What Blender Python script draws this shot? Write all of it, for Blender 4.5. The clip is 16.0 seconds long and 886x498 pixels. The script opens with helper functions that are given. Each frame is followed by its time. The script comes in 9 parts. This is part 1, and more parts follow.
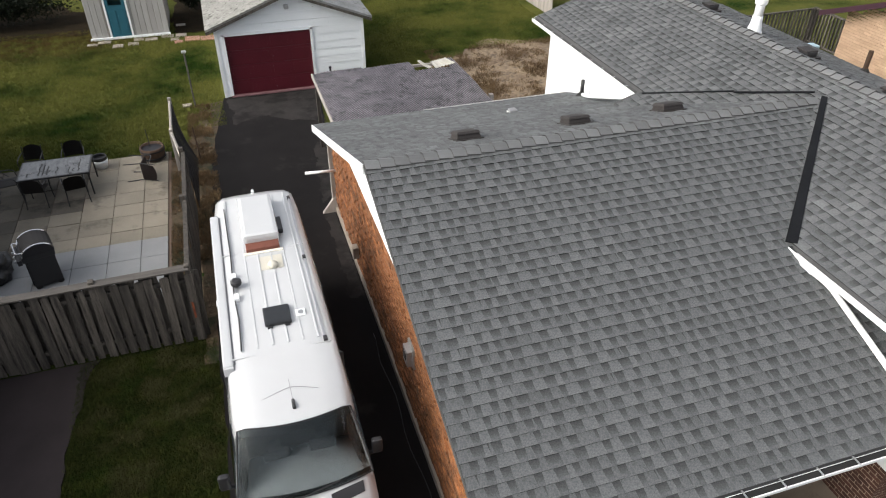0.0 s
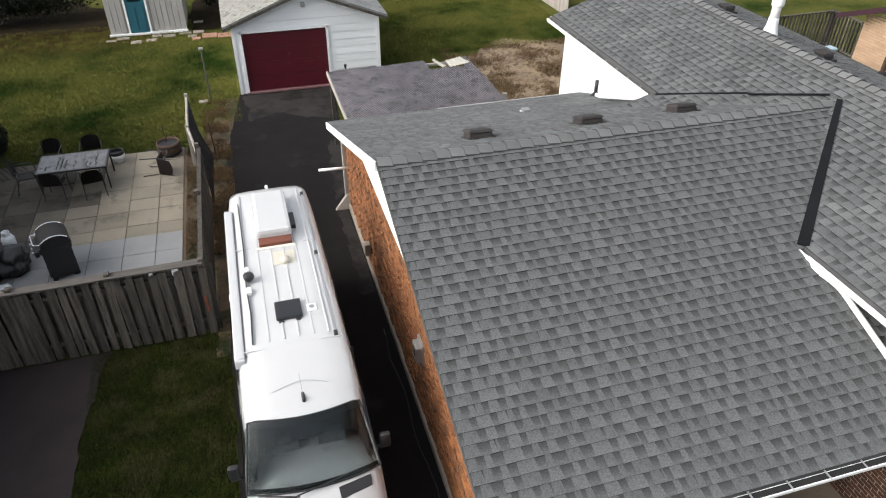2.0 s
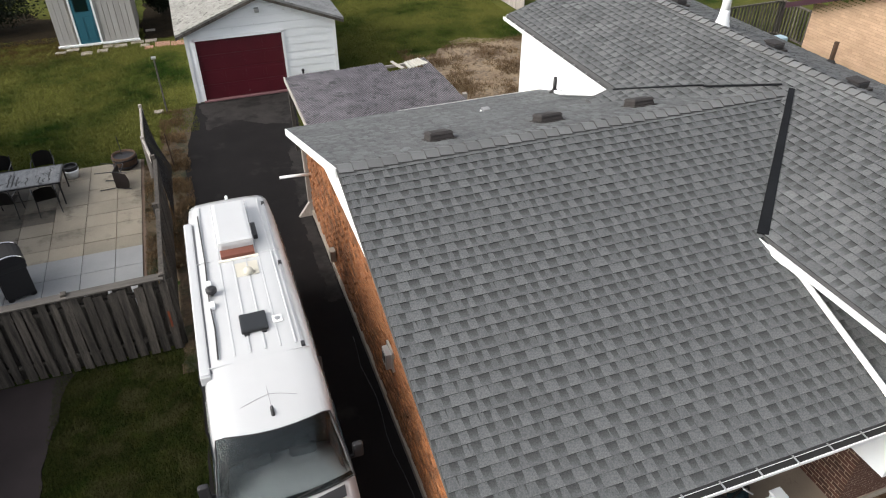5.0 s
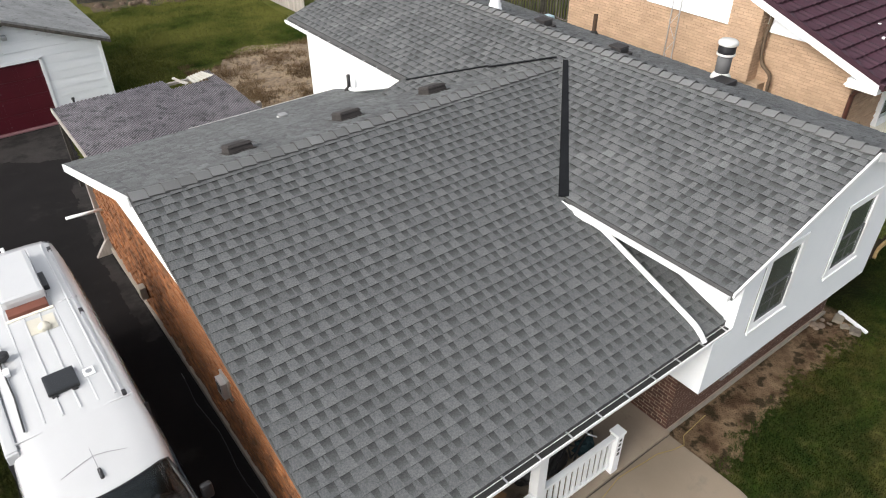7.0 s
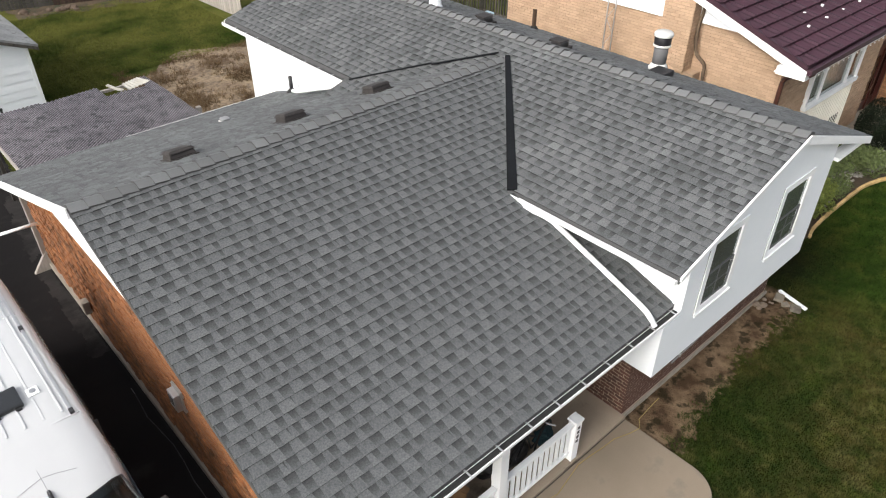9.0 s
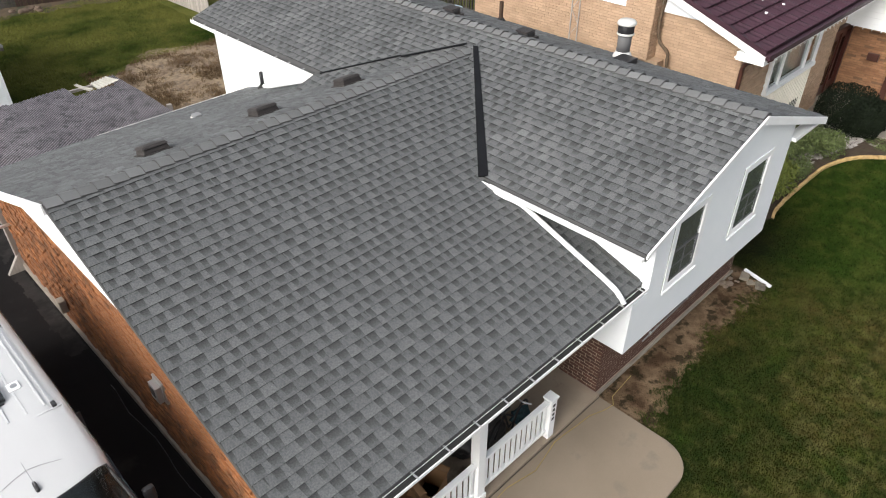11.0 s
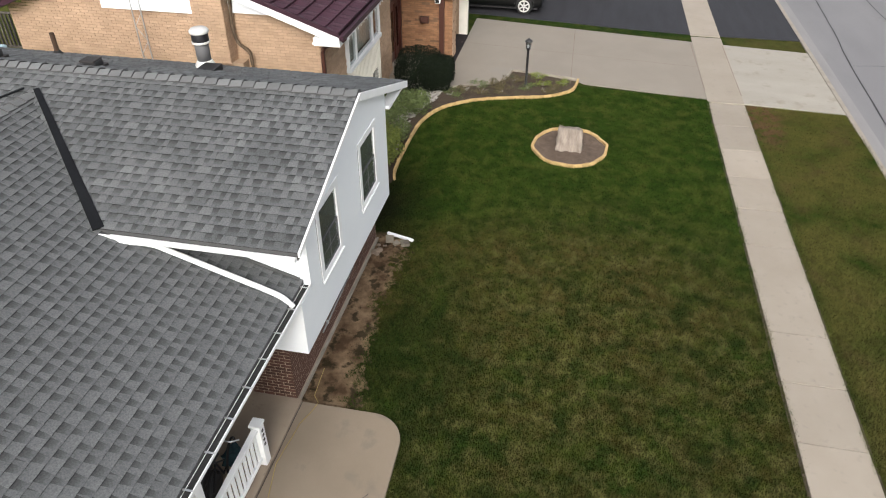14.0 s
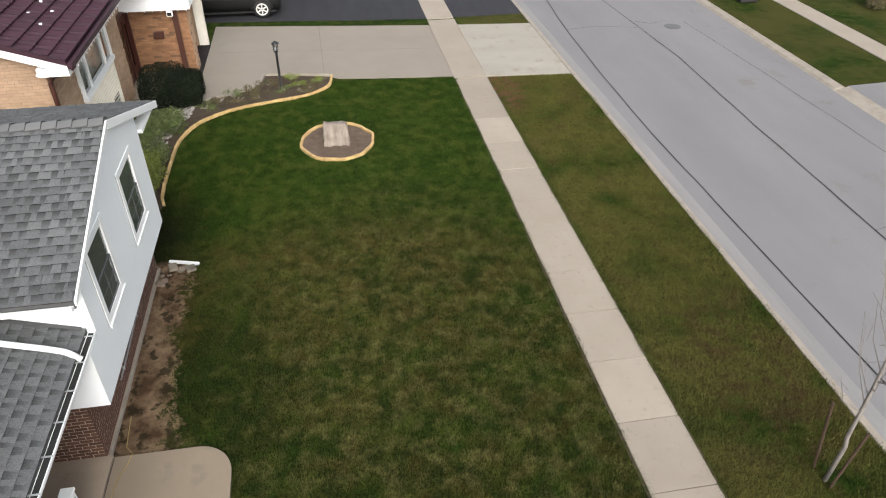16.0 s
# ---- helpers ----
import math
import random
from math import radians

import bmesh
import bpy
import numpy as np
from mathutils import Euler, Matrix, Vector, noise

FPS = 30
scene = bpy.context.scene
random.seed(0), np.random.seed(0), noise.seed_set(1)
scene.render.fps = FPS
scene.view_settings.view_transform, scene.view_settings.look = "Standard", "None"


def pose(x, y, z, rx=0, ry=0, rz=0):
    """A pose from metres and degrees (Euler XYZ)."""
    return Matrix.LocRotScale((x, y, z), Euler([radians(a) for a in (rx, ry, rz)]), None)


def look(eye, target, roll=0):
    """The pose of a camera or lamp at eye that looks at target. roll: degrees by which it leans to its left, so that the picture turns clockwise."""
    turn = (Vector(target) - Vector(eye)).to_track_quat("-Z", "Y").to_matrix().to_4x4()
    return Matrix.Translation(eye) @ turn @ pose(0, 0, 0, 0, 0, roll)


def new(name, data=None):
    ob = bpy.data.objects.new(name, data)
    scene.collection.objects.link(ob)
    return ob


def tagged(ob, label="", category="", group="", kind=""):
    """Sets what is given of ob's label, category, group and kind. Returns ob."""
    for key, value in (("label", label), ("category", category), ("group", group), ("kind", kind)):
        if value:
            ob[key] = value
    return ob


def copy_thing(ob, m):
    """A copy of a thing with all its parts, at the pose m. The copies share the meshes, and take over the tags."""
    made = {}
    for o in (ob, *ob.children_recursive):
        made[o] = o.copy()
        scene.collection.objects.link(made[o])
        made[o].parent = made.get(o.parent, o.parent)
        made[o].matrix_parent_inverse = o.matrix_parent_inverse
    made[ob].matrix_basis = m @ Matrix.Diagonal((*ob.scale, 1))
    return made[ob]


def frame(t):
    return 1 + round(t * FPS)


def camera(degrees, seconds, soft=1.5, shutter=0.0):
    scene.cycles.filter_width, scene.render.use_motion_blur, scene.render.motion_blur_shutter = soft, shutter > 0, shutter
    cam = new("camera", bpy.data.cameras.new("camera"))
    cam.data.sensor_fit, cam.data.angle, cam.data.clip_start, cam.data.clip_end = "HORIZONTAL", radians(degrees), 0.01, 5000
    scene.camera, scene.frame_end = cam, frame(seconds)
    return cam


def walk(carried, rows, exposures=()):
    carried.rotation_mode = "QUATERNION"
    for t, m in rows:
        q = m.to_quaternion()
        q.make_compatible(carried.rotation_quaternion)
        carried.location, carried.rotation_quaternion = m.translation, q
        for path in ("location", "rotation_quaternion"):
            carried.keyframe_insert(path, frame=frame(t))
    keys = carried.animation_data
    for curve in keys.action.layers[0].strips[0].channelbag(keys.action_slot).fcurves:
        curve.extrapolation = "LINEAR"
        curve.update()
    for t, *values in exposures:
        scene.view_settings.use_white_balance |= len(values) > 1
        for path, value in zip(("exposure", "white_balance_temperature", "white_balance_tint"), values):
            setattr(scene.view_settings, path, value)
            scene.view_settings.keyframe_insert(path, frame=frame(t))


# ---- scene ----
cam = camera(64.88, 16.0, soft=1.1)
# seconds, eye x y z, heading, pitch, lean
ROWS = [
    (0.0, 0.431, 0.434, 10.002, -17.93, -35.53, 0.37),
    (0.5, 0.462, 0.321, 10.012, -17.92, -35.54, 0.36),
    (1.0, 0.484, 0.264, 10.012, -17.96, -35.55, 0.41),
    (1.5, 0.472, 0.287, 10.023, -17.91, -35.56, 0.48),
    (2.0, 0.442, 0.349, 10.013, -16.63, -35.57, 0.47),
    (2.5, 0.413, 0.427, 10.009, -11.29, -35.51, 0.46),
    (3.0, 0.420, 0.427, 9.979, -6.17, -35.47, 0.45),
    (3.2, 0.452, 0.421, 9.969, -5.96, -35.51, 0.12),
    (5.3, 0.560, 0.426, 10.030, -22.56, -35.51, -0.22),
    (5.5, 0.624, 0.404, 9.970, -24.21, -35.43, -0.20),
    (6.0, 0.615, 0.429, 9.960, -28.60, -35.50, -0.05),
    (6.5, 0.595, 0.438, 9.924, -32.92, -35.56, 0.01),
    (7.0, 0.588, 0.466, 9.911, -37.41, -35.50, -0.04),
    (7.5, 0.592, 0.483, 9.913, -41.22, -35.43, 0.03),
    (8.0, 0.605, 0.478, 9.895, -42.20, -35.53, 0.04),
    (8.5, 0.594, 0.492, 9.887, -42.29, -35.55, 0.18),
    (10.8, 0.376, 0.237, 9.885, -43.76, -35.83, -0.48),
    (11.0, 0.367, 0.222, 9.893, -44.82, -35.81, -0.05),
    (11.5, 0.497, 0.159, 9.884, -50.02, -35.85, 0.08),
    (12.0, 0.607, 0.060, 9.852, -55.36, -35.79, 0.12),
    (12.5, 0.688, 0.085, 9.848, -60.91, -35.75, 0.18),
    (13.0, 0.681, 0.130, 9.892, -66.75, -35.81, 0.15),
    (13.5, 0.661, 0.186, 9.898, -72.55, -35.89, 0.12),
    (14.0, 0.588, 0.240, 9.917, -78.77, -35.88, 0.18),
    (14.5, 0.524, 0.264, 9.966, -85.74, -35.96, 0.22),
    (15.0, 0.460, 0.249, 9.996, -92.56, -35.95, 0.15),
    (15.5, 0.351, 0.249, 9.993, -98.31, -35.95, 0.32),
    (16.0, 0.301, 0.219, 10.008, -99.70, -36.01, 0.18),
]
walk(cam, [(t, pose(x, y, z, 90 + p, 0, h) @ pose(0, 0, 0, 0, 0, r)) for t, x, y, z, h, p, r in ROWS],
     exposures=((0.0, 0.36), (3.0, 0.46), (6.0, 0.39), (8.5, 0.43), (11.0, 0.37), (12.5, 0.33), (13.5, 0.31), (14.5, 0.37), (16.0, 0.41)))

# ---- light ----
SUN_EL, SUN_AZ = 36.0, 266.0   # degrees; azimuth clockwise from +y
world = bpy.data.worlds.new("overcast_sky")
scene.world = world
world.use_nodes = True
wt = world.node_tree
sky = wt.nodes.new("ShaderNodeTexSky")
sky.sky_type = "NISHITA"
sky.sun_disc = False
sky.sun_elevation = radians(SUN_EL)
sky.sun_rotation = radians(SUN_AZ)
sky.air_density, sky.dust_density, sky.ozone_density = 1.0, 6.0, 1.0
soft_sky = wt.nodes.new("ShaderNodeHueSaturation")
soft_sky.inputs["Saturation"].default_value = 0.35
wt.links.new(sky.outputs[0], soft_sky.inputs["Color"])
wt.links.new(soft_sky.outputs[0], wt.nodes["Background"].inputs["Color"])
wt.nodes["Background"].inputs["Strength"].default_value = 0.2
sun = new("sun", bpy.data.lights.new("sun", "SUN"))
sun.data.energy = 1.22
sun.data.angle = radians(42)
sun.data.color = (1.0, 0.96, 0.9)
az = radians(SUN_AZ)
sun.matrix_world = look((math.sin(az) * 60, math.cos(az) * 60, 60 * math.tan(radians(SUN_EL))), (0, 0, 0))

# ---- materials ----
def node(nt, kind, **values):
    n = nt.nodes.new(kind)
    for k, v in values.items():
        n.inputs[k.replace("_", " ")].default_value = v
    return n


def material(name, dark, light, scale=3.0, fine=60.0, rough=0.8, bump=0.3, metal=0.0, random=0.0, island=0.0, mid=0.5, spread=0.25,
             stretch=(1, 1, 1), wear=None, wear_scale=1.0, wear_cut=0.6, bump_scale=None, bump_dist=0.01, coat=0.0, fine_mix=0.35, spec=0.5):
    """Two-scale procedural surface: patches between dark and light, fine grain, bump, optional stains and per-piece tone."""
    m = bpy.data.materials.new(name)
    m.use_nodes = True
    nt = m.node_tree
    b = nt.nodes["Principled BSDF"]
    tc = nt.nodes.new("ShaderNodeTexCoord")
    mp = nt.nodes.new("ShaderNodeMapping")
    mp.inputs["Scale"].default_value = stretch
    nt.links.new(tc.outputs["Object"], mp.inputs["Vector"])
    big = node(nt, "ShaderNodeTexNoise", Scale=scale, Detail=4.0, Roughness=0.6)
    small = node(nt, "ShaderNodeTexNoise", Scale=fine, Detail=3.0, Roughness=0.65)
    for n in (big, small):
        nt.links.new(mp.outputs[0], n.inputs["Vector"])
    mix = nt.nodes.new("ShaderNodeMix")
    mix.inputs[0].default_value = fine_mix
    nt.links.new(big.outputs["Fac"], mix.inputs[2])
    nt.links.new(small.outputs["Fac"], mix.inputs[3])
    ramp = nt.nodes.new("ShaderNodeValToRGB")
    ramp.color_ramp.elements[0].position = max(0.0, mid - spread)
    ramp.color_ramp.elements[1].position = min(1.0, mid + spread)
    ramp.color_ramp.elements[0].color = (*dark, 1)
    ramp.color_ramp.elements[1].color = (*light, 1)
    nt.links.new(mix.outputs[0], ramp.inputs[0])
    col = ramp.outputs[0]
    if wear:
        wn = node(nt, "ShaderNodeTexNoise", Scale=wear_scale, Detail=6.0, Roughness=0.65)
        nt.links.new(tc.outputs["Object"], wn.inputs["Vector"])
        wr = nt.nodes.new("ShaderNodeValToRGB")
        wr.color_ramp.elements[0].position = wear_cut
        wr.color_ramp.elements[1].position = min(1.0, wear_cut + 0.12)
        nt.links.new(wn.outputs["Fac"], wr.inputs[0])
        wm = nt.nodes.new("ShaderNodeMix")
        wm.data_type = "RGBA"
        nt.links.new(wr.outputs[0], wm.inputs[0])
        nt.links.new(col, wm.inputs[6])
        wm.inputs[7].default_value = (*wear, 1)
        col = wm.outputs[2]
    if random or island:
        src = nt.nodes.new("ShaderNodeObjectInfo").outputs["Random"] if random else nt.nodes.new("ShaderNodeNewGeometry").outputs["Random Per Island"]
        amt = random or island
        mr = nt.nodes.new("ShaderNodeMapRange")
        mr.inputs[3].default_value, mr.inputs[4].default_value = 1 - amt, 1 + amt
        nt.links.new(src, mr.inputs[0])
        hv = nt.nodes.new("ShaderNodeHueSaturation")
        nt.links.new(mr.outputs[0], hv.inputs["Value"])
        nt.links.new(col, hv.inputs["Color"])
        col = hv.outputs[0]
    nt.links.new(col, b.inputs["Base Color"])
    b.inputs["Roughness"].default_value = rough
    b.inputs["Metallic"].default_value = metal
    b.inputs["Coat Weight"].default_value = coat
    b.inputs["Specular IOR Level"].default_value = spec
    if bump:
        bn = nt.nodes.new("ShaderNodeBump")
        bn.inputs["Strength"].default_value = bump
        bn.inputs["Distance"].default_value = bump_dist
        if bump_scale:
            bs = node(nt, "ShaderNodeTexNoise", Scale=bump_scale, Detail=4.0)
            nt.links.new(mp.outputs[0], bs.inputs["Vector"])
            nt.links.new(bs.outputs["Fac"], bn.inputs["Height"])
        else:
            nt.links.new(small.outputs["Fac"], bn.inputs["Height"])
        nt.links.new(bn.outputs[0], b.inputs["Normal"])
    return m


def plain(name, colour, rough=0.5, metal=0.0, coat=0.0, var=0.12, bump=0.1):
    d = tuple(c * (1 - var) for c in colour)
    l = tuple(min(1, c * (1 + var)) for c in colour)
    return material(name, d, l, scale=2.0, fine=90, rough=rough, metal=metal, coat=coat, bump=bump, bump_dist=0.003)


def glass(name, tint=(0.75, 0.8, 0.8), rough=0.02):
    m = bpy.data.materials.new(name)
    m.use_nodes = True
    b = m.node_tree.nodes["Principled BSDF"]
    b.inputs["Base Color"].default_value = (*tint, 1)
    b.inputs["Roughness"].default_value = rough
    b.inputs["Transmission Weight"].default_value = 1.0
    b.inputs["IOR"].default_value = 1.45
    return m


def ramp_on(m, coordinate, stops):
    """Multiply the base colour by a ramp along a UV axis (0: u, 1: v)."""
    nt = m.node_tree
    b = nt.nodes["Principled BSDF"]
    link = b.inputs["Base Color"].links[0]
    src = link.from_socket
    uv = nt.nodes.new("ShaderNodeUVMap")
    sep = nt.nodes.new("ShaderNodeSeparateXYZ")
    nt.links.new(uv.outputs[0], sep.inputs[0])
    r = nt.nodes.new("ShaderNodeValToRGB")
    els = r.color_ramp.elements
    while len(els) < len(stops):
        els.new(0.5)
    for e, (p, v) in zip(els, stops):
        e.position, e.color = p, (v, v, v, 1)
    nt.links.new(sep.outputs[coordinate], r.inputs[0])
    mx = nt.nodes.new("ShaderNodeMix")
    mx.data_type, mx.blend_type = "RGBA", "MULTIPLY"
    mx.inputs[0].default_value = 1.0
    nt.links.new(src, mx.inputs[6])
    nt.links.new(r.outputs[0], mx.inputs[7])
    nt.links.new(mx.outputs[2], b.inputs["Base Color"])
    return m


# ramp paints soft shade where the course above overlaps the tab
M_SHING = ramp_on(material("shingle_tab_shaded_granules", (0.04551, 0.05, 0.05213), (0.1365, 0.1424, 0.1457), scale=1.0, fine=46, fine_mix=0.55, spread=0.19, rough=0.95, bump=0.8, island=0.2, bump_dist=0.005),
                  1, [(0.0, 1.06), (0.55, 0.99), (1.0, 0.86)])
# ramp joins the printed dark band with shade painted under the course above
M_SHING_LOW = ramp_on(material("shingle_band_and_shade_granules", (0.04391, 0.0484, 0.05054), (0.1247, 0.1296, 0.1337), scale=1.0, fine=46, fine_mix=0.55, spread=0.19, rough=0.95, bump=0.8, island=0.18, bump_dist=0.005),
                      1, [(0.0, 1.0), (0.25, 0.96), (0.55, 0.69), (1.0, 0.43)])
# near-black cut edge; also draws the shade line under each course
M_EDGE = plain("shingle_cut_edge", (0.01408, 0.01496, 0.01584), rough=0.95)
M_CAP = material("ridge_cap_granules", (0.098, 0.102, 0.105), (0.152, 0.156, 0.158), scale=1.5, fine=150, rough=0.95, bump=0.5, random=0.16, bump_dist=0.004)
M_DECK = material("roof_underlay", (0.04435, 0.04583, 0.04731), (0.07392, 0.07392, 0.07392), scale=3, fine=80)
M_BROWNSH = material("brown_shingle", (0.03696, 0.03031, 0.02661), (0.07392, 0.06061, 0.05174), scale=1.2, fine=120, rough=0.95, island=0.2, bump=0.5)
M_WHITE = material("white_siding_paint", (0.79, 0.835, 0.87), (0.85, 0.885, 0.91), scale=1.4, fine=30, rough=0.55, bump=0.08, wear=(0.64, 0.66, 0.66), wear_scale=2.5, wear_cut=0.7)
M_TRIM = plain("white_trim_paint", (0.84, 0.86, 0.87), rough=0.45, var=0.05)
M_OLDWHITE = material("weathered_white_boards", (0.76, 0.8, 0.82), (0.88, 0.9, 0.92), scale=2.5, fine=25, rough=0.7, stretch=(0.3, 1, 2), bump=0.2, random=0.05, wear=(0.4, 0.4, 0.38), wear_scale=6, wear_cut=0.66)
M_STUCCO = material("white_painted_brick", (0.8, 0.84, 0.86), (0.88, 0.9, 0.91), scale=1.2, fine=20, rough=0.75, bump=0.4, wear=(0.6, 0.62, 0.63), wear_scale=1.2, wear_cut=0.66)
M_BRICK_O = material("orange_brown_brick", (0.058, 0.026, 0.012), (0.33, 0.128, 0.045), scale=2.6, fine=30, rough=0.9, bump=0.9, random=0.0, island=0.3, spread=0.2, bump_dist=0.012)
M_BRICK_R = material("dark_red_brick", (0.04066, 0.01848, 0.01331), (0.1035, 0.04583, 0.02957), scale=8.0, fine=60, rough=0.9, bump=0.6, island=0.25)
M_DARKBR = material("dark_brown_surface", (0.03326, 0.02735, 0.02661), (0.08131, 0.06653, 0.06283), scale=3, fine=40, rough=0.9, bump=0.6)
M_MORTAR = material("mortar", (0.2957, 0.2292, 0.17), (0.414, 0.3326, 0.2587), scale=6, fine=80, rough=0.95)
M_MORTAR_D = material("dark_mortar", (0.07392, 0.05174, 0.03696), (0.1478, 0.0961, 0.06653), scale=6, fine=80, rough=0.95)
M_BRICK_T = material("tan_brick", (0.3252, 0.2188, 0.1404), (0.5027, 0.3548, 0.2439), scale=1.4, fine=24, rough=0.95, bump=1.0, bump_dist=0.02, island=0.1, stretch=(1, 1, 2.5), fine_mix=0.5)
# redder, darker copy of the tan brick; carries the overhang's shade in its colour
M_BRICK_E = material("orange_brown_shaded_brick", (0.16, 0.08, 0.04), (0.36, 0.19, 0.1), scale=2.2, fine=24, rough=0.95, bump=1.0, bump_dist=0.02, island=0.16, stretch=(1, 1, 2.5), fine_mix=0.45)
M_MORTAR_E = material("shaded_brown_mortar", (0.12, 0.065, 0.036), (0.2, 0.12, 0.07), scale=6, fine=80, rough=0.95)
M_DOORRED = plain("dark_red_brown_paint", (0.05, 0.014, 0.01), rough=0.4)
M_MORTAR_T = material("tan_mortar", (0.2661, 0.1848, 0.1183), (0.3696, 0.2661, 0.1811), scale=6, fine=80, rough=0.95)
def grass_material(name, lift=1.0, island=0.0):
    """Mown lawn: green and olive areas, straw-coloured blotches, dark tufts; drier round one worn stretch of the front lawn."""
    m = bpy.data.materials.new(name)
    m.use_nodes = True
    nt = m.node_tree
    b = nt.nodes["Principled BSDF"]
    geo = nt.nodes.new("ShaderNodeNewGeometry")
    pos = geo.outputs["Position"]

    def fac(scale, detail, lo, hi, rough=0.6):
        n = node(nt, "ShaderNodeTexNoise", Scale=scale, Detail=detail, Roughness=rough)
        nt.links.new(pos, n.inputs["Vector"])
        r = nt.nodes.new("ShaderNodeMapRange")
        r.inputs[1].default_value, r.inputs[2].default_value = lo, hi
        nt.links.new(n.outputs["Fac"], r.inputs[0])
        return r.outputs[0]

    def mix(f, a, c):
        n = nt.nodes.new("ShaderNodeMix")
        n.data_type = "RGBA"
        nt.links.new(f, n.inputs[0])
        for k, v in ((6, a), (7, c)):
            if isinstance(v, tuple):
                n.inputs[k].default_value = (*[q * lift for q in v], 1)
            else:
                nt.links.new(v, n.inputs[k])
        return n.outputs[2]

    def times(a, c):
        n = nt.nodes.new("ShaderNodeMath")
        n.operation = "MULTIPLY"
        nt.links.new(a, n.inputs[0])
        if isinstance(c, float):
            n.inputs[1].default_value = c
        else:
            nt.links.new(c, n.inputs[1])
        return n.outputs[0]

    def zone(cx, cy, rx, ry, full):
        mp = nt.nodes.new("ShaderNodeMapping")
        mp.inputs["Location"].default_value = (-cx / rx, -cy / ry, 0)
        mp.inputs["Scale"].default_value = (1 / rx, 1 / ry, 0.0)
        nt.links.new(pos, mp.inputs["Vector"])
        gr = nt.nodes.new("ShaderNodeTexGradient")
        gr.gradient_type = "SPHERICAL"
        nt.links.new(mp.outputs[0], gr.inputs["Vector"])
        r = nt.nodes.new("ShaderNodeMapRange")
        r.inputs[2].default_value = full
        nt.links.new(gr.outputs["Fac"], r.inputs[0])
        return r.outputs[0]

    dry = zone(8.8, -0.9, 9.2, 5.6, 0.42)
    verge = zone(14.0, -8.2, 60.0, 2.75, 0.1)
    across = zone(20.0, -24.0, 120.0, 7.0, 0.1)
    back = zone(6.0, 40.0, 60.0, 20.0, 0.1)
    col = mix(fac(0.3, 3.0, 0.36, 0.62), (0.021, 0.05, 0.0075), (0.037, 0.064, 0.011))
    col = mix(times(fac(0.9, 3.0, 0.32, 0.56), dry), col, (0.05, 0.046, 0.013))
    worn = zone(13.0, 1.0, 2.9, 6.2, 0.45)
    col = mix(times(fac(0.9, 5.0, 0.3, 0.56), worn), col, (0.07, 0.058, 0.018))
    col = mix(times(fac(2.3, 5.0, 0.45, 0.58), 0.62), col, (0.012, 0.029, 0.005))
    col = mix(times(fac(1.9, 6.0, 0.48, 0.62), 0.55), col, (0.078, 0.09, 0.02))
    col = mix(times(times(fac(0.6, 6.0, 0.32, 0.54), 0.7), verge), col, (0.125, 0.112, 0.034))
    col = mix(times(times(fac(2.4, 6.0, 0.5, 0.64), 0.5), verge), col, (0.042, 0.043, 0.012))
    col = mix(times(times(fac(0.4, 4.0, 0.36, 0.6), 0.85), across), col, (0.092, 0.085, 0.026))
    col = mix(times(times(fac(0.3, 4.0, 0.34, 0.56), 0.85), back), col, (0.155, 0.158, 0.04))
    col = mix(times(times(fac(2.9, 3.0, 0.46, 0.64), 0.65), dry), col, (0.125, 0.112, 0.042))
    col = mix(times(times(fac(0.8, 6.0, 0.53, 0.68), 0.5), verge), col, (0.1, 0.066, 0.034))
    col = mix(times(times(fac(1.7, 3.0, 0.5, 0.64), 0.75), dry), col, (0.016, 0.03, 0.007))
    brown = zone(8.8, -7.4, 3.2, 1.3, 0.5)
    col = mix(times(times(fac(2.4, 5.0, 0.46, 0.6), 0.6), brown), col, (0.085, 0.054, 0.028))
    brown_far = zone(23.0, -5.9, 2.2, 0.8, 0.5)
    col = mix(times(times(fac(2.8, 5.0, 0.42, 0.56), 0.85), brown_far), col, (0.13, 0.07, 0.045))
    leaves = zone(-6.8, 34.0, 6.0, 4.2, 0.5)
    col = mix(times(times(fac(2.2, 6.0, 0.36, 0.6), 0.9), leaves), col, (0.075, 0.043, 0.018))
    side = zone(-2.0, 7.5, 1.9, 8.0, 0.2)
    col = mix(times(times(fac(0.9, 6.0, 0.28, 0.5), 0.6), side), col, (0.034, 0.031, 0.012))
    bald = zone(-1.9, 10.4, 1.7, 2.6, 0.5)
    col = mix(times(times(fac(1.5, 4.0, 0.48, 0.6), 0.75), bald), col, (0.08, 0.072, 0.034))
    # soft shadow beside the house wall, painted into the lawn colour
    shaded = zone(15.6, 5.3, 2.9, 2.1, 0.75)
    col = mix(times(fac(1.2, 4.0, 0.2, 0.42), shaded), col, (0.012, 0.0135, 0.006))
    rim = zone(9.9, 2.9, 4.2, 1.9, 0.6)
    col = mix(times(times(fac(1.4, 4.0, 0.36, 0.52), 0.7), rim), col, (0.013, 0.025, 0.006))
    col = mix(times(fac(26, 4.0, 0.48, 0.7), 0.22), col, (0.125, 0.128, 0.037))
    col = mix(times(fac(40, 3.0, 0.52, 0.7), 0.22), col, (0.014, 0.026, 0.006))
    if not island:
        # bare soil along the foot of the brick wall, with a frayed brim
        def add(a, c):
            n = nt.nodes.new("ShaderNodeMath")
            for k, v in ((0, a), (1, c)):
                if isinstance(v, float):
                    n.inputs[k].default_value = v
                else:
                    nt.links.new(v, n.inputs[k])
            return n.outputs[0]

        def span(src, lo, hi):
            r = nt.nodes.new("ShaderNodeMapRange")
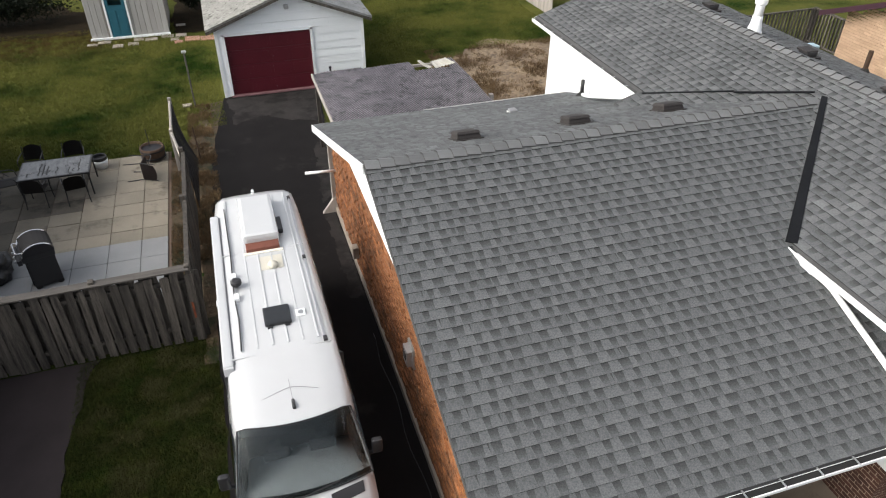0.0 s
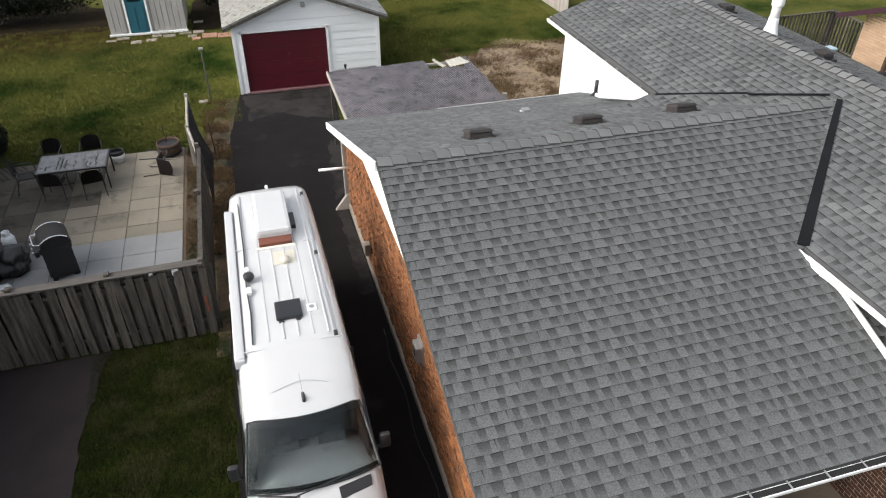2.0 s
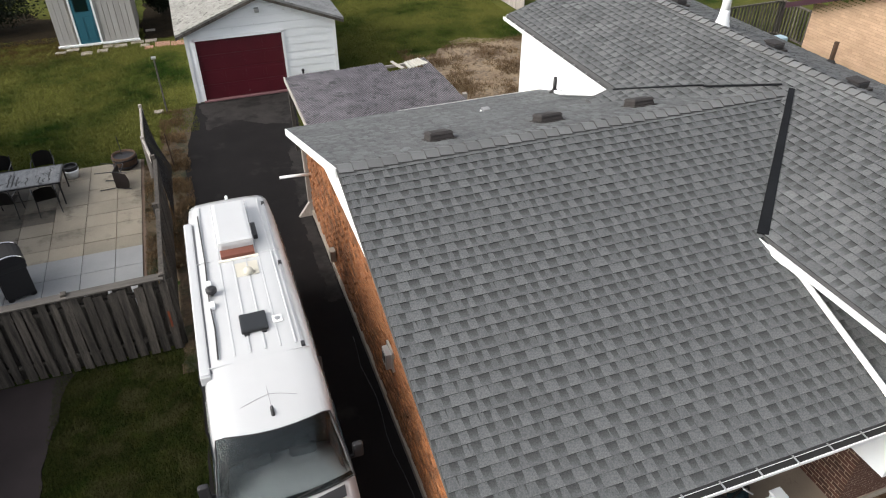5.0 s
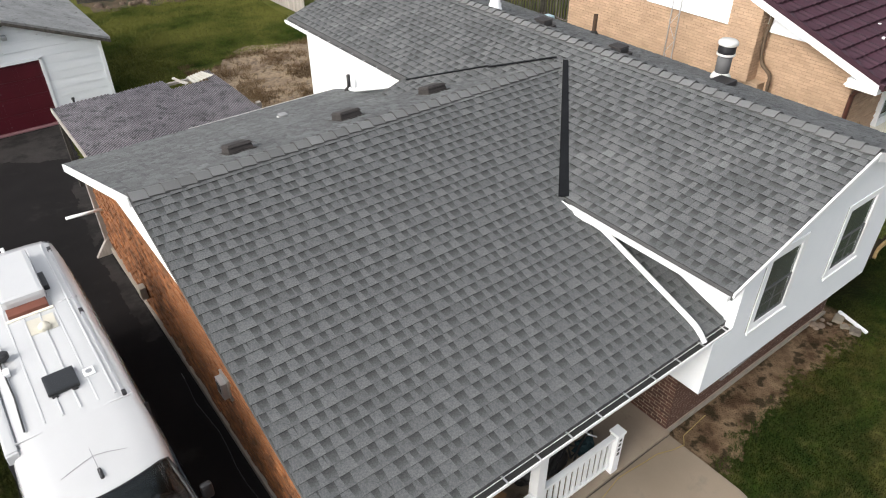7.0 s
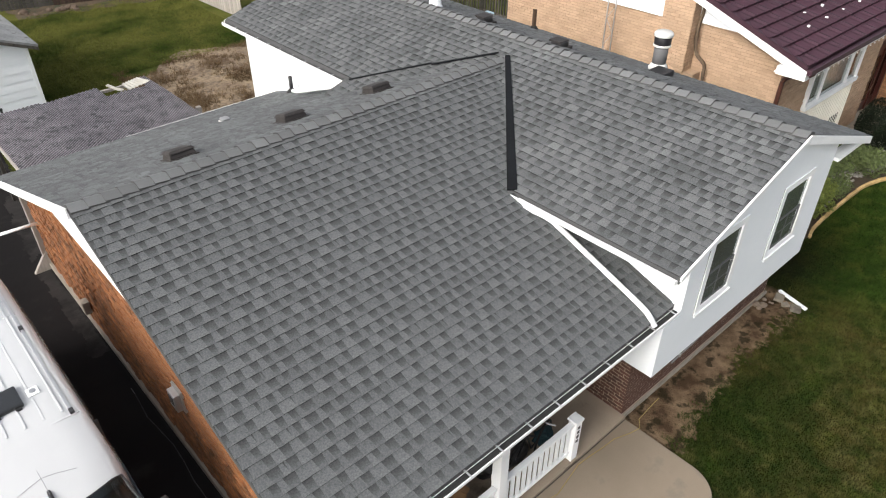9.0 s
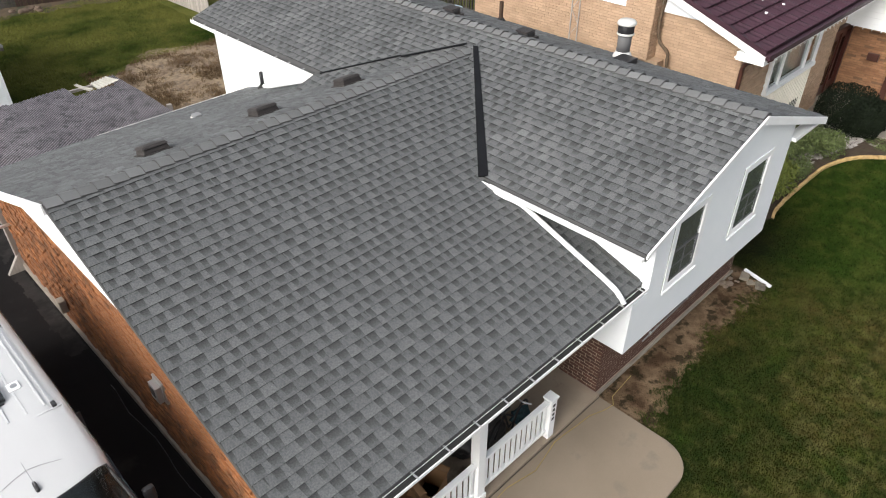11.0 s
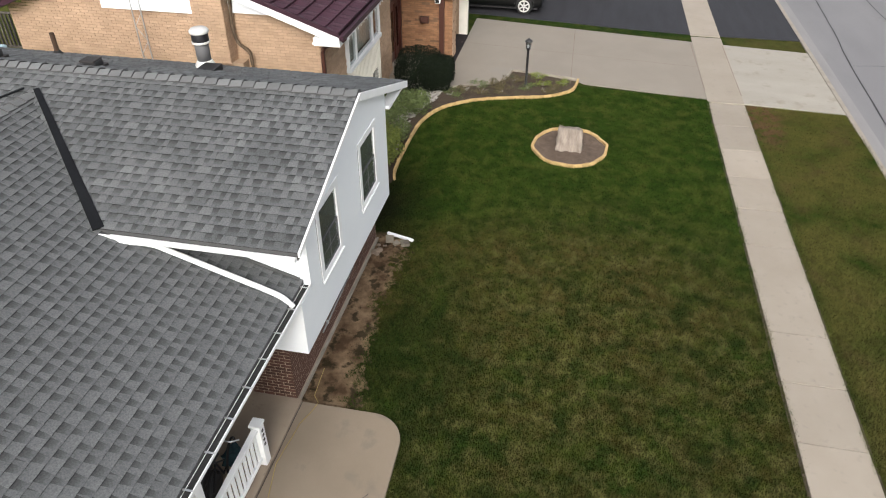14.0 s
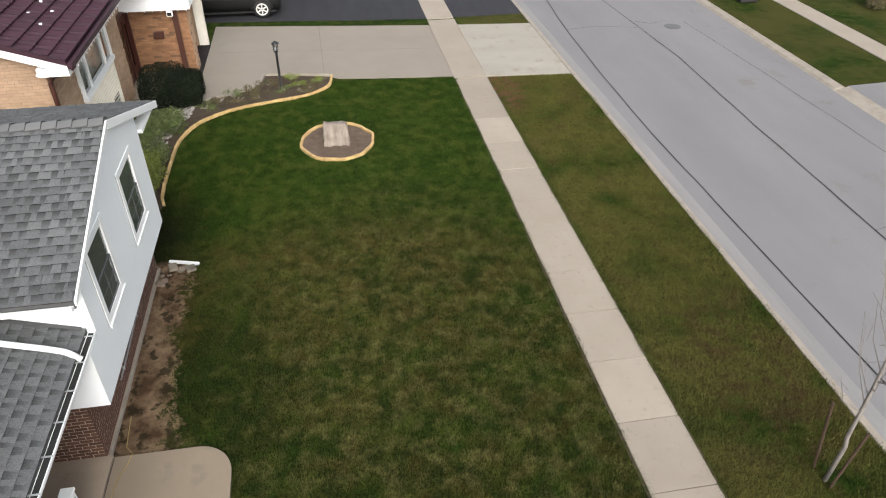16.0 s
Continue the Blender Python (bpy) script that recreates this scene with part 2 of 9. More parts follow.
            r.inputs[1].default_value, r.inputs[2].default_value = lo, hi
            nt.links.new(src, r.inputs[0])
            return r.outputs[0]
        xyz = nt.nodes.new("ShaderNodeSeparateXYZ")
        nt.links.new(pos, xyz.inputs[0])
        reach = add(xyz.outputs[1], times(span(xyz.outputs[0], 8.6, 11.2), -0.33))
        reach = add(reach, times(fac(1.6, 3.0, 0.3, 0.7), 0.55))
        reach = add(reach, times(fac(7.0, 4.0, 0.3, 0.7), 0.4))
        soil = times(times(span(reach, 3.86, 4.02), span(xyz.outputs[0], 8.7, 8.76)), times(span(xyz.outputs[0], 14.5, 14.3), span(xyz.outputs[1], 5.0, 4.9)))
        earth = mix(fac(2.0, 5.0, 0.38, 0.62), (0.11, 0.068, 0.04), (0.33, 0.232, 0.148))
        earth = mix(times(fac(3.2, 5.0, 0.52, 0.6), 0.85), earth, (0.04, 0.034, 0.018))
        col = mix(soil, col, earth)
    if island:
        mr = nt.nodes.new("ShaderNodeMapRange")
        mr.inputs[3].default_value, mr.inputs[4].default_value = 1 - island, 1 + island
        nt.links.new(geo.outputs["Random Per Island"], mr.inputs[0])
        hv = nt.nodes.new("ShaderNodeHueSaturation")
        nt.links.new(mr.outputs[0], hv.inputs["Value"])
        nt.links.new(col, hv.inputs["Color"])
        col = hv.outputs[0]
    nt.links.new(col, b.inputs["Base Color"])
    b.inputs["Roughness"].default_value = 0.9
    b.inputs["Specular IOR Level"].default_value = 0.03
    bn = nt.nodes.new("ShaderNodeBump")
    bn.inputs["Strength"].default_value, bn.inputs["Distance"].default_value = 1.0, 0.05
    n = node(nt, "ShaderNodeTexNoise", Scale=30.0, Detail=5.0)
    nt.links.new(pos, n.inputs["Vector"])
    nt.links.new(n.outputs["Fac"], bn.inputs["Height"])
    if not island:
        nt.links.new(bn.outputs[0], b.inputs["Normal"])
    return m


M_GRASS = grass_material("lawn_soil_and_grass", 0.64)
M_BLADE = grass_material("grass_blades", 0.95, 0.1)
M_STRAW = material("dead_grass_and_soil", (0.06, 0.042, 0.028), (0.34, 0.255, 0.165), scale=1.6, fine=7, rough=0.95, bump=1.0, bump_dist=0.05, wear=(0.09, 0.058, 0.034), wear_scale=0.8, wear_cut=0.5, spread=0.15, fine_mix=0.45)
M_MULCH = material("dark_mulch", (0.03696, 0.02735, 0.01922), (0.1183, 0.0887, 0.06505), scale=4, fine=45, rough=0.95, bump=1.0, bump_dist=0.03)
M_MULCH_L = material("dry_brown_mulch", (0.05174, 0.03548, 0.02513), (0.1552, 0.1109, 0.07983), scale=4, fine=40, rough=0.95, bump=1.0, bump_dist=0.03)
M_DARKSOIL = material("dark_litter_soil", (0.007392, 0.006653, 0.003696), (0.02957, 0.0207, 0.01183), scale=2, fine=25, spec=0.05, rough=0.95, bump=1.0, bump_dist=0.03)
M_BEDSOIL = material("weedy_bed_soil", (0.02199, 0.01455, 0.00865), (0.07854, 0.05152, 0.02998), scale=3, fine=20, rough=0.95, bump=1.0, bump_dist=0.03, wear=(0.03696, 0.04066, 0.01331), wear_scale=3, wear_cut=0.54)
M_LITTER = material("leaf_litter", (0.01626, 0.01183, 0.006653), (0.1109, 0.07392, 0.03918), scale=2.5, fine=12, rough=0.95, bump=1.0, bump_dist=0.03, wear=(0.01626, 0.02218, 0.005914), wear_scale=1.6, wear_cut=0.5)
M_ASPHALT = material("sealed_asphalt", (0.007022, 0.006283, 0.006653), (0.01552, 0.01404, 0.01404), scale=0.8, fine=140, rough=0.9, bump=0.35, bump_dist=0.004, wear=(0.02439, 0.02218, 0.02144), wear_scale=0.6, wear_cut=0.57, spec=0.12)
M_ASPHALT_OLD = material("worn_grey_asphalt", (0.01183, 0.01072, 0.01072), (0.0414, 0.0377, 0.03622), scale=1.6, fine=90, rough=0.9, bump=0.35, bump_dist=0.004, wear=(0.01331, 0.01183, 0.01183), wear_scale=1.1, wear_cut=0.5, spec=0.15)
M_ROAD = material("worn_concrete_road", (0.1441, 0.1421, 0.1484), (0.1998, 0.1964, 0.2019), scale=0.3, fine=50, rough=0.85, bump=0.2, bump_dist=0.004, stretch=(0.4, 1.4, 1), wear=(0.1411, 0.1305, 0.12), wear_scale=0.5, wear_cut=0.62)
M_CONC = material("pale_concrete", (0.2476, 0.2114, 0.1715), (0.3179, 0.2794, 0.2328), scale=0.7, fine=90, rough=0.85, bump=0.2, bump_dist=0.004, random=0.11, fine_mix=0.3, wear=(0.24, 0.21, 0.178), wear_scale=5, wear_cut=0.58)
M_APRON = material("bleached_apron_concrete", (0.248, 0.2264, 0.1925), (0.3352, 0.3117, 0.2732), scale=0.6, fine=60, rough=0.85, bump=0.2, bump_dist=0.004, stretch=(1.5, 0.6, 1), wear=(0.235, 0.21, 0.175), wear_scale=1.6, wear_cut=0.56)
M_SOILY = material("soil_stained_concrete", (0.1183, 0.08501, 0.06283), (0.2513, 0.1996, 0.1552), scale=2.5, fine=50, rough=0.9, bump=0.5, bump_dist=0.01)
M_CONC_G = material("greyed_driveway_concrete", (0.1938, 0.1682, 0.1395), (0.2482, 0.2199, 0.1856), scale=0.5, fine=90, rough=0.85, bump=0.2, bump_dist=0.004, wear=(0.2218, 0.1996, 0.1744), wear_scale=0.5, wear_cut=0.58)
M_ASPHALT_B = material("blue_grey_streaked_asphalt", (0.007392, 0.007392, 0.009979), (0.02513, 0.02513, 0.03105), scale=0.9, fine=60, rough=0.8, bump=0.2, bump_dist=0.004, stretch=(0.35, 2.2, 1))
M_ASPHALT_W = material("old_brownish_asphalt", (0.01553, 0.01274, 0.01357), (0.0351, 0.02925, 0.03059), scale=0.9, fine=110, rough=0.9, bump=0.35, bump_dist=0.004, wear=(0.026, 0.0225, 0.0232), wear_scale=0.5, wear_cut=0.6, spec=0.12)
M_IRON = plain("worn_iron", (0.0961, 0.0961, 0.09979), rough=0.7)
M_GUTTER = material("stained_gutter_concrete", (0.173, 0.1691, 0.1708), (0.246, 0.2398, 0.239), scale=1.0, fine=50, rough=0.9, bump=0.3, bump_dist=0.005, stretch=(0.3, 2, 1))
M_PORCH = material("stained_porch_concrete", (0.2037, 0.1586, 0.1149), (0.3361, 0.2739, 0.2122), scale=1.2, fine=60, rough=0.8, bump=0.2, bump_dist=0.004, wear=(0.0961, 0.07392, 0.05174), wear_scale=1.0, wear_cut=0.55)
M_WALK = material("smooth_beige_walk_concrete", (0.1787, 0.1423, 0.1029), (0.2453, 0.1999, 0.1496), scale=0.7, fine=90, rough=0.85, bump=0.15, bump_dist=0.003, wear=(0.1515, 0.1287, 0.1035), wear_scale=0.8, wear_cut=0.58)
M_CURB = material("worn_curb_concrete", (0.1922, 0.1663, 0.1368), (0.34, 0.3031, 0.2587), scale=2.5, fine=50, rough=0.9, bump=0.5, bump_dist=0.01)
M_TAR = plain("crack_sealant", (0.01478, 0.01478, 0.01552), rough=0.6)
M_PATIO = material("buff_patio_slab", (0.1626, 0.1404, 0.1072), (0.2957, 0.2624, 0.207), scale=0.9, fine=30, rough=0.85, random=0.12, bump=0.25, wear=(0.1257, 0.1072, 0.08131), wear_scale=1.3, wear_cut=0.56)
M_PATIO_D = material("algae_darkened_slab", (0.03696, 0.03179, 0.02513), (0.1257, 0.1094, 0.08501), scale=1.0, fine=30, rough=0.8, random=0.25, bump=0.25, wear=(0.02587, 0.02292, 0.01848), wear_scale=1.2, wear_cut=0.52)
M_PATIO_M = material("half_darkened_slab", (0.09978, 0.0861, 0.06617), (0.2107, 0.1859, 0.146), scale=1.0, fine=30, rough=0.8, random=0.25, bump=0.25, wear=(0.07, 0.06, 0.047), wear_scale=1.2, wear_cut=0.52)
M_PATIO_G = material("grey_patio_slab", (0.1848, 0.1885, 0.1922), (0.2661, 0.2735, 0.2809), scale=1.0, fine=40, rough=0.85, random=0.1, bump=0.2)
M_FENCE = material("weathered_fence_wood", (0.006, 0.005, 0.0043), (0.105, 0.092, 0.078), scale=2.2, fine=26, rough=0.9, stretch=(6, 6, 0.5), random=0.32, spread=0.15, bump=0.6, bump_dist=0.006)
M_FENCE_M = material("half_silvered_wood", (0.0264, 0.02376, 0.02112), (0.1144, 0.1038, 0.09328), scale=3, fine=30, rough=0.9, stretch=(0.6, 6, 6), random=0.2, bump=0.6, bump_dist=0.006)
M_FENCE_L = material("silvered_fence_wood", (0.207, 0.1848, 0.1626), (0.3696, 0.34, 0.3105), scale=3, fine=30, rough=0.9, stretch=(6, 6, 0.6), random=0.15, bump=0.5)
M_RED = material("maroon_door_paint", (0.06283, 0.004435, 0.01035), (0.0924, 0.007022, 0.01552), scale=1.5, fine=40, rough=0.45, bump=0.05)
M_VAN = plain("white_van_paint", (0.4731, 0.4842, 0.4953), rough=0.22, coat=0.6, var=0.025, bump=0.0)
M_BLACK = plain("black_plastic", (0.0176, 0.0176, 0.01936), rough=0.45)
M_RUBBER = plain("tyre_rubber", (0.01331, 0.01331, 0.01331), rough=0.85)
M_DARKMETAL = plain("dark_bronze_metal", (0.0207, 0.0207, 0.02365), rough=0.5, metal=0.3)
M_GALV = plain("galvanised_steel", (0.5, 0.51, 0.52), rough=0.4, metal=0.85)
M_SHEETM = plain("dull_pale_metal", (0.62, 0.62, 0.6), rough=0.5, metal=0.3)
M_SEALANT = plain("yellowed_sealant", (0.5, 0.48, 0.41), rough=0.6)
M_INTAKE = plain("rusty_red_intake", (0.13, 0.042, 0.026), rough=0.8, var=0.3)
M_ACRYLIC = plain("smoked_acrylic", (0.012, 0.013, 0.014), rough=0.12, coat=0.5, var=0.05, bump=0)
M_CHROME = plain("bright_metal", (0.7, 0.7, 0.7), rough=0.2, metal=1.0)
M_GLASS = glass("window_glass")
M_GLASS_D = glass("tinted_glass", (0.1, 0.13, 0.14))
M_SCREEN = glass("windscreen_glass", (0.36, 0.42, 0.43))
M_WINGREY = plain("grey_drawn_shade", (0.085, 0.088, 0.094), rough=0.8)
# dark interiors; also paints the shade on the porch wall and ceiling
M_DARKROOM = plain("dark_interior_and_shade", (0.02218, 0.02365, 0.02661), rough=0.8)
M_SEAT = plain("grey_seat_cloth", (0.2218, 0.2218, 0.2292), rough=0.9)
# weathered sheet; the ramp paints highlights on crests and shade in valleys
M_CORR = ramp_on(material("weathered_sheet_lit_crests", (0.183, 0.1656, 0.18), (0.4026, 0.3696, 0.39), scale=2.5, fine=14, rough=0.7, bump=0.2, spread=0.18, wear=(0.1257, 0.122, 0.1257), wear_scale=5, wear_cut=0.5), 0, [(0.0, 0.34), (0.5, 0.48), (0.75, 0.85), (1.0, 1.45)])
M_PURPLE = material("maroon_metal_tile", (0.024, 0.0075, 0.014), (0.042, 0.0135, 0.024), scale=1.5, fine=60, rough=0.5, island=0.1, bump=0.1)
M_BROWN = plain("brown_aluminium", (0.06283, 0.02587, 0.01848), rough=0.4)
M_TEAL = plain("teal_door_paint", (0.01626, 0.1035, 0.1441), rough=0.5)
M_CLOTH = plain("dull_teal_cloth", (0.01478, 0.04066, 0.05027), rough=0.9, var=0.3)
M_CREAM = plain("cream_paint", (0.75, 0.72, 0.64), rough=0.5)
M_BORDER = material("yellow_brick_edging", (0.3548, 0.2218, 0.07762), (0.5692, 0.4066, 0.1996), scale=5, fine=40, rough=0.9, random=0.12, bump=0.4)
M_STONE = material("pale_boulder", (0.1006, 0.07976, 0.06505), (0.3644, 0.3129, 0.2661), scale=3.0, fine=22, rough=0.9, bump=0.8, bump_dist=0.03, stretch=(1, 2.2, 0.5))
M_GRAVEL = material("pale_gravel", (0.1478, 0.1331, 0.122), (0.3696, 0.3474, 0.3252), scale=12, fine=60, rough=0.9, island=0.3, bump=0.6)
M_LEAF_D = material("dark_evergreen_leaf", (0.003696, 0.008131, 0.003696), (0.01109, 0.02144, 0.00887), scale=6, fine=40, rough=0.7, island=0.35, bump=0)
M_LEAF_X = material("near_black_yew_leaf", (0.0026, 0.0052, 0.0018), (0.0075, 0.0135, 0.0045), scale=6, fine=40, rough=0.75, island=0.4, bump=0, spec=0.2)
M_LEAF_S = material("sage_leaf", (0.04066, 0.06098, 0.01663), (0.1183, 0.1505, 0.04435), scale=6, fine=40, rough=0.8, island=0.3, bump=0)
M_LEAF_Y = material("yellow_green_leaf", (0.05174, 0.07392, 0.01035), (0.1848, 0.2144, 0.03326), scale=6, fine=40, rough=0.7, island=0.3, bump=0)
M_LEAF_B = material("brown_dry_leaf", (0.04066, 0.03326, 0.01478), (0.1257, 0.1035, 0.04805), scale=6, fine=40, rough=0.9, island=0.3, bump=0)
M_BARK = material("grey_bark", (0.1257, 0.1109, 0.09979), (0.2661, 0.2439, 0.2218), scale=8, fine=60, rough=0.9, bump=0.4)
M_RUST = material("rusty_steel", (0.02587, 0.01478, 0.00887), (0.07392, 0.04066, 0.02218), scale=10, fine=60, rough=0.9)
M_BROWNBOX = material("red_brown_deck_stain", (0.03326, 0.00961, 0.006653), (0.05544, 0.01774, 0.01257), scale=2, fine=30, rough=0.7, stretch=(6, 1, 1), bump=0.3, random=0.1)
M_SILVER = plain("silver_car_paint", (0.3696, 0.3918, 0.414), rough=0.25, metal=0.6, coat=0.8, var=0.03, bump=0)
M_CARBLACK = plain("black_car_paint", (0.00264, 0.00264, 0.00308), rough=0.35, coat=0.05, var=0.05, bump=0)
M_ORANGE = plain("orange_tape", (0.4435, 0.0887, 0.01478), rough=0.6)
M_TAPE = material("faded_tape", (0.07392, 0.01478, 0.005914), (0.2365, 0.05914, 0.01478), scale=7, fine=60, rough=0.7)
M_YELLOW = plain("yellow_hose", (0.3105, 0.2292, 0.06653), rough=0.6)
M_SILLRED = material("faded_red_sill", (0.1478, 0.06653, 0.07392), (0.2661, 0.1404, 0.1478), scale=3, fine=40, rough=0.9)
M_PINK = material("pink_slab", (0.2957, 0.1478, 0.1035), (0.4066, 0.2365, 0.1774), scale=3, fine=40, rough=0.9, random=0.1)
M_TABLE = material("streaked_glass_tabletop", (0.07208, 0.07484, 0.07762), (0.1829, 0.1857, 0.1885), scale=3, fine=14, rough=0.25, bump=0.1, stretch=(3, 1, 1), wear=(0.02587, 0.02587, 0.02587), wear_scale=4, wear_cut=0.55)


# ---- mesh helpers ----
LOOSE = {"wall", "corner_trim", "side_trim", "rail", "junction_box", "door_frame", "garage_frame", "roof_seam", "flap", "label_bar", "hatch_latch", "light_bracket"}


def split_off(bm):
    """Takes all but the first connected piece out of a bmesh and gives them back one by one."""
    seen, groups = set(), []
    for v in bm.verts:
        if v in seen:
            continue
        todo, group = [v], []
        seen.add(v)
        while todo:
            q = todo.pop()
            group.append(q)
            for e in q.link_edges:
                o = e.other_vert(q)
                if o not in seen:
                    seen.add(o)
                    todo.append(o)
        groups.append(group)
    out = []
    for group in groups[1:]:
        piece = bmesh.new()
        new_vert = {v: piece.verts.new(v.co) for v in group}
        for f in {f for v in group for f in v.link_faces}:
            piece.faces.new([new_vert[v] for v in f.verts])
        out.append(piece)
    bmesh.ops.delete(bm, geom=[v for g in groups[1:] for v in g], context="VERTS")
    return out


def part(name, bm, mat, parent=None, label="", smooth=False, extra=()):
    """Links a bmesh in world coordinates as one mesh object under a thing or part; loose lengths become parts of their own."""
    if name in LOOSE:
        rest = split_off(bm)
        for piece in rest:
            part(name, piece, mat, parent, label, smooth, extra)
    me = bpy.data.meshes.new(name)
    bm.to_mesh(me)
    bm.free()
    for m in (mat, *extra):
        me.materials.append(m)
    if smooth:
        me.polygons.foreach_set("use_smooth", [True] * len(me.polygons))
    return attach(new(name, me), parent, label)


def origin(ob):
    if ob is None:
        return Matrix.Identity(4)
    return origin(ob.parent) @ ob.matrix_parent_inverse @ ob.matrix_basis if ob.parent else ob.matrix_basis.copy()


def attach(ob, parent, label=""):
    if parent:
        ob.parent = parent
        ob.matrix_parent_inverse = origin(parent).inverted()
    if label:
        ob["label"] = label
    return ob


def raw(name, verts, faces, mats, parent=None, label="", slots=None, uvs=None, smooth=False):
    me = bpy.data.meshes.new(name)
    me.from_pydata(verts, [], faces)
    for m in mats:
        me.materials.append(m)
    if slots:
        me.polygons.foreach_set("material_index", slots)
    if uvs:
        layer = me.uv_layers.new(name="UVMap")
        layer.data.foreach_set("uv", [c for p in uvs for c in p])
    if smooth:
        me.polygons.foreach_set("use_smooth", [True] * len(me.polygons))
    me.update()
    return attach(new(name, me), parent, label)


def thing(name, at, label, category, group="", kind=""):
    ob = new(name)
    ob.location = at
    return tagged(ob, label, category, group, kind)


def box(bm, a, b, bevel=0.0, m=None):
    x0, y0, z0 = a
    x1, y1, z1 = b
    t = Matrix.Translation(((x0 + x1) / 2, (y0 + y1) / 2, (z0 + z1) / 2)) @ Matrix.Diagonal((abs(x1 - x0), abs(y1 - y0), abs(z1 - z0), 1))
    r = bmesh.ops.create_cube(bm, size=1, matrix=t)
    if bevel:
        bmesh.ops.bevel(bm, geom=list({e for v in r["verts"] for e in v.link_edges}), offset=bevel, segments=2, affect="EDGES", profile=0.6)
        vs = bm.verts
    if m is not None:
        bmesh.ops.transform(bm, matrix=m, verts=bm.verts[:])
    return bm


def boxes(*items, bevel=0.0):
    bm = bmesh.new()
    for a, b in items:
        t = bmesh.new()
        box(t, a, b, bevel)
        me = bpy.data.meshes.new("t")
        t.to_mesh(me)
        t.free()
        bm.from_mesh(me)
        bpy.data.meshes.remove(me)
    return bm


def prism(pts, vec):
    """A closed polygon pushed along vec."""
    bm = bmesh.new()
    v = Vector(vec)
    lo = [bm.verts.new(p) for p in pts]
    hi = [bm.verts.new(Vector(p) + v) for p in pts]
    n = len(pts)
    bm.faces.new(lo[::-1])
    bm.faces.new(hi)
    for i in range(n):
        bm.faces.new((lo[i], lo[(i + 1) % n], hi[(i + 1) % n], hi[i]))
    bmesh.ops.recalc_face_normals(bm, faces=bm.faces)
    return bm


def lathe(profile, at=(0, 0, 0), seg=20, bm=None):
    """Profile of (radius, z) turned round the upright axis at a point."""
    bm = bm or bmesh.new()
    rings = []
    for r, z in profile:
        rings.append([bm.verts.new((at[0] + max(r, 1e-4) * math.cos(2 * math.pi * i / seg), at[1] + max(r, 1e-4) * math.sin(2 * math.pi * i / seg), at[2] + z)) for i in range(seg)])
    for a, b in zip(rings, rings[1:]):
        for i in range(seg):
            bm.faces.new((a[i], a[(i + 1) % seg], b[(i + 1) % seg], b[i]))
    bm.faces.new(rings[0][::-1])
    bm.faces.new(rings[-1])
    return bm


def tube(points, radius, seg=8, bm=None, flat=1.0, radii=None):
    """A round pipe through points."""
    bm = bm or bmesh.new()
    pts = [Vector(p) for p in points]
    rings = []
    for i, p in enumerate(pts):
        d = (pts[min(i + 1, len(pts) - 1)] - pts[max(i - 1, 0)]).normalized()
        a = d.orthogonal().normalized() if abs(d.z) > 0.95 else d.cross(Vector((0, 0, 1))).normalized()
        b = d.cross(a).normalized()
        r = radii[i] if radii else radius
        rings.append([bm.verts.new(p + a * r * math.cos(2 * math.pi * k / seg) + b * r * flat * math.sin(2 * math.pi * k / seg)) for k in range(seg)])
    for a, b in zip(rings, rings[1:]):
        for k in range(seg):
            bm.faces.new((a[k], a[(k + 1) % seg], b[(k + 1) % seg], b[k]))
    bm.faces.new(rings[0][::-1])
    bm.faces.new(rings[-1])
    bmesh.ops.recalc_face_normals(bm, faces=bm.faces)
    return bm


def bend(points, n=6):
    """Rounds the corners of a polyline."""
    out = [Vector(points[0])]
    P = [Vector(p) for p in points]
    for a, b, c in zip(P, P[1:], P[2:]):
        r = min((b - a).length, (c - b).length) * 0.4
        s, e = b + (a - b).normalized() * r, b + (c - b).normalized() * r
        out += [(s * (1 - t) ** 2 + b * 2 * t * (1 - t) + e * t * t) for t in (i / n for i in range(n + 1))]
    return out + [P[-1]]


def sheet(pts, z, thick=0.05):
    return prism([(x, y, z - thick) for x, y in pts], (0, 0, thick))


def arc(cx, cy, r, a0, a1, n=8):
    return [(cx + r * math.cos(radians(a0 + (a1 - a0) * i / n)), cy + r * math.sin(radians(a0 + (a1 - a0) * i / n))) for i in range(n + 1)]


# ---- ground, street, paving ----
def ground_sheet():
    n, half = 90, 14.0
    xs = [-300, -120, -60] + [-30 + i * 1.0 for i in range(76)] + [60, 120, 300]
    ys = sorted([-300, -120, -60] + [-30 + i * 1.0 for i in range(76)] + [60, 120, 300, -8.69, -8.8, -17.9, -18.0])
    vs = []
    for y in ys:
        for x in xs:
            bumpy = 0.02 * noise.noise((x * 0.35, y * 0.35, 3)) - 0.02
            low = -17.95 < y < -8.75
            vs.append((x, y, -0.16 if low else bumpy))
    w = len(xs)
    fs = [(j * w + i, j * w + i + 1, (j + 1) * w + i + 1, (j + 1) * w + i) for j in range(len(ys) - 1) for i in range(w - 1)]
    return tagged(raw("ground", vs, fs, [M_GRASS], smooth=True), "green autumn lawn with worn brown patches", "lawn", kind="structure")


ground_sheet()


def structure(name, bm, mat, label, category):
    return tagged(part(name, bm, mat), label, category, kind="structure")


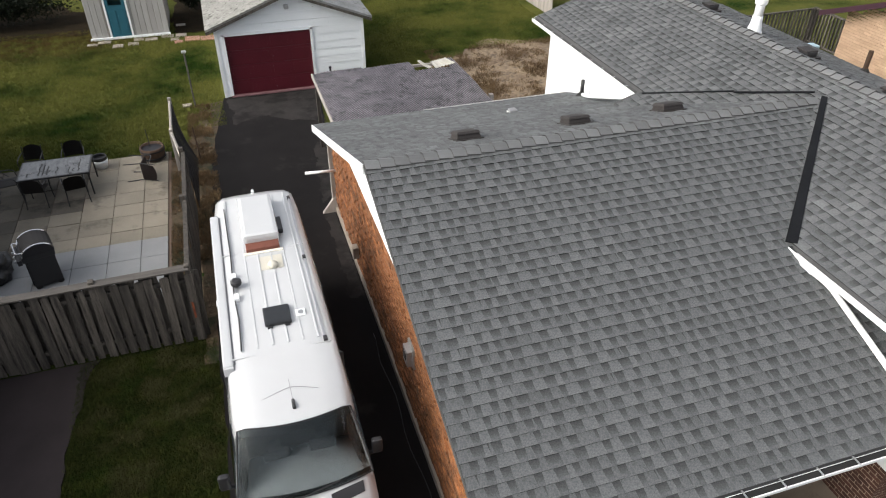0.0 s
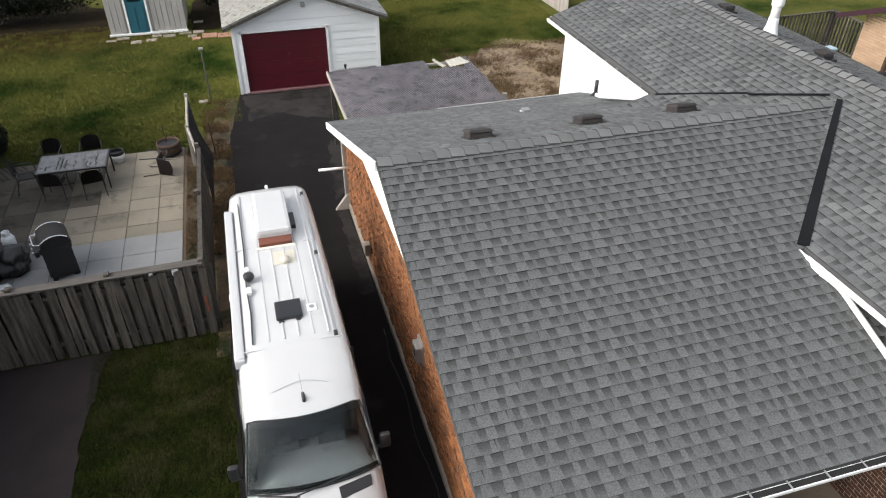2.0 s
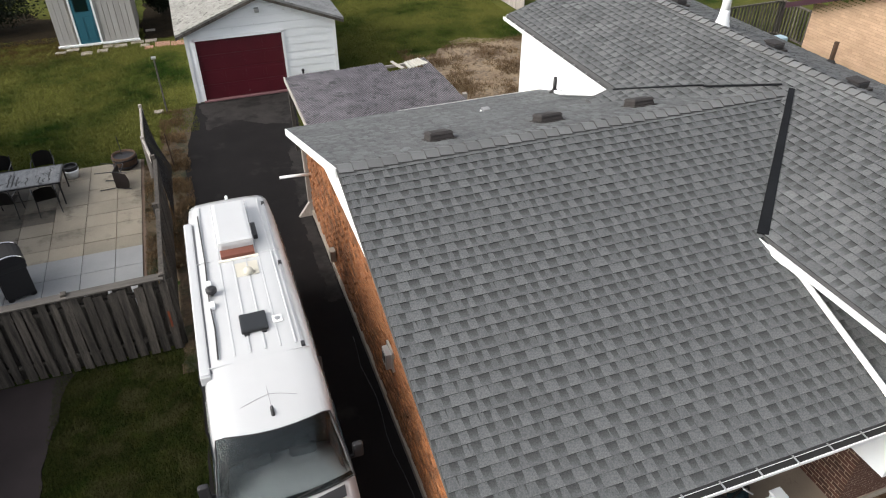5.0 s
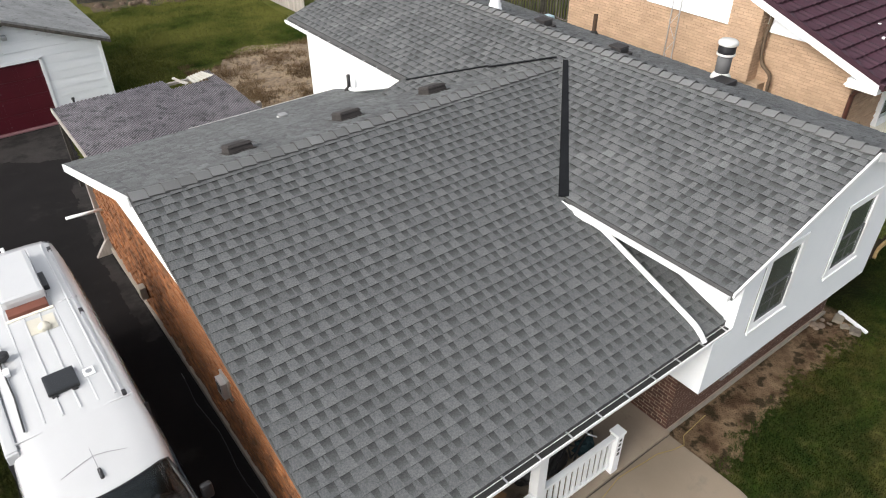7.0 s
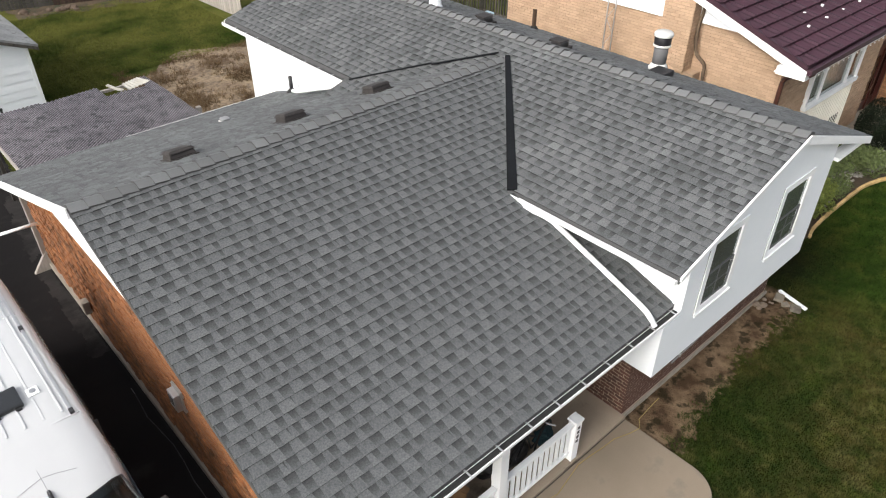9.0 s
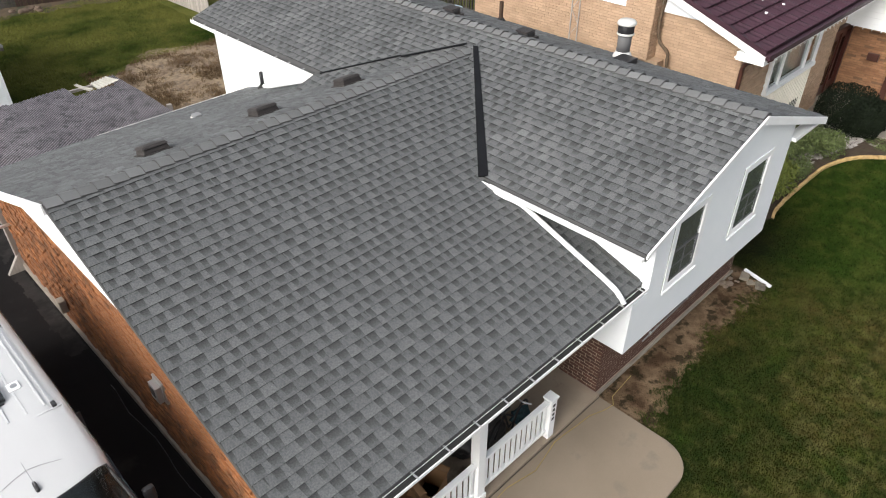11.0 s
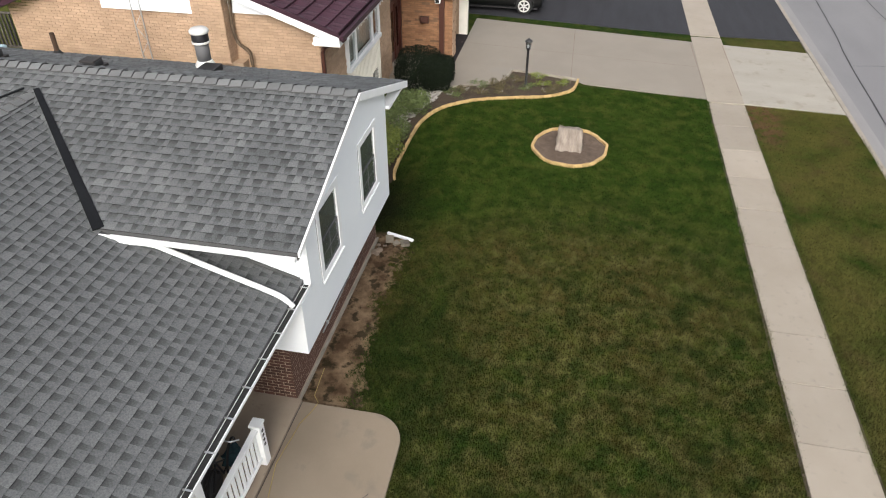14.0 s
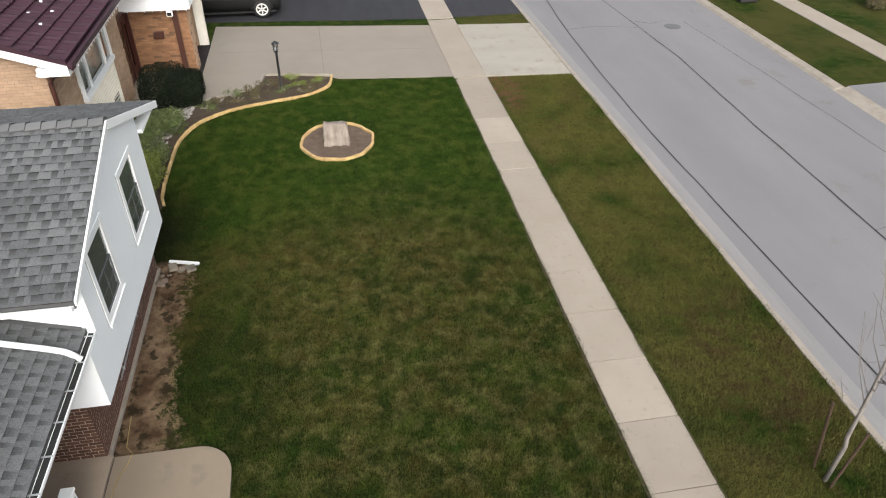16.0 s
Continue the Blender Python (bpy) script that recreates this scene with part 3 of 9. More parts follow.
# street, kerbs, cracks
road = structure("road", boxes(((-120, -17.7, -0.4), (160, -8.95, -0.1))), M_ROAD, "worn pale grey concrete street with sealed cracks", "road")
structure("kerb_near", boxes(((-120, -8.86, -0.4), (160, -8.7, 0.025)), bevel=0.02), M_CURB, "worn concrete kerb along the lawn", "kerb")
structure("gutter_pan", boxes(((-120, -9.3, -0.4), (160, -8.862, -0.088))), M_GUTTER, "pale concrete gutter pan along the kerb", "gutter")
structure("kerb_far", prism([(21.3, -17.62, -0.1), (21.3, -17.72, -0.03), (21.3, -17.92, 0.012), (21.3, -18.02, 0.012), (21.3, -18.02, -0.4), (21.3, -17.62, -0.4)], (140, 0, 0)), M_CURB, "worn concrete kerb of the far side", "kerb")
structure("pavement_far", boxes(((-100, -22.3, -0.1), (150, -21.2, 0.012))), M_CONC, "concrete pavement across the street", "pavement")


def ribbon(pts, width, z):
    bm = bmesh.new()
    prev = None
    for i, p in enumerate(pts):
        a, b = Vector(pts[max(i - 1, 0)]), Vector(pts[min(i + 1, len(pts) - 1)])
        d = (b - a).normalized()
        nrm = Vector((-d.y, d.x)) * width * (0.5 + 0.25 * noise.noise((i * 0.7, z, width)))
        l, r = bm.verts.new((p[0] + nrm.x, p[1] + nrm.y, z)), bm.verts.new((p[0] - nrm.x, p[1] - nrm.y, z))
        if prev:
            bm.faces.new((prev[1], r, l, prev[0]))
        prev = (l, r)
    return bm


for pts, w in (([(x, np.interp(x, [0, 8.2, 14, 19, 24, 29.1, 33.5, 60], [-9.92, -9.9, -9.82, -9.76, -9.88, -10.12, -10.5, -12.0]) + 0.03 * noise.noise((x * 0.6, 1, 0))) for x in np.arange(0, 60, 0.6)], 0.045),
               ([(x, np.interp(x, [0, 12.6, 20.5, 25.4, 33, 90], [-13.05, -13.2, -13.38, -13.54, -13.2, -13.1]) + 0.04 * noise.noise((x * 0.5, 5, 0))) for x in np.arange(0, 90, 0.6)], 0.05),
               ([(x, np.interp(x, [0, 16.7, 21.6, 29.7], [-16.7, -16.33, -16.12, -15.67]) + 0.04 * noise.noise((x * 0.5, 9, 0))) for x in np.arange(0, 29.8, 0.6)], 0.028),
               ([(29.14, -10.15), (29.35, -11.2), (29.2, -12.4), (28.9, -13.3)], 0.03), ([(29.75, -13.5), (29.35, -14.1), (29.6, -14.8), (29.5, -15.2)], 0.035),
               ([(13.0, -13.2), (13.3, -14.4), (13.0, -15.7)], 0.014)):
    part("crack_seal", ribbon(pts, w, -0.094), M_TAR, road, "dark tar-sealed crack")
manhole = part("manhole_cover", lathe([(0.36, 0), (0.36, 0.008), (0.33, 0.012), (0.0001, 0.012)], (28.83, -14.89, -0.1), 28), M_IRON, road, "grey iron manhole cover")

# pavement slabs of the sidewalk, each slab its own piece
walk_base = structure("pavement", boxes(((-100, -5.55, -0.12), (24.2, -4.27, 0.004))), M_MULCH, "pale concrete pavement of square slabs", "pavement")
xs = 8.02
slab_edges = [8.02 - 1.49 * k for k in range(12)][::-1] + [9.58, 11.05, 12.5, 15.7]
slab_edges += [15.7 + 1.7 * k for k in range(1, 6)]
for a, b in zip(slab_edges, slab_edges[1:]):
    t = random.uniform(-0.004, 0.006)
    part("slab", boxes(((a + 0.008, -5.5, -0.1), (b - 0.008, -4.32, 0.022 + t)), bevel=0.008), M_CONC, walk_base)

# driveway of the neighbour on the side of the tan brick house
nd = structure("driveway_concrete", sheet([(23.75, 4.75), (24.2, 3.5), (24.4, 3.05), (24.9, 2.75), (25.72, 2.6), (25.5, 1.4), (25.15, 0.08), (25.0, -0.1), (24.5, -4.3), (24.1, -8.68), (29.9, -8.68), (30.35, -4.2), (31.6, 4.88), (26.4, 4.88)], 0.02, 0.1), M_CONC_G, "wide pale concrete driveway beside the lawn", "driveway")
for pts in ([(25.2, -4.3), (30.3, -4.2)], [(25.0, -5.5), (30.2, -5.45)], [(24.9, 0.4), (30.9, 0.5)], [(27.5, -4.2), (28.4, 5.0)]):
    part("joint", ribbon([Vector(pts[0]).lerp(Vector(pts[1]), i / 6) for i in range(7)], 0.022, 0.0285), M_SOILY, nd)
structure("driveway_apron", sheet([(24.1, -8.68), (29.9, -8.68), (30.2, -5.5), (24.35, -5.5)], 0.0245, 0.1), M_APRON, "bleached concrete apron between pavement and street", "driveway")
structure("garage_apron", sheet([(26.25, 4.87), (29.32, 4.87), (29.32, 5.74), (27.27, 5.74), (27.27, 5.03), (26.3, 5.03)], 0.026, 0.05), M_ASPHALT_W, "dark threshold before the garage door", "driveway")
structure("driveway_asphalt_far", sheet([(31.4, -8.7), (45, -8.7), (46, 9), (32.8, 9), (32.3, 5.4), (31.3, -4.2)], 0.012, 0.1), M_ASPHALT_B, "dark asphalt driveway with parked cars", "driveway")
structure("pavement_crossing", sheet([(31.2, -5.5), (60, -5.5), (60, -4.3), (31.2, -4.3)], 0.022, 0.1), M_CONC, "concrete pavement crossing the asphalt driveway", "pavement")
structure("pavement_crossing_near", sheet([(24.3, -5.5), (31.0, -5.5), (31.0, -4.3), (24.3, -4.3)], 0.026, 0.1), M_CONC, "concrete pavement crossing the concrete driveway", "pavement")
structure("driveway_far_side", sheet([(21.35, -18.2), (12.0, -18.2), (12.0, -30), (22.0, -30)], 0.014, 0.1), M_ROAD, "grey driveway across the street", "driveway")
structure("driveway_far_ramp", prism([(21.3, -17.6, -0.096), (21.3, -18.2, 0.0145), (21.3, -18.2, -0.2), (21.3, -17.6, -0.2)], (-9.3, 0, 0)), M_CURB, "pale concrete lip of the far driveway", "driveway")

# asphalt driveway of the house with the van, and the neighbour's
structure("driveway_asphalt", sheet([(-1.0, -8.7), (2.56, -8.7), (2.56, 16.6), (2.75, 17.4), (3.5, 24.7), (0.15, 24.75), (-0.1, 23.0)] + [(np.interp(23.0 - k * 0.25, [4, 12, 20, 23], [-0.75, -0.7, -0.5, -0.1]) + 0.09 * noise.noise((k * 0.27, 3, 1)) + 0.05 * noise.noise((k * 0.8, 9, 1)), 23.0 - k * 0.25) for k in range(1, 76)] + [(-0.75, 4.0)], 0.012, 0.1), M_ASPHALT, "dark sealed asphalt driveway beside the house", "driveway")
structure("driveway_asphalt_west", sheet([(-7.25, -8.7), (-3.4, -8.7)] + [(-3.4 + 0.06 * noise.noise((k * 0.31, 4, 0)) + 0.04 * noise.noise((k * 0.9, 8, 0)) + (0.25 * max(0, k - 108) / 12), -8.5 + k * 0.17) for k in range(121)] + [(-3.0, 12.13), (-7.25, 12.13)], 0.012, 0.1), M_ASPHALT_W, "dark asphalt driveway in front of the fence", "driveway")

# front walk and porch slab
structure("entry_step", boxes(((24.1, 6.2, -0.05), (26.48, 7.14, 0.1)), bevel=0.01), M_CONC, "pale concrete step at the recessed entry", "step")
wlk = structure("front_walk", sheet([(2.6, 4.5), (8.72, 4.5)] + arc(8.1, 3.12, 0.62, 0, -90, 9) + [(2.6, 2.36)], 0.05, 0.15), M_WALK, "smooth pale concrete front walk with a rounded corner", "walk")
structure("porch_floor", boxes(((2.7, 4.515, -0.1), (8.74, 7.0, 0.1))), M_PORCH, "concrete porch floor under the roof overhang", "porch")
part("crack", ribbon([(2.7 + i * 0.4, 4.5 + 0.012 * noise.noise((i * 0.7, 2, 2))) for i in range(16)], 0.014, 0.054), M_TAR, wlk, "dark open joint along the porch")
part("crack", ribbon([(6.1 + i * 0.12, 3.55 - i * 0.1 + 0.03 * noise.noise((i * 0.9, 4, 2))) for i in range(9)], 0.01, 0.0525), M_TAR, wlk, "hairline crack")
structure("foundation_ledge", boxes(((8.72, 4.56, -0.05), (14.15, 4.605, 0.045))), M_CURB, "concrete ledge at the foot of the brick wall", "ledge")


def patch(name, cx, cy, pts, mat, label, category, z=0.008, kind="structure", cell=0.05):
    """A thin spread of soil or old asphalt inside an outline, laid as small cells that share corners."""
    P = np.array([(p[0], p[1]) for p in pts])
    x0, y0 = P.min(0) - cell
    nx, ny = (np.ceil((P.max(0) + cell - (x0, y0)) / cell)).astype(int)
    gx, gy = np.meshgrid(x0 + (np.arange(nx) + 0.5) * cell, y0 + (np.arange(ny) + 0.5) * cell)
    inside = np.zeros(gx.shape, bool)
    for (ax, ay), (bx, by) in zip(P, np.roll(P, -1, 0)):
        if ay != by:
            inside ^= ((ay > gy) != (by > gy)) & (gx < (bx - ax) * (gy - ay) / (by - ay) + ax)
    rng = random.Random(len(pts))
    ids, verts, faces = {}, [], []
    for j, i in zip(*np.nonzero(inside)):
        f = []
        for a, c in ((i, j), (i + 1, j), (i + 1, j + 1), (i, j + 1)):
            if (a, c) not in ids:
                ids[a, c] = len(verts)
                verts.append((x0 + (a + rng.uniform(-0.3, 0.3)) * cell, y0 + (c + rng.uniform(-0.3, 0.3)) * cell, z))
            f.append(ids[a, c])
        faces.append(f)
    return tagged(raw(name, verts, faces, [mat]), label, category, kind=kind)


def ragged(pts, amp=0.15, step=0.25, s=0):
    out = []
    P = [Vector(p) for p in pts]
    for a, b in zip(P, P[1:] + P[:1]):
        n = max(1, int((b - a).length / step))
        d = (b - a).normalized()
        for i in range(n):
            q = a.lerp(b, i / n)
            k = amp * noise.noise((q.x * 1.7 + s, q.y * 1.7, s)) + amp * 0.5 * noise.noise((q.x * 5 + s, q.y * 5, s))
            out.append((q.x - d.y * k, q.y + d.x * k))
    return out


patch("asphalt_patch", 0, 0, ragged([(0.35, 22.4), (1.2, 22.9), (2.2, 22.3), (3.2, 21.9), (3.4, 24.6), (0.3, 24.6)], 0.16, 0.2, s=12), M_ASPHALT_OLD, "worn grey asphalt in front of the garage door", "asphalt patch", z=0.016)
patch("asphalt_patch", 0, 0, ragged([(2.3, 16.7), (2.7, 17.2), (3.1, 20.0), (2.7, 20.6), (2.45, 19.0)], 0.16, 0.12, s=15), M_ASPHALT_OLD, "worn grey asphalt beside the lean-to", "asphalt patch", z=0.016)
patch("asphalt_patch", 0, 0, ragged([(2.2, 12.6), (2.54, 12.6), (2.54, 16.6), (2.25, 16.4)], 0.12, 0.12, s=19), M_ASPHALT_OLD, "worn grey asphalt along the wall foot", "asphalt patch", z=0.016)
patch("soil_patch_back", 0, 0, ragged([(8.0, 21.6), (10, 20.3), (15, 20.5), (15.5, 26.8), (11, 27.6), (8.0, 25.6)], 0.7, 0.3, s=8), M_STRAW, "patch of bare soil and dead grass behind the house", "soil")
patch("verge_strip", 0, 0, ragged([(-0.6, 15), (-0.2, 21.5), (0.1, 24.5), (-0.75, 24.3), (-1.25, 20.5), (-1.1, 15)], 0.22, s=5), M_LITTER, "strip of soil and dead leaves along the driveway", "soil")
patch("verge_strip", 0, 0, ragged([(-1.0, 11.4), (-0.62, 11.4), (-0.55, 15.3), (-1.0, 15.3)], 0.1, 0.2, s=41), M_LITTER, "strip of dark soil between fence and driveway", "soil", z=0.011)
patch("hedge_soil", 0, 0, ragged([(-14, 33.8), (-5.0, 33.4), (-4.9, 36.5), (-14, 44)], 0.5, 0.4, s=23), M_DARKSOIL, "dark leaf litter beside the shed", "soil", z=0.014, cell=0.15)
patch("hedge_soil", 0, 0, ragged([(-1.5, 32.6), (0.05, 32.4), (0.1, 38), (-1.5, 38)], 0.25, 0.3, s=27), M_DARKSOIL, "dark leaf litter between shed and garage", "soil", z=0.014)
patch("bed_strip", 0, 0, [(-1.6, 12.4), (-1.05, 12.4), (-1.3, 20.6), (-1.62, 20.6)], M_LITTER, "strip of soil between patio and fence", "soil", z=0.02)


# ---- roofs ----
EXPO = 0.164


def teeth(rng, w):
    """Raised tabs of a laminated shingle: (start, end) along its width."""
    out, u = [], rng.uniform(-0.1, 0.08)
    while u < w:
        a = max(0.0, u)
        u += rng.choice((0.1, 0.14, 0.17, 0.2, 0.25))
        if min(u, w) - a > 0.03:
            out.append((a, min(u, w)))
        u += rng.choice((0.07, 0.09, 0.11, 0.14))
    return out


def shingle_geo(rng, w, verts, faces, slots, uvs, place):
    """One laminated shingle strip of width w; place maps (u, v, height) to the roof."""
    def quad(pts, slot, vv):
        k = len(verts)
        verts.extend(place(*p) for p in pts)
        faces.append((k, k + 1, k + 2, k + 3))
        slots.append(slot)
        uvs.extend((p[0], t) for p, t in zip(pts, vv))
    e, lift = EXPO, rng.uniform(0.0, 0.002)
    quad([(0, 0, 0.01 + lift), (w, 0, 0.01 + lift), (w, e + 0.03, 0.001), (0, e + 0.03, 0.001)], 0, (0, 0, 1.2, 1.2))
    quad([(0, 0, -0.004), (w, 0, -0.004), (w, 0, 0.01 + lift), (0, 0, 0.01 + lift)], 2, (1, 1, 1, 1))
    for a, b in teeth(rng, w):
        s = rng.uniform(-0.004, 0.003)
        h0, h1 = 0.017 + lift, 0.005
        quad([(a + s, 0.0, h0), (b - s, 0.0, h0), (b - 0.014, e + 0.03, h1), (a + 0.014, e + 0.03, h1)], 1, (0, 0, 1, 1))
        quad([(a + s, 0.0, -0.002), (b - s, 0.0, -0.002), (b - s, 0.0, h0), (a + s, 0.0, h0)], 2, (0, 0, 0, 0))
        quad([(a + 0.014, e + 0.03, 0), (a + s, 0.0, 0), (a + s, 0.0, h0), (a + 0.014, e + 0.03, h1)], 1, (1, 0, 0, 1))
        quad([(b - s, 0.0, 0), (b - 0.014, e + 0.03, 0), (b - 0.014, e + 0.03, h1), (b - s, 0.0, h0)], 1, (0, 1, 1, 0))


def course_spans(u0, u1, i, rng, w=1.0):
    u = u0 - ((i * 0.37) % 1.0) * w
    while u < u1 - 0.02:
        a, b = max(u, u0), min(u + w, u1)
        if b - a > 0.04:
            yield a, b
        u += w


def roof_stuff(name, o, u, v, courses, span, parent, seed, mats):
    """A slope of shingles as one joined piece: o corner at the eave, u along it, v up the slope."""
    rng = random.Random(seed)
    o, u, v = Vector(o), Vector(u).normalized(), Vector(v).normalized()
    n = u.cross(v).normalized()
    verts, faces, slots, uvs = [], [], [], []
    for i in range(courses):
        u0, u1 = span(i * EXPO)
        for a, b in course_spans(u0, u1, i, rng):
            shingle_geo(rng, b - a, verts, faces, slots, uvs, lambda p, q, h: tuple(o + u * (a + p) + v * (i * EXPO + q) + n * h))
    ob = raw(name, verts, faces, mats, parent, slots=slots, uvs=uvs)
    ob["kind"] = "stuff"
    return ob


def ridge_caps(parent, a, b, pitch, step=0.24, width=0.15):
    """Bent cap shingles one over another from a to b."""
    a, b = Vector(a), Vector(b)
    d = (b - a).normalized()
    side = d.cross(Vector((0, 0, 1))).normalized()
    k = pitch
    L = step + 0.06
    verts = []
    for s in (0, 1):
        top = 0.04 if s == 0 else 0.008
        for t in (-1, -0.35, 0, 0.35, 1):
            drop = abs(t) * width * k - (0.012 if abs(t) < 0.5 else 0)
            verts.append(d * (L * s) + side * t * width + Vector((0, 0, top - drop)))
    low = [v - Vector((0, 0, 0.036)) for v in verts[:5]]
    # dark skirt faces draw the shadow line along the cap sides
    skirt = [verts[i] - Vector((0, 0, 0.02)) for i in (0, 5, 4, 9)]
    vs = [tuple(v) for v in verts + low + skirt]
    fs = [(i, i + 1, i + 6, i + 5) for i in range(4)] + [(10 + i, 11 + i, i + 1, i) for i in range(4)] + [(15, 16, 5, 0), (18, 17, 4, 9)]
    me = bpy.data.meshes.new("ridge_cap")
    me.from_pydata(vs, [], fs)
    me.materials.append(M_CAP)
    me.materials.append(M_DECK)
    me.polygons.foreach_set("material_index", [0] * 4 + [1] * 6)
    for i in range(int((b - a).length / step)):
        ob = new("ridge_cap", me)
        ob.matrix_basis = Matrix.Translation(a + d * step * i + Vector((0, 0, 0.012 + random.uniform(0, 0.004)))) @ Matrix.Rotation(random.uniform(-0.02, 0.02), 4, "Z")
        attach(ob, parent)


# ---- the house: wing with the low roof, and the raised main part ----
WX0, WRIDGE, WZ = 2.22, 10.03, 4.70          # wing: west rake, ridge line, ridge height
WF, WFZ, WB, WBZ = 4.2, 2.845, 16.55, 2.42   # front and back eaves
MX, MZ, MF, MB = 11.64, 4.94, 3.96, 18.24    # main: ridge line, height, front and back rakes
KM = 0.333
ML, MR = 8.30, 15.0
mz = lambda x: MZ - KM * abs(x - MX)

house = thing("house", (8, 8, 0), "split-level house with grey shingle roofs, white siding and brick walls", "house")

# wing walls: west gable in orange brick below, white above
wz = lambda y: WZ - (WRIDGE - y) * (WZ - WFZ) / (WRIDGE - WF) if y < WRIDGE else WZ - (y - WRIDGE) * (WZ - WBZ) / (WB - WRIDGE)
y_low = WF + (2.97 - WFZ) * (WRIDGE - WF) / (WZ - WFZ)
y_hi = WRIDGE + (WZ - 2.97) * (WB - WRIDGE) / (WZ - WBZ)
west = part("wall", prism([(2.63, 4.45, 0), (2.63, 16.3, 0), (2.63, 16.3, wz(16.3) - 0.1), (2.63, WRIDGE, WZ - 0.1), (2.63, 4.45, wz(4.45) - 0.1)], (0.22, 0, 0)), M_MORTAR_D, house, "orange-brown rough brick gable wall")
part("gable_panel", prism([(2.54, y_low + 0.35, 2.93), (2.54, y_hi - 0.3, 2.93), (2.54, WRIDGE, WZ - 0.14)], (0.1, 0, 0)), M_WHITE, house, "white gable siding above the brick")
part("wall", boxes(((2.85, 16.1, 0), (9.2, 16.3, 2.3))), M_WHITE, house, "plain rear wall of the wing")
# the porch shade is put into this wall's near-black colour
part("wall", boxes(((2.85, 6.9, 0), (8.75, 7.1, 3.5))), M_DARKROOM, house, "porch back wall, near-black to paint its deep shade")
part("foundation_trim", boxes(((2.55, 4.45, 0.0), (2.63, 16.3, 0.16)), bevel=0.01), M_CURB, house, "pale concrete footing strip along the driveway")
# rake boards and soffit
for (y0, z0, y1, z1) in ((WF, WFZ, WRIDGE, WZ), (WRIDGE, WZ, WB, WBZ)):
    if y0 == WF:
        part("drip_edge", prism([(WX0 - 0.012, y0, z0 + 0.002), (WX0 - 0.012, y1, z1 + 0.002), (WX0 - 0.012, y1, z1 - 0.045), (WX0 - 0.012, y0, z0 - 0.045)], (0.01, 0, 0)), M_DECK, house, "dark drip edge along the brick gable")
        continue
    part("rake_board", prism([(WX0 - 0.032, y0, z0 + 0.004), (WX0 - 0.032, y1, z1 + 0.004), (WX0 - 0.032, y1, z1 - 0.17), (WX0 - 0.032, y0, z0 - 0.17)], (0.03, 0, 0)), M_TRIM, house, "white rake board")
    part("soffit", prism([(WX0, y0, z0 - 0.15), (WX0, y1, z1 - 0.15), (WX0, y1, z1 - 0.17), (WX0, y0, z0 - 0.17)], (0.32, 0, 0)), M_TRIM, house)

wing_roof = part("wing_roof", prism([(WX0, WF, WFZ - 0.005), (WX0, WRIDGE, WZ - 0.005), (WX0, WB, WBZ - 0.005), (WX0, WB, WBZ - 0.13), (WX0, WRIDGE, WZ - 0.13), (WX0, WF, WFZ - 0.13)], (6.64, 0, 0)), M_DECK, house, "grey laminated shingle roof over the porch wing")
up_f = Vector((0, WRIDGE - WF, WZ - WFZ)).normalized()
up_b = Vector((0, WRIDGE - WB, WZ - WBZ)).normalized()
ncf = int((Vector((0, WRIDGE - WF, WZ - WFZ)).length) / EXPO)
wing_span = lambda v: (0.0, (8.87 if WF + v * up_f.y < 7.0 else 8.9 + (WF + v * up_f.y - 7.2)) - WX0)

main_roof = part("main_roof", prism([(ML, MF, mz(ML) - 0.005), (MX, MF, MZ - 0.005), (MR, MF, mz(MR) - 0.005), (MR, MF, mz(MR) - 0.13), (MX, MF, MZ - 0.13), (ML, MF, mz(ML) - 0.13)], (0, 8.8, 0)), M_DECK, house, "grey laminated shingle gable roof")
part("main_roof_back", prism([(8.84, 12.73, mz(8.84) - 0.005), (MX, 12.73, MZ - 0.005), (MR, 12.73, mz(MR) - 0.005), (MR, 12.73, mz(MR) - 0.13), (MX, 12.73, MZ - 0.13), (8.84, 12.73, mz(8.84) - 0.13)], (0, MB - 12.73, 0)), M_DECK, house, "rear stretch of the grey shingle roof")
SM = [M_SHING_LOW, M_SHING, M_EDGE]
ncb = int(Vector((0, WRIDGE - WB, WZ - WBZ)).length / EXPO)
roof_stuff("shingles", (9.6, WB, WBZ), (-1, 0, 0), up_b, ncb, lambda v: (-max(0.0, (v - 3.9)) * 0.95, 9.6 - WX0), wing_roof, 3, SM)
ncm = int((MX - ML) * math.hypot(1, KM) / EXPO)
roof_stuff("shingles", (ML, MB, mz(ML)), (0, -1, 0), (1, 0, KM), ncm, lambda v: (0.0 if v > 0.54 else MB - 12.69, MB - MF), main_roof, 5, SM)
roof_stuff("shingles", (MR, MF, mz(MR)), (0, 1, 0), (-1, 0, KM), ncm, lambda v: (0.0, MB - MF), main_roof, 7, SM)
ridge_caps(wing_roof, (WX0, WRIDGE, WZ), (10.95, WRIDGE, WZ), 0.33)
ridge_caps(main_roof, (MX, MF, MZ), (MX, MB, MZ), KM)


M_VALLEY = material("black_valley_metal", (0.00528, 0.00572, 0.00704), (0.01144, 0.01232, 0.01408), scale=2, fine=30, rough=0.8, bump=0.2, spec=0.12)


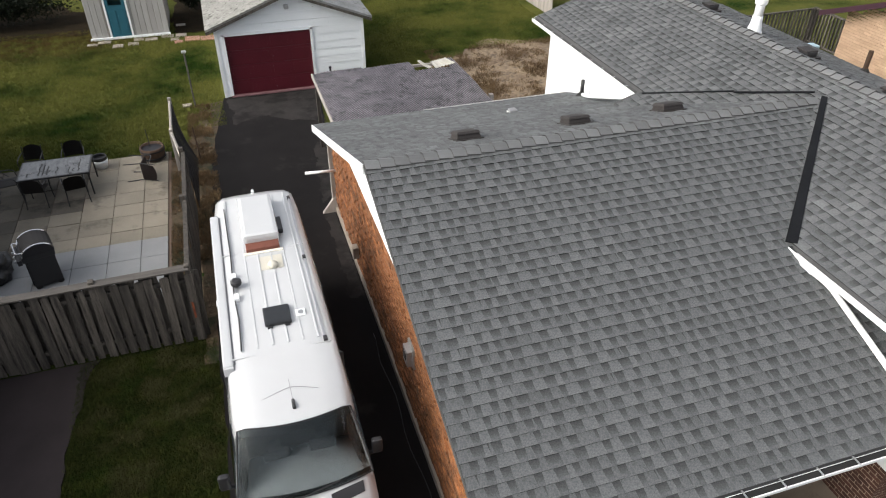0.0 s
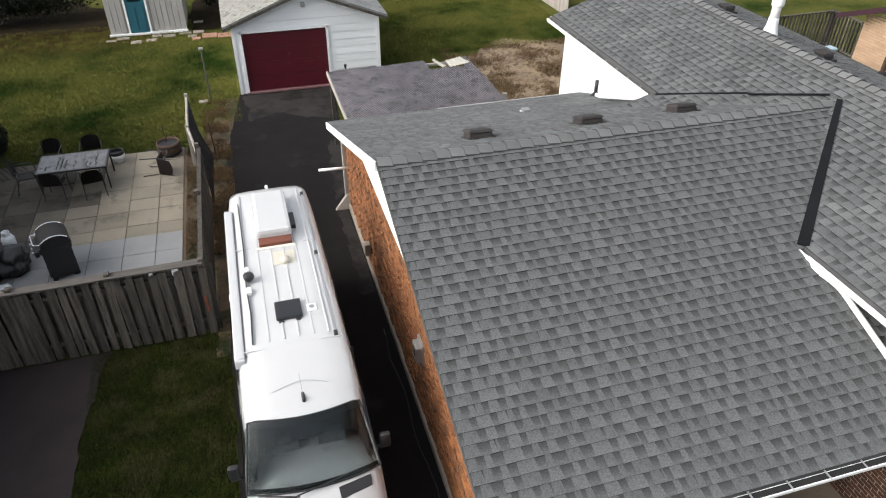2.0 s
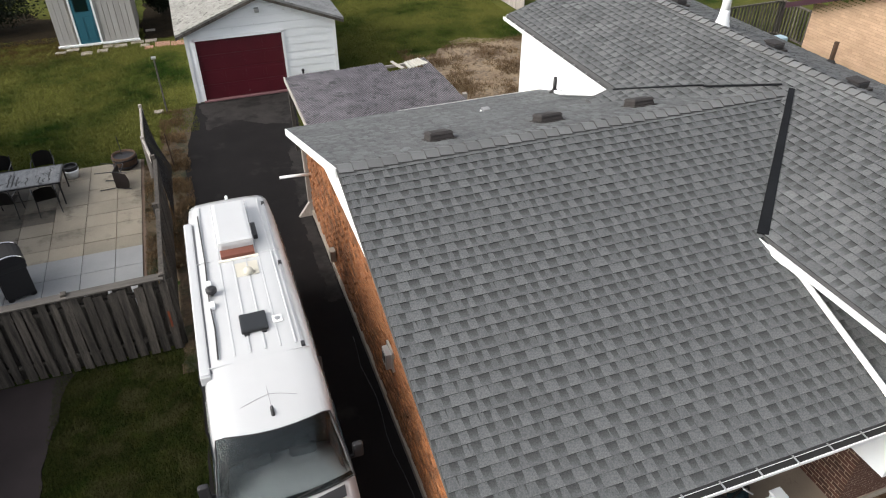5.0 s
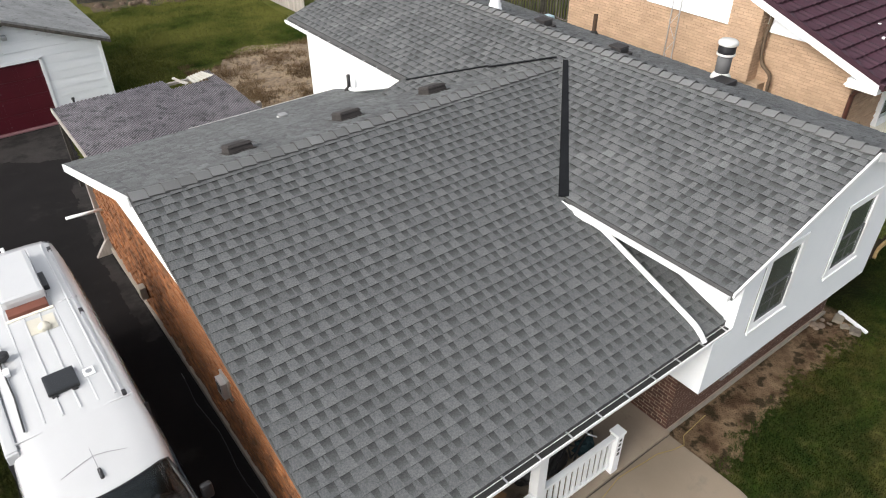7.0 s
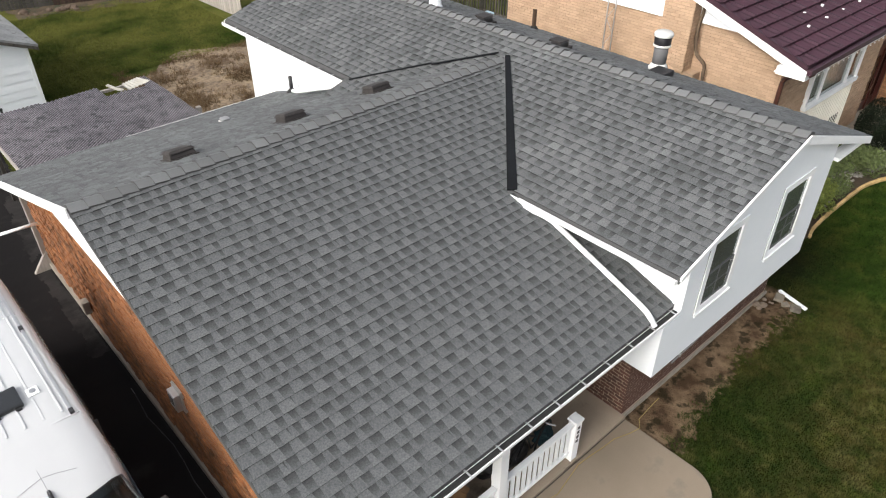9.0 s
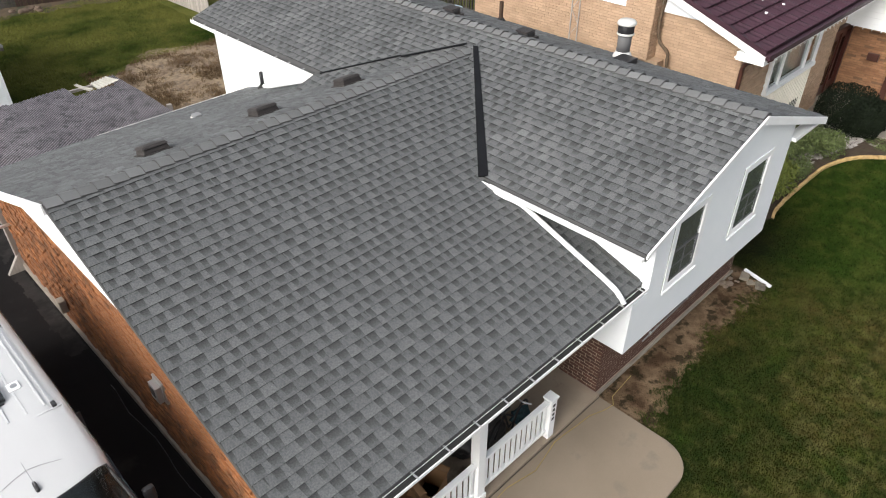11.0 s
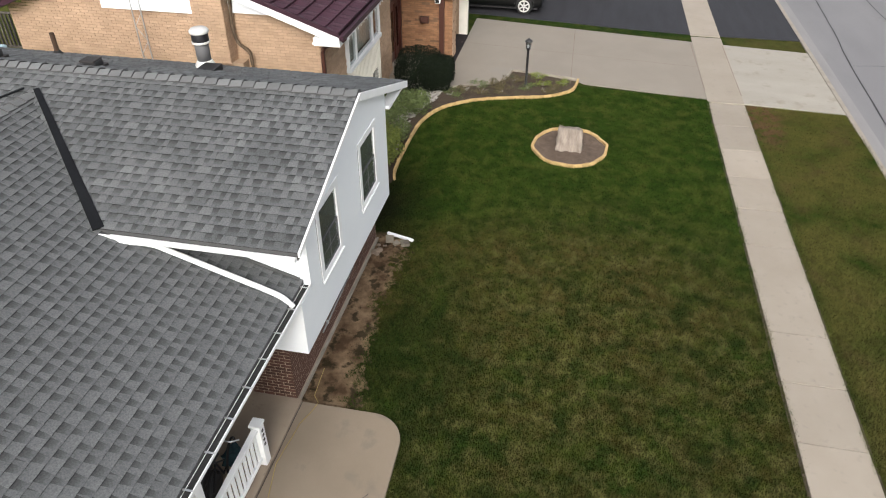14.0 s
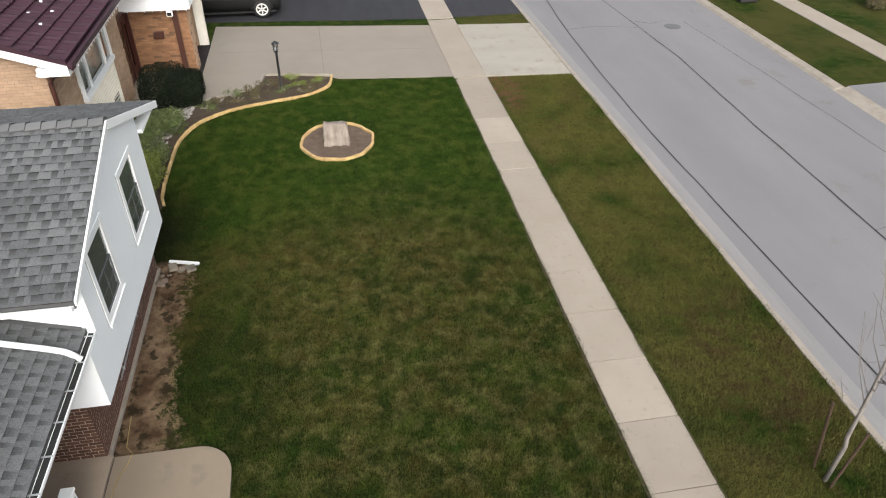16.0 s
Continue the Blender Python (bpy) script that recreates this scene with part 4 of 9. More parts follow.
def plank(a, b, w, h, lift):
    """A flat strip from a to b, lying on the roofs."""
    a, b = Vector(a), Vector(b)
    d = (b - a).normalized()
    s = d.cross(Vector((0, 0, 1))).normalized() * w / 2
    return prism([a - s + Vector((0, 0, lift)), b - s + Vector((0, 0, lift)), b + s + Vector((0, 0, lift)), a + s + Vector((0, 0, lift))], (0, 0, h))


part("valley_flashing", prism([(8.21, 7.25, 3.84), (8.34, 7.13, 3.84), (11.05, 9.92, 4.755), (10.97, 9.99, 4.755)], (0, 0, 0.025)), M_VALLEY, house, "dark metal valley flashing")
part("valley_flashing", plank((8.86, 12.62, 3.98), (10.1, 11.3, 4.41), 0.05, 0.02, 0.04), M_VALLEY, house, "narrow dark valley flashing at the back")
part("valley_flashing", plank((10.05, 11.25, 4.41), (11.0, 10.2, 4.72), 0.06, 0.02, 0.04), M_VALLEY, house)

# main part: front gable wall with two windows
WINS = ((9.48, 10.34, 2.55, 3.79), (11.79, 12.71, 2.53, 3.77))
# wall built from strips round the two openings
w1, w2 = WINS
def strip(x0, x1, z0, top=None):
    zt = (lambda x: mz(x) - 0.1) if top is None else (lambda x: top)
    pts = [(x0, 4.08, z0), (x1, 4.08, z0), (x1, 4.08, zt(x1))] + ([(MX, 4.08, zt(MX))] if x0 < MX < x1 else []) + [(x0, 4.08, zt(x0))]
    return prism(pts, (0, 0.18, 0))
wall_bm = bmesh.new()
for piece in (strip(8.42, 8.87, 1.64, 2.72), strip(8.87, w1[0], 1.64), strip(w1[0], w1[1], 1.64, w1[2]), strip(w1[0], w1[1], w1[3]), strip(w1[1], w2[0], 1.64), strip(w2[0], w2[1], 1.64, w2[2]), strip(w2[0], w2[1], w2[3]), strip(w2[1], 13.65, 1.64)):
    me = bpy.data.meshes.new("t")
    piece.to_mesh(me)
    piece.free()
    wall_bm.from_mesh(me)
    bpy.data.meshes.remove(me)
part("wall", wall_bm, M_WHITE, house, "smooth white siding of the front gable")
part("wall", boxes(((8.87, 4.26, 1.64), (9.05, 12.6, 3.9))), M_WHITE, house, "white side wall above the porch roof")
part("wall", boxes(((9.2, 12.6, 0), (9.38, 17.9, mz(9.2) - 0.12))), M_WHITE, house, "white rear side wall")
part("wall", boxes(((13.47, 4.26, 1.64), (13.65, 17.9, mz(13.65) - 0.12))), M_WHITE, house)
part("wall", boxes(((13.9, 4.8, 0), (14.1, 17.9, 1.62))), M_BRICK_R, house, "dark red brick side wall")
part("wall", boxes(((9.2, 17.72, 0), (13.65, 17.9, 4.0))), M_WHITE, house)
part("soffit", boxes(((8.62, 4.27, 1.6), (13.64, 4.6, 1.636))), M_TRIM, house, "white underside of the overhanging storey")
part("wall", boxes(((8.42, 4.26, 1.64), (8.6, 6.8, 2.6))), M_WHITE, house, "white siding under the porch roof")
part("floor_slab", boxes(((8.6, 4.3, 2.0), (13.47, 12, 2.1))), M_DARKROOM, house)
for s, (xa, xb) in enumerate(((ML, MX), (MX, MR))):
    deep = 0.15 if s else 0.075
    part("rake_board", prism([(xa, MF - 0.032, mz(xa) + 0.002), (xb, MF - 0.032, mz(xb) + 0.002), (xb, MF - 0.032, mz(xb) - deep), (xa, MF - 0.032, mz(xa) - deep)], (0, 0.03, 0)), M_TRIM, house, "white rake board")
    part("soffit", prism([(xa, MF, mz(xa) - 0.13), (xb, MF, mz(xb) - 0.13), (xb, MF, mz(xb) - 0.15), (xa, MF, mz(xa) - 0.15)], (0, 0.15, 0)), M_TRIM, house)
part("eave_box", boxes(((13.66, MF + 0.03, 3.72), (14.98, 4.2, 3.79))), M_TRIM, house, "white boxed eave return")
part("rake_board", prism([(8.84, MB, mz(8.84) - 0.015), (MX, MB, MZ - 0.015), (MX, MB, MZ - 0.15), (8.84, MB, mz(8.84) - 0.15)], (0, 0.03, 0)), M_TRIM, house)


def window(x0, x1, z0, z1, y, label, parent, mid=0.5, depth=0.1):
    """A double-hung window in a wall that faces -y; the frame laps the opening a little."""
    a0, a1, b0, b1 = x0 + 0.008, x1 - 0.008, z0 + 0.008, z1 - 0.008
    o = 0.12
    w = part("window", boxes(((x0 - o, y - 0.018, z0 - o), (a0, y + depth, z1 + o)), ((a1, y - 0.018, z0 - o), (x1 + o, y + depth, z1 + o)),
                             ((a0, y - 0.016, b1), (a1, y + depth, z1 + o)), ((a0, y - 0.016, z0 - o), (a1, y + depth, b0))), M_TRIM, parent, label)
    part("sill", boxes(((x0 - 0.13, y - 0.045, z0 - 0.15), (x1 + 0.13, y - 0.0185, z0 - 0.11))), M_TRIM, w)
    part("caulk", boxes(((x0 - o - 0.012, y - 0.006, z0 - o), (x0 - o - 0.001, y + 0.01, z1 + o))), M_SEAT, w)
    part("caulk", boxes(((x1 + o + 0.001, y - 0.006, z0 - o), (x1 + o + 0.012, y + 0.01, z1 + o))), M_SEAT, w)
    zm = z0 + (z1 - z0) * mid
    s = 0.026
    part("sash", boxes(((x0, y - 0.004, zm - 0.014), (x1, y + 0.02, zm + 0.014)), ((x0, y - 0.002, z0), (a0 + s, y + 0.02, zm)), ((a1 - s, y - 0.002, z0), (x1, y + 0.02, zm)), ((a0 + s, y - 0.002, z0), (a1 - s, y + 0.02, b0 + s))), M_WINGREY, w, "dark grey sash frame")
    xm, zq = (x0 + x1) / 2, z0 + (zm - z0) * 0.5
    part("muntin", boxes(((xm - 0.005, y + 0.002, z0 + s), (xm + 0.005, y + 0.007, zm))), M_IRON, w)
    part("muntin", boxes(((a0 + s, y + 0.002, zq - 0.005), (a1 - s, y + 0.006, zq + 0.005))), M_IRON, w)
    for p, q in ((z0, zm), (zm, z1)):
        part("pane", boxes(((x0, y + 0.01, p + 0.002), (x1, y + 0.014, q - 0.002))), M_GLASS, w).visible_shadow = False
    part("blind", boxes(((x0 - 0.004, y + 0.016, z0), (x1 + 0.004, y + 0.024, z1))), M_WINGREY, w, "grey drawn shade behind the glass")
    return w


for x0, x1, z0, z1 in WINS:
    window(x0, x1, z0, z1, 4.08, "dark double-hung window with white trim", house)


# gutters: open troughs with hangers
def gutter(name, a, b, out, parent, label, w=0.11, h=0.09, hang=0.55, fill=None):
    a, b, out = Vector(a), Vector(b), Vector(out).normalized()
    d = (b - a).normalized()
    prof = [(0, -0.03), (0, -h), (w * 0.75, -h), (w, -h * 0.45), (w, 0.012), (w - 0.014, 0.012), (w - 0.014, -h * 0.4), (w * 0.7, -h + 0.01), (0.008, -h + 0.01), (0.008, -0.03)]
    g = part(name, prism([a + out * p + Vector((0, 0, q)) for p, q in prof], b - a), M_TRIM, parent, label)
    bm = prism([a + out * 0.009 + Vector((0, 0, -h + 0.011)), a + out * (w * 0.68) + Vector((0, 0, -h + 0.011)), a + out * (w - 0.016) + Vector((0, 0, -h * 0.36)), a + out * 0.009 + Vector((0, 0, -h * 0.36))], b - a)
    part("gutter_lining", bm, fill or M_RUBBER, g, "" if fill else "near-black lining in the trough")
    n = int((b - a).length / hang)
    for i in range(1, n + 1):
        p = a + d * (hang * i - 0.1)
        part("hanger", plank(p - out * 0.02 + Vector((0, 0, 0)), p + out * w, 0.025, 0.006, 0.008), M_GALV, g)
    return g


gutter("gutter", (WX0, WF - 0.005, WFZ - 0.03), (8.84, WF - 0.005, WFZ - 0.03), (0, -1, 0), house, "white eave gutter over the porch with metal hangers", w=0.13)
gutter("gutter", (ML - 0.005, MF + 0.02, mz(ML) - 0.04), (ML - 0.005, 7.2, mz(ML) - 0.04), (-1, 0, 0), house, "white side gutter", w=0.09, hang=9, fill=M_TRIM)
gutter("gutter", (8.83, 12.75, mz(8.84) - 0.04), (8.83, MB, mz(8.84) - 0.04), (-1, 0, 0), house, "white rear gutter", w=0.08)
part("fascia", boxes(((8.31, 4.0, mz(8.3) - 0.1), (8.35, 7.0, mz(8.3) - 0.02))), M_TRIM, house, "white fascia board")
part("flashing", prism([(8.8, 4.25, wz(4.25) + 0.015), (8.8, 7.0, wz(7.0) + 0.015), (8.8, 7.0, wz(7.0) + 0.035), (8.8, 4.25, wz(4.25) + 0.035)], (0.068, 0, 0)), M_DECK, house, "dark step flashing along the side wall")
part("drip_edge", boxes(((5.1, WB + 0.032, WBZ - 0.03), (9.19, WB + 0.045, WBZ + 0.014))), M_SHEETM, house, "dull metal drip edge")
part("fascia", boxes(((2.25, WB, WBZ - 0.16), (9.2, WB + 0.03, WBZ - 0.02))), M_TRIM, house)
part("downspout", tube(bend([(8.22, 6.9, 3.68), (8.3, 6.55, 3.66), (8.36, 6.35, 3.60), (8.3, 4.55, 3.03), (8.27, 4.3, 2.96), (8.26, 4.14, 2.80)]), 0.045, 8), M_TRIM, house, "white downspout lying across the shingles", smooth=True)
part("downspout", tube(bend([(8.72, 12.85, 3.86), (8.6, 13.1, 3.76), (8.5, 14.3, 3.32), (8.5, 14.5, 3.28)]), 0.045, 8), M_TRIM, house, "white downspout at the back roof", smooth=True)

# brick lower storey
def brick_field(name, o, u, length, z0, rows, mat, parent, bl=0.2, bh=0.066, joint=0.011, depth=0.05, out=(0, -1, 0), clip=None, limit=None, seed=1, uneven=0.004):
    """Courses of bricks proud of the wall; those that clip() keeps near are separate pieces, the rest one joined part."""
    rng = random.Random(seed)
    o, u, out = Vector(o), Vector(u), Vector(out)
    shared = []
    for k in range(6):
        bm = boxes(((0, 0, 0), (1, 1, 1)))
        me = bpy.data.meshes.new("brick")
        bm.to_mesh(me)
        bm.free()
        me.materials.append(mat)
        shared.append(me)
    verts, faces = [], []
    made = 0
    for r in range(rows):
        z = z0 + r * (bh + joint)
        s = -(bl / 2 if r % 2 else 0)
        while s < length:
            a, b = max(0, s), min(length, s + bl)
            s += bl + joint
            if b - a < 0.03 or (clip and not clip(a, b, z, z + bh)):
                continue
            pr = depth + rng.uniform(-uneven, uneven)
            p = o + u * a + Vector((0, 0, z))
            if limit and made < 300 and limit(a, z):
                ob = new("brick", shared[made % 6])
                m = Matrix.Identity(4)
                m.col[0][:3] = u * (b - a)
                m.col[1][:3] = out * pr
                m.col[2][:3] = Vector((0, 0, bh))
                m.translation = p
                ob.matrix_basis = m
                attach(ob, parent)
                made += 1
                continue
            k = len(verts)
            c = [p, p + u * (b - a), p + u * (b - a) + Vector((0, 0, bh)), p + Vector((0, 0, bh))]
            verts += [tuple(q) for q in c] + [tuple(q + out * pr) for q in c]
            faces += [(k + 4, k + 5, k + 6, k + 7), (k, k + 1, k + 5, k + 4), (k + 1, k + 2, k + 6, k + 5), (k + 2, k + 3, k + 7, k + 6), (k + 3, k, k + 4, k + 7)]
    ob = raw(name, verts, faces, [mat], parent)
    ob["kind"] = "stuff"
    return ob


lower = part("wall", boxes(((8.735, 4.612, 0), (14.1, 4.8, 1.6))), M_MORTAR, house, "dark red brick lower storey with pale mortar")
part("wall", boxes(((8.735, 4.8, 0), (8.95, 9, 1.9))), M_MORTAR, house, "dark red brick side wall on the porch")


# ---- roof fixtures ----
M_POOL = plain("faded_pale_blue_vinyl", (0.38, 0.52, 0.6), rough=0.5)
M_VENT = material("weathered_brown_vent_plastic", (0.01331, 0.01146, 0.01109), (0.03326, 0.02809, 0.02661), scale=6, fine=50, rough=0.7, bump=0.3)


def loft_box(base, taper, height):
    """A block on a four-cornered base, narrowing to its top."""
    bm = bmesh.new()
    lo = [bm.verts.new(p) for p in base]
    hi = [bm.verts.new((p[0] * taper, p[1] * taper, p[2] + height)) for p in base]
    bm.faces.new(lo[::-1])
    bm.faces.new(hi)
    for i in range(4):
        bm.faces.new((lo[i], lo[(i + 1) % 4], hi[(i + 1) % 4], hi[i]))
    bmesh.ops.bevel(bm, geom=bm.edges[:], offset=0.012, segments=2, affect="EDGES", profile=0.6)
    return bm


def box_vent(x, y, slope_to, label):
    """Low square roof vent with a hood on a flange."""
    z = wz(y)
    t = thing("roof_vent", (x, y, z), label, "roof vent", "roof vents")
    rot = Matrix.Rotation(math.atan2(WZ - WBZ, WB - WRIDGE) * -1, 4, "X")
    def put(bm):
        bmesh.ops.transform(bm, matrix=Matrix.Translation((x, y, z)) @ rot, verts=bm.verts[:])
        return bm
    part("flange", put(boxes(((-0.26, -0.24, 0.006), (0.26, 0.24, 0.026)))), M_VENT, t)
    lower = [(-0.23, -0.2, 0.026), (0.23, -0.2, 0.026), (0.23, 0.2, 0.026), (-0.23, 0.2, 0.026)]
    part("body", put(loft_box(lower, 0.9, 0.085)), M_VENT, t)
    part("hood", put(loft_box([(x * 1.02, y * 1.02, 0.111) for x, y, z in lower], 0.82, 0.05)), M_VENT, t, "weathered dark brown hood")
    return t


for x in (4.32, 6.5, 8.5):
    box_vent(x, 11.15, 1, "square dark brown box vent on the shingle roof")

t = thing("roof_cap_vent", (6.43, 13.93, wz(13.93)), "small pale grey plastic vent cap on the rear slope", "vent cap")
part("flange", boxes(((6.33, 13.83, wz(13.93) - 0.02), (6.53, 14.03, wz(13.93) + 0.015))), M_SHEETM, t)
part("cap", boxes(((6.34, 13.84, wz(13.93) + 0.015), (6.53, 14.02, wz(13.93) + 0.085)), bevel=0.03), M_PATIO_G, t, smooth=False)

t = thing("vent_pipe", (8.98, 15.4, wz(15.4)), "black plumbing vent pipe with a rubber boot", "vent pipe")
part("boot", lathe([(0.14, -0.03), (0.12, 0.03), (0.06, 0.1)], (8.98, 15.4, wz(15.4)), 14), M_RUBBER, t, smooth=True)
part("pipe", lathe([(0.05, 0), (0.05, 0.42), (0.042, 0.42), (0.042, 0.3)], (8.98, 15.4, wz(15.4)), 14), M_BLACK, t, smooth=True)

t = thing("flue", (14.1, 8.2, mz(14.1)), "round metal chimney flue with a rain cap on the roof", "chimney flue")
fx, fy, fz = 13.98, 8.2, mz(13.98)
part("flashing", boxes(((13.45, 7.72, fz + 0.02), (13.85, 8.12, fz + 0.2)), bevel=0.02), M_BLACK, t, "dark square base flashing")
part("collar", lathe([(0.22, -0.12), (0.21, 0.1), (0.17, 0.17), (0.155, 0.2)], (fx, fy, fz), 24), M_SHEETM, t, smooth=True)
part("pipe", lathe([(0.15, 0.1), (0.15, 0.62)], (fx, fy, fz), 24), M_IRON, t, "darkened inner pipe", smooth=True)
part("screen", lathe([(0.17, 0.58), (0.18, 0.6), (0.18, 0.78), (0.17, 0.8)], (fx, fy, fz), 24), M_DARKMETAL, t, smooth=True)
part("band", lathe([(0.185, 0.57), (0.19, 0.575), (0.19, 0.615), (0.185, 0.62)], (fx, fy, fz), 24), M_SHEETM, t, smooth=True)
part("rain_cap", lathe([(0.2, 0.79), (0.208, 0.8), (0.206, 0.85), (0.17, 0.885), (0.0001, 0.9)], (fx, fy, fz), 24), M_SHEETM, t, "pale rounded rain cap", smooth=True)

cx, cy, cz = 12.35, 13.7, mz(12.35)
t = thing("plastic_chimney", (cx, cy, cz), "white plastic vent stack with a wrinkled flared boot on the ridge", "vent stack")
bm = lathe([(0.19, -0.09), (0.178, 0.0), (0.158, 0.04), (0.15, 0.1), (0.132, 0.15), (0.13, 0.22), (0.115, 0.28), (0.112, 0.36)], (0, 0, 0), 20)
for v in bm.verts:
    d = 1 + 0.09 * noise.noise(Vector((v.co.x * 9, v.co.y * 9, v.co.z * 16)))
    v.co = Vector((v.co.x * d + cx, v.co.y * d + cy, v.co.z + cz))
part("boot", bm, M_OLDWHITE, t, "wrinkled white boot", smooth=True)
part("stack", lathe([(0.102, 0.3), (0.102, 0.92), (0.09, 0.92), (0.09, 0.8)], (cx, cy, cz), 18), M_TRIM, t, smooth=True)
part("coupling", lathe([(0.103, 0.62), (0.135, 0.63), (0.14, 0.66), (0.14, 0.8), (0.135, 0.83), (0.103, 0.84)], (cx, cy, cz), 18), M_TRIM, t, smooth=True)

for x, y in ((12.5, 12.1), (12.5, 9.8), (12.5, 15.6)):
    t = thing("ridge_vent_box", (x, y, mz(x)), "low rounded dark vent behind the ridge", "roof vent", "roof vents behind the ridge")
    part("flange", boxes(((x - 0.2, y - 0.2, mz(x) - 0.1), (x + 0.2, y + 0.24, mz(x) + 0.012)), bevel=0.01), M_VENT, t)
    part("body", boxes(((x - 0.14, y - 0.15, mz(x) - 0.06), (x + 0.14, y + 0.15, mz(x) + 0.13)), bevel=0.045), M_BLACK, t)
    part("hood", boxes(((x - 0.15, y - 0.13, mz(x) + 0.1), (x + 0.15, y + 0.2, mz(x) + 0.145)), bevel=0.02), M_VENT, t, "weathered hood")
t = thing("vent_pipe", (14.76, 12.4, mz(14.76)), "rusty brown vent pipe on the far roof slope", "vent pipe")
part("boot", lathe([(0.14, -0.05), (0.1, 0.04), (0.06, 0.09)], (14.6, 12.35, mz(14.6)), 14), M_RUBBER, t)
part("pipe", lathe([(0.055, 0), (0.055, 0.5), (0.045, 0.5), (0.045, 0.4)], (14.6, 12.35, mz(14.6)), 14), M_RUST, t)

# meter box and fittings on the west wall
t = thing("meter_box", (2.5, 8.75, 1.6), "grey electric meter box fixed to the brick wall", "meter box")
part("back_plate", boxes(((2.56, 8.6, 1.45), (2.6, 8.94, 1.9))), M_GALV, t)
part("body", boxes(((2.46, 8.64, 1.5), (2.56, 8.9, 1.84)), bevel=0.015), M_GALV, t, "pale grey casing")
part("dial", boxes(((2.45, 8.7, 1.62), (2.46, 8.84, 1.78))), M_BLACK, t)
t = thing("hose_reel_bracket", (2.5, 14.1, 0.7), "small white wall outlet near the driveway", "wall outlet")
part("body", boxes(((2.44, 13.3, 0.5), (2.58, 13.5, 0.8)), bevel=0.02), M_CURB, t)
t = thing("downpipe_stub", (2.4, 16.0, 1.2), "white drain pipe end reaching over the driveway", "drain pipe")
part("pipe", tube([(1.84, 16.05, 1.38), (2.64, 16.05, 1.34)], 0.036, 10), M_TRIM, t, smooth=True)
t = thing("corner_post", (2.6, 16.35, 0), "weathered corner board with loose boards at the rear", "corner board")
part("post", boxes(((2.5, 16.3, 0.0), (2.64, 16.45, 2.3)), bevel=0.01), M_FENCE_L, t)
part("loose_board", prism([(2.2, 16.2, 0.02), (2.6, 16.2, 0.02), (2.62, 16.3, 0.5)], (0, 0.1, 0)), M_FENCE_L, t)
t = thing("cable", (2.4, 9, 0), "thin dark cable lying along the wall foot", "cable")
part("strand", tube([(2.38 + 0.04 * math.sin(i * 1.3), 4.5 + i * 0.45, 0.03 + (0.25 if 13 < i < 15 else 0)) for i in range(16)], 0.008, 5), M_DARKMETAL, t)

# ---- porch: column, railings, clutter ----
def railing(x0, x1, y, label):
    t = thing("porch_railing", ((x0 + x1) / 2, y, 0.1), label, "railing", "porch railings")
    part("top_rail", boxes(((x0, y - 0.05, 0.95), (x1, y + 0.05, 1.01)), bevel=0.01), M_TRIM, t)
    part("bottom_rail", boxes(((x0, y - 0.03, 0.24), (x1, y + 0.03, 0.31)), bevel=0.008), M_TRIM, t)
    n = int((x1 - x0) / 0.125)
    for i in range(n):
        cx = x0 + (i + 0.5) * (x1 - x0) / n
        part("baluster", boxes(((cx - 0.035, y - 0.015, 0.31), (cx + 0.035, y + 0.015, 0.95))), M_TRIM, t)
    return t


railing(5.62, 7.22, 4.63, "white painted wooden porch railing with flat balusters")
railing(3.0, 5.42, 4.63, "white painted wooden porch railing beside the column")
t = thing("porch_column", (5.52, 4.63, 0.1), "square white porch column holding the eave", "column")
part("shaft", boxes(((5.43, 4.55, 0.1), (5.6, 4.72, 2.72)), bevel=0.008), M_TRIM, t)
part("base", boxes(((5.41, 4.53, 0.1), (5.62, 4.74, 0.22)), bevel=0.008), M_TRIM, t)
t = thing("newel_post", (7.3, 4.63, 0.1), "white newel post with a flat cap closing the porch railing", "post")
part("shaft", boxes(((7.22, 4.55, 0.1), (7.38, 4.71, 1.03)), bevel=0.006), M_TRIM, t)
part("cap", boxes(((7.2, 4.53, 1.03), (7.4, 4.73, 1.08)), bevel=0.012), M_TRIM, t)
for k in range(4):
    part("dark_bar", boxes(((7.27, 4.545, 0.88 - k * 0.11), (7.33, 4.549, 0.94 - k * 0.11))), M_BLACK, t, "plain black bar")
part("beam", boxes(((2.7, 4.5, 2.52), (8.42, 4.68, 2.7))), M_TRIM, house, "white porch beam under the eave")
# near-black like the back wall, the porch shade put into its colour
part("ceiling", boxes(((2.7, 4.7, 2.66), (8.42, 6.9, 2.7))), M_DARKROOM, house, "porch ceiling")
t = thing("bicycle", (6.7, 5.35, 0.1), "dark bicycle and teal cloth heaped on the porch", "bicycle")
for cx in (6.35, 7.0):
    bm = bmesh.new()
    ring = [Vector((cx + 0.33 * math.cos(a), 5.3 + 0.1 * math.cos(a), 0.45 + 0.33 * math.sin(a))) for a in [i * math.pi / 10 for i in range(21)]]
    part("wheel", tube([p + Vector((0, -0.28, 0)) for p in ring], 0.02, 6), M_RUBBER, t)
part("frame", tube([(6.35, 5.02, 0.45), (6.6, 5.04, 0.85), (7.0, 5.08, 0.45), (6.75, 5.05, 0.4), (6.6, 5.04, 0.85), (6.55, 5.04, 1.0)], 0.02, 6), M_DARKMETAL, t)
part("saddle", boxes(((6.43, 4.98, 0.98), (6.68, 5.1, 1.04)), bevel=0.02), M_RUBBER, t)
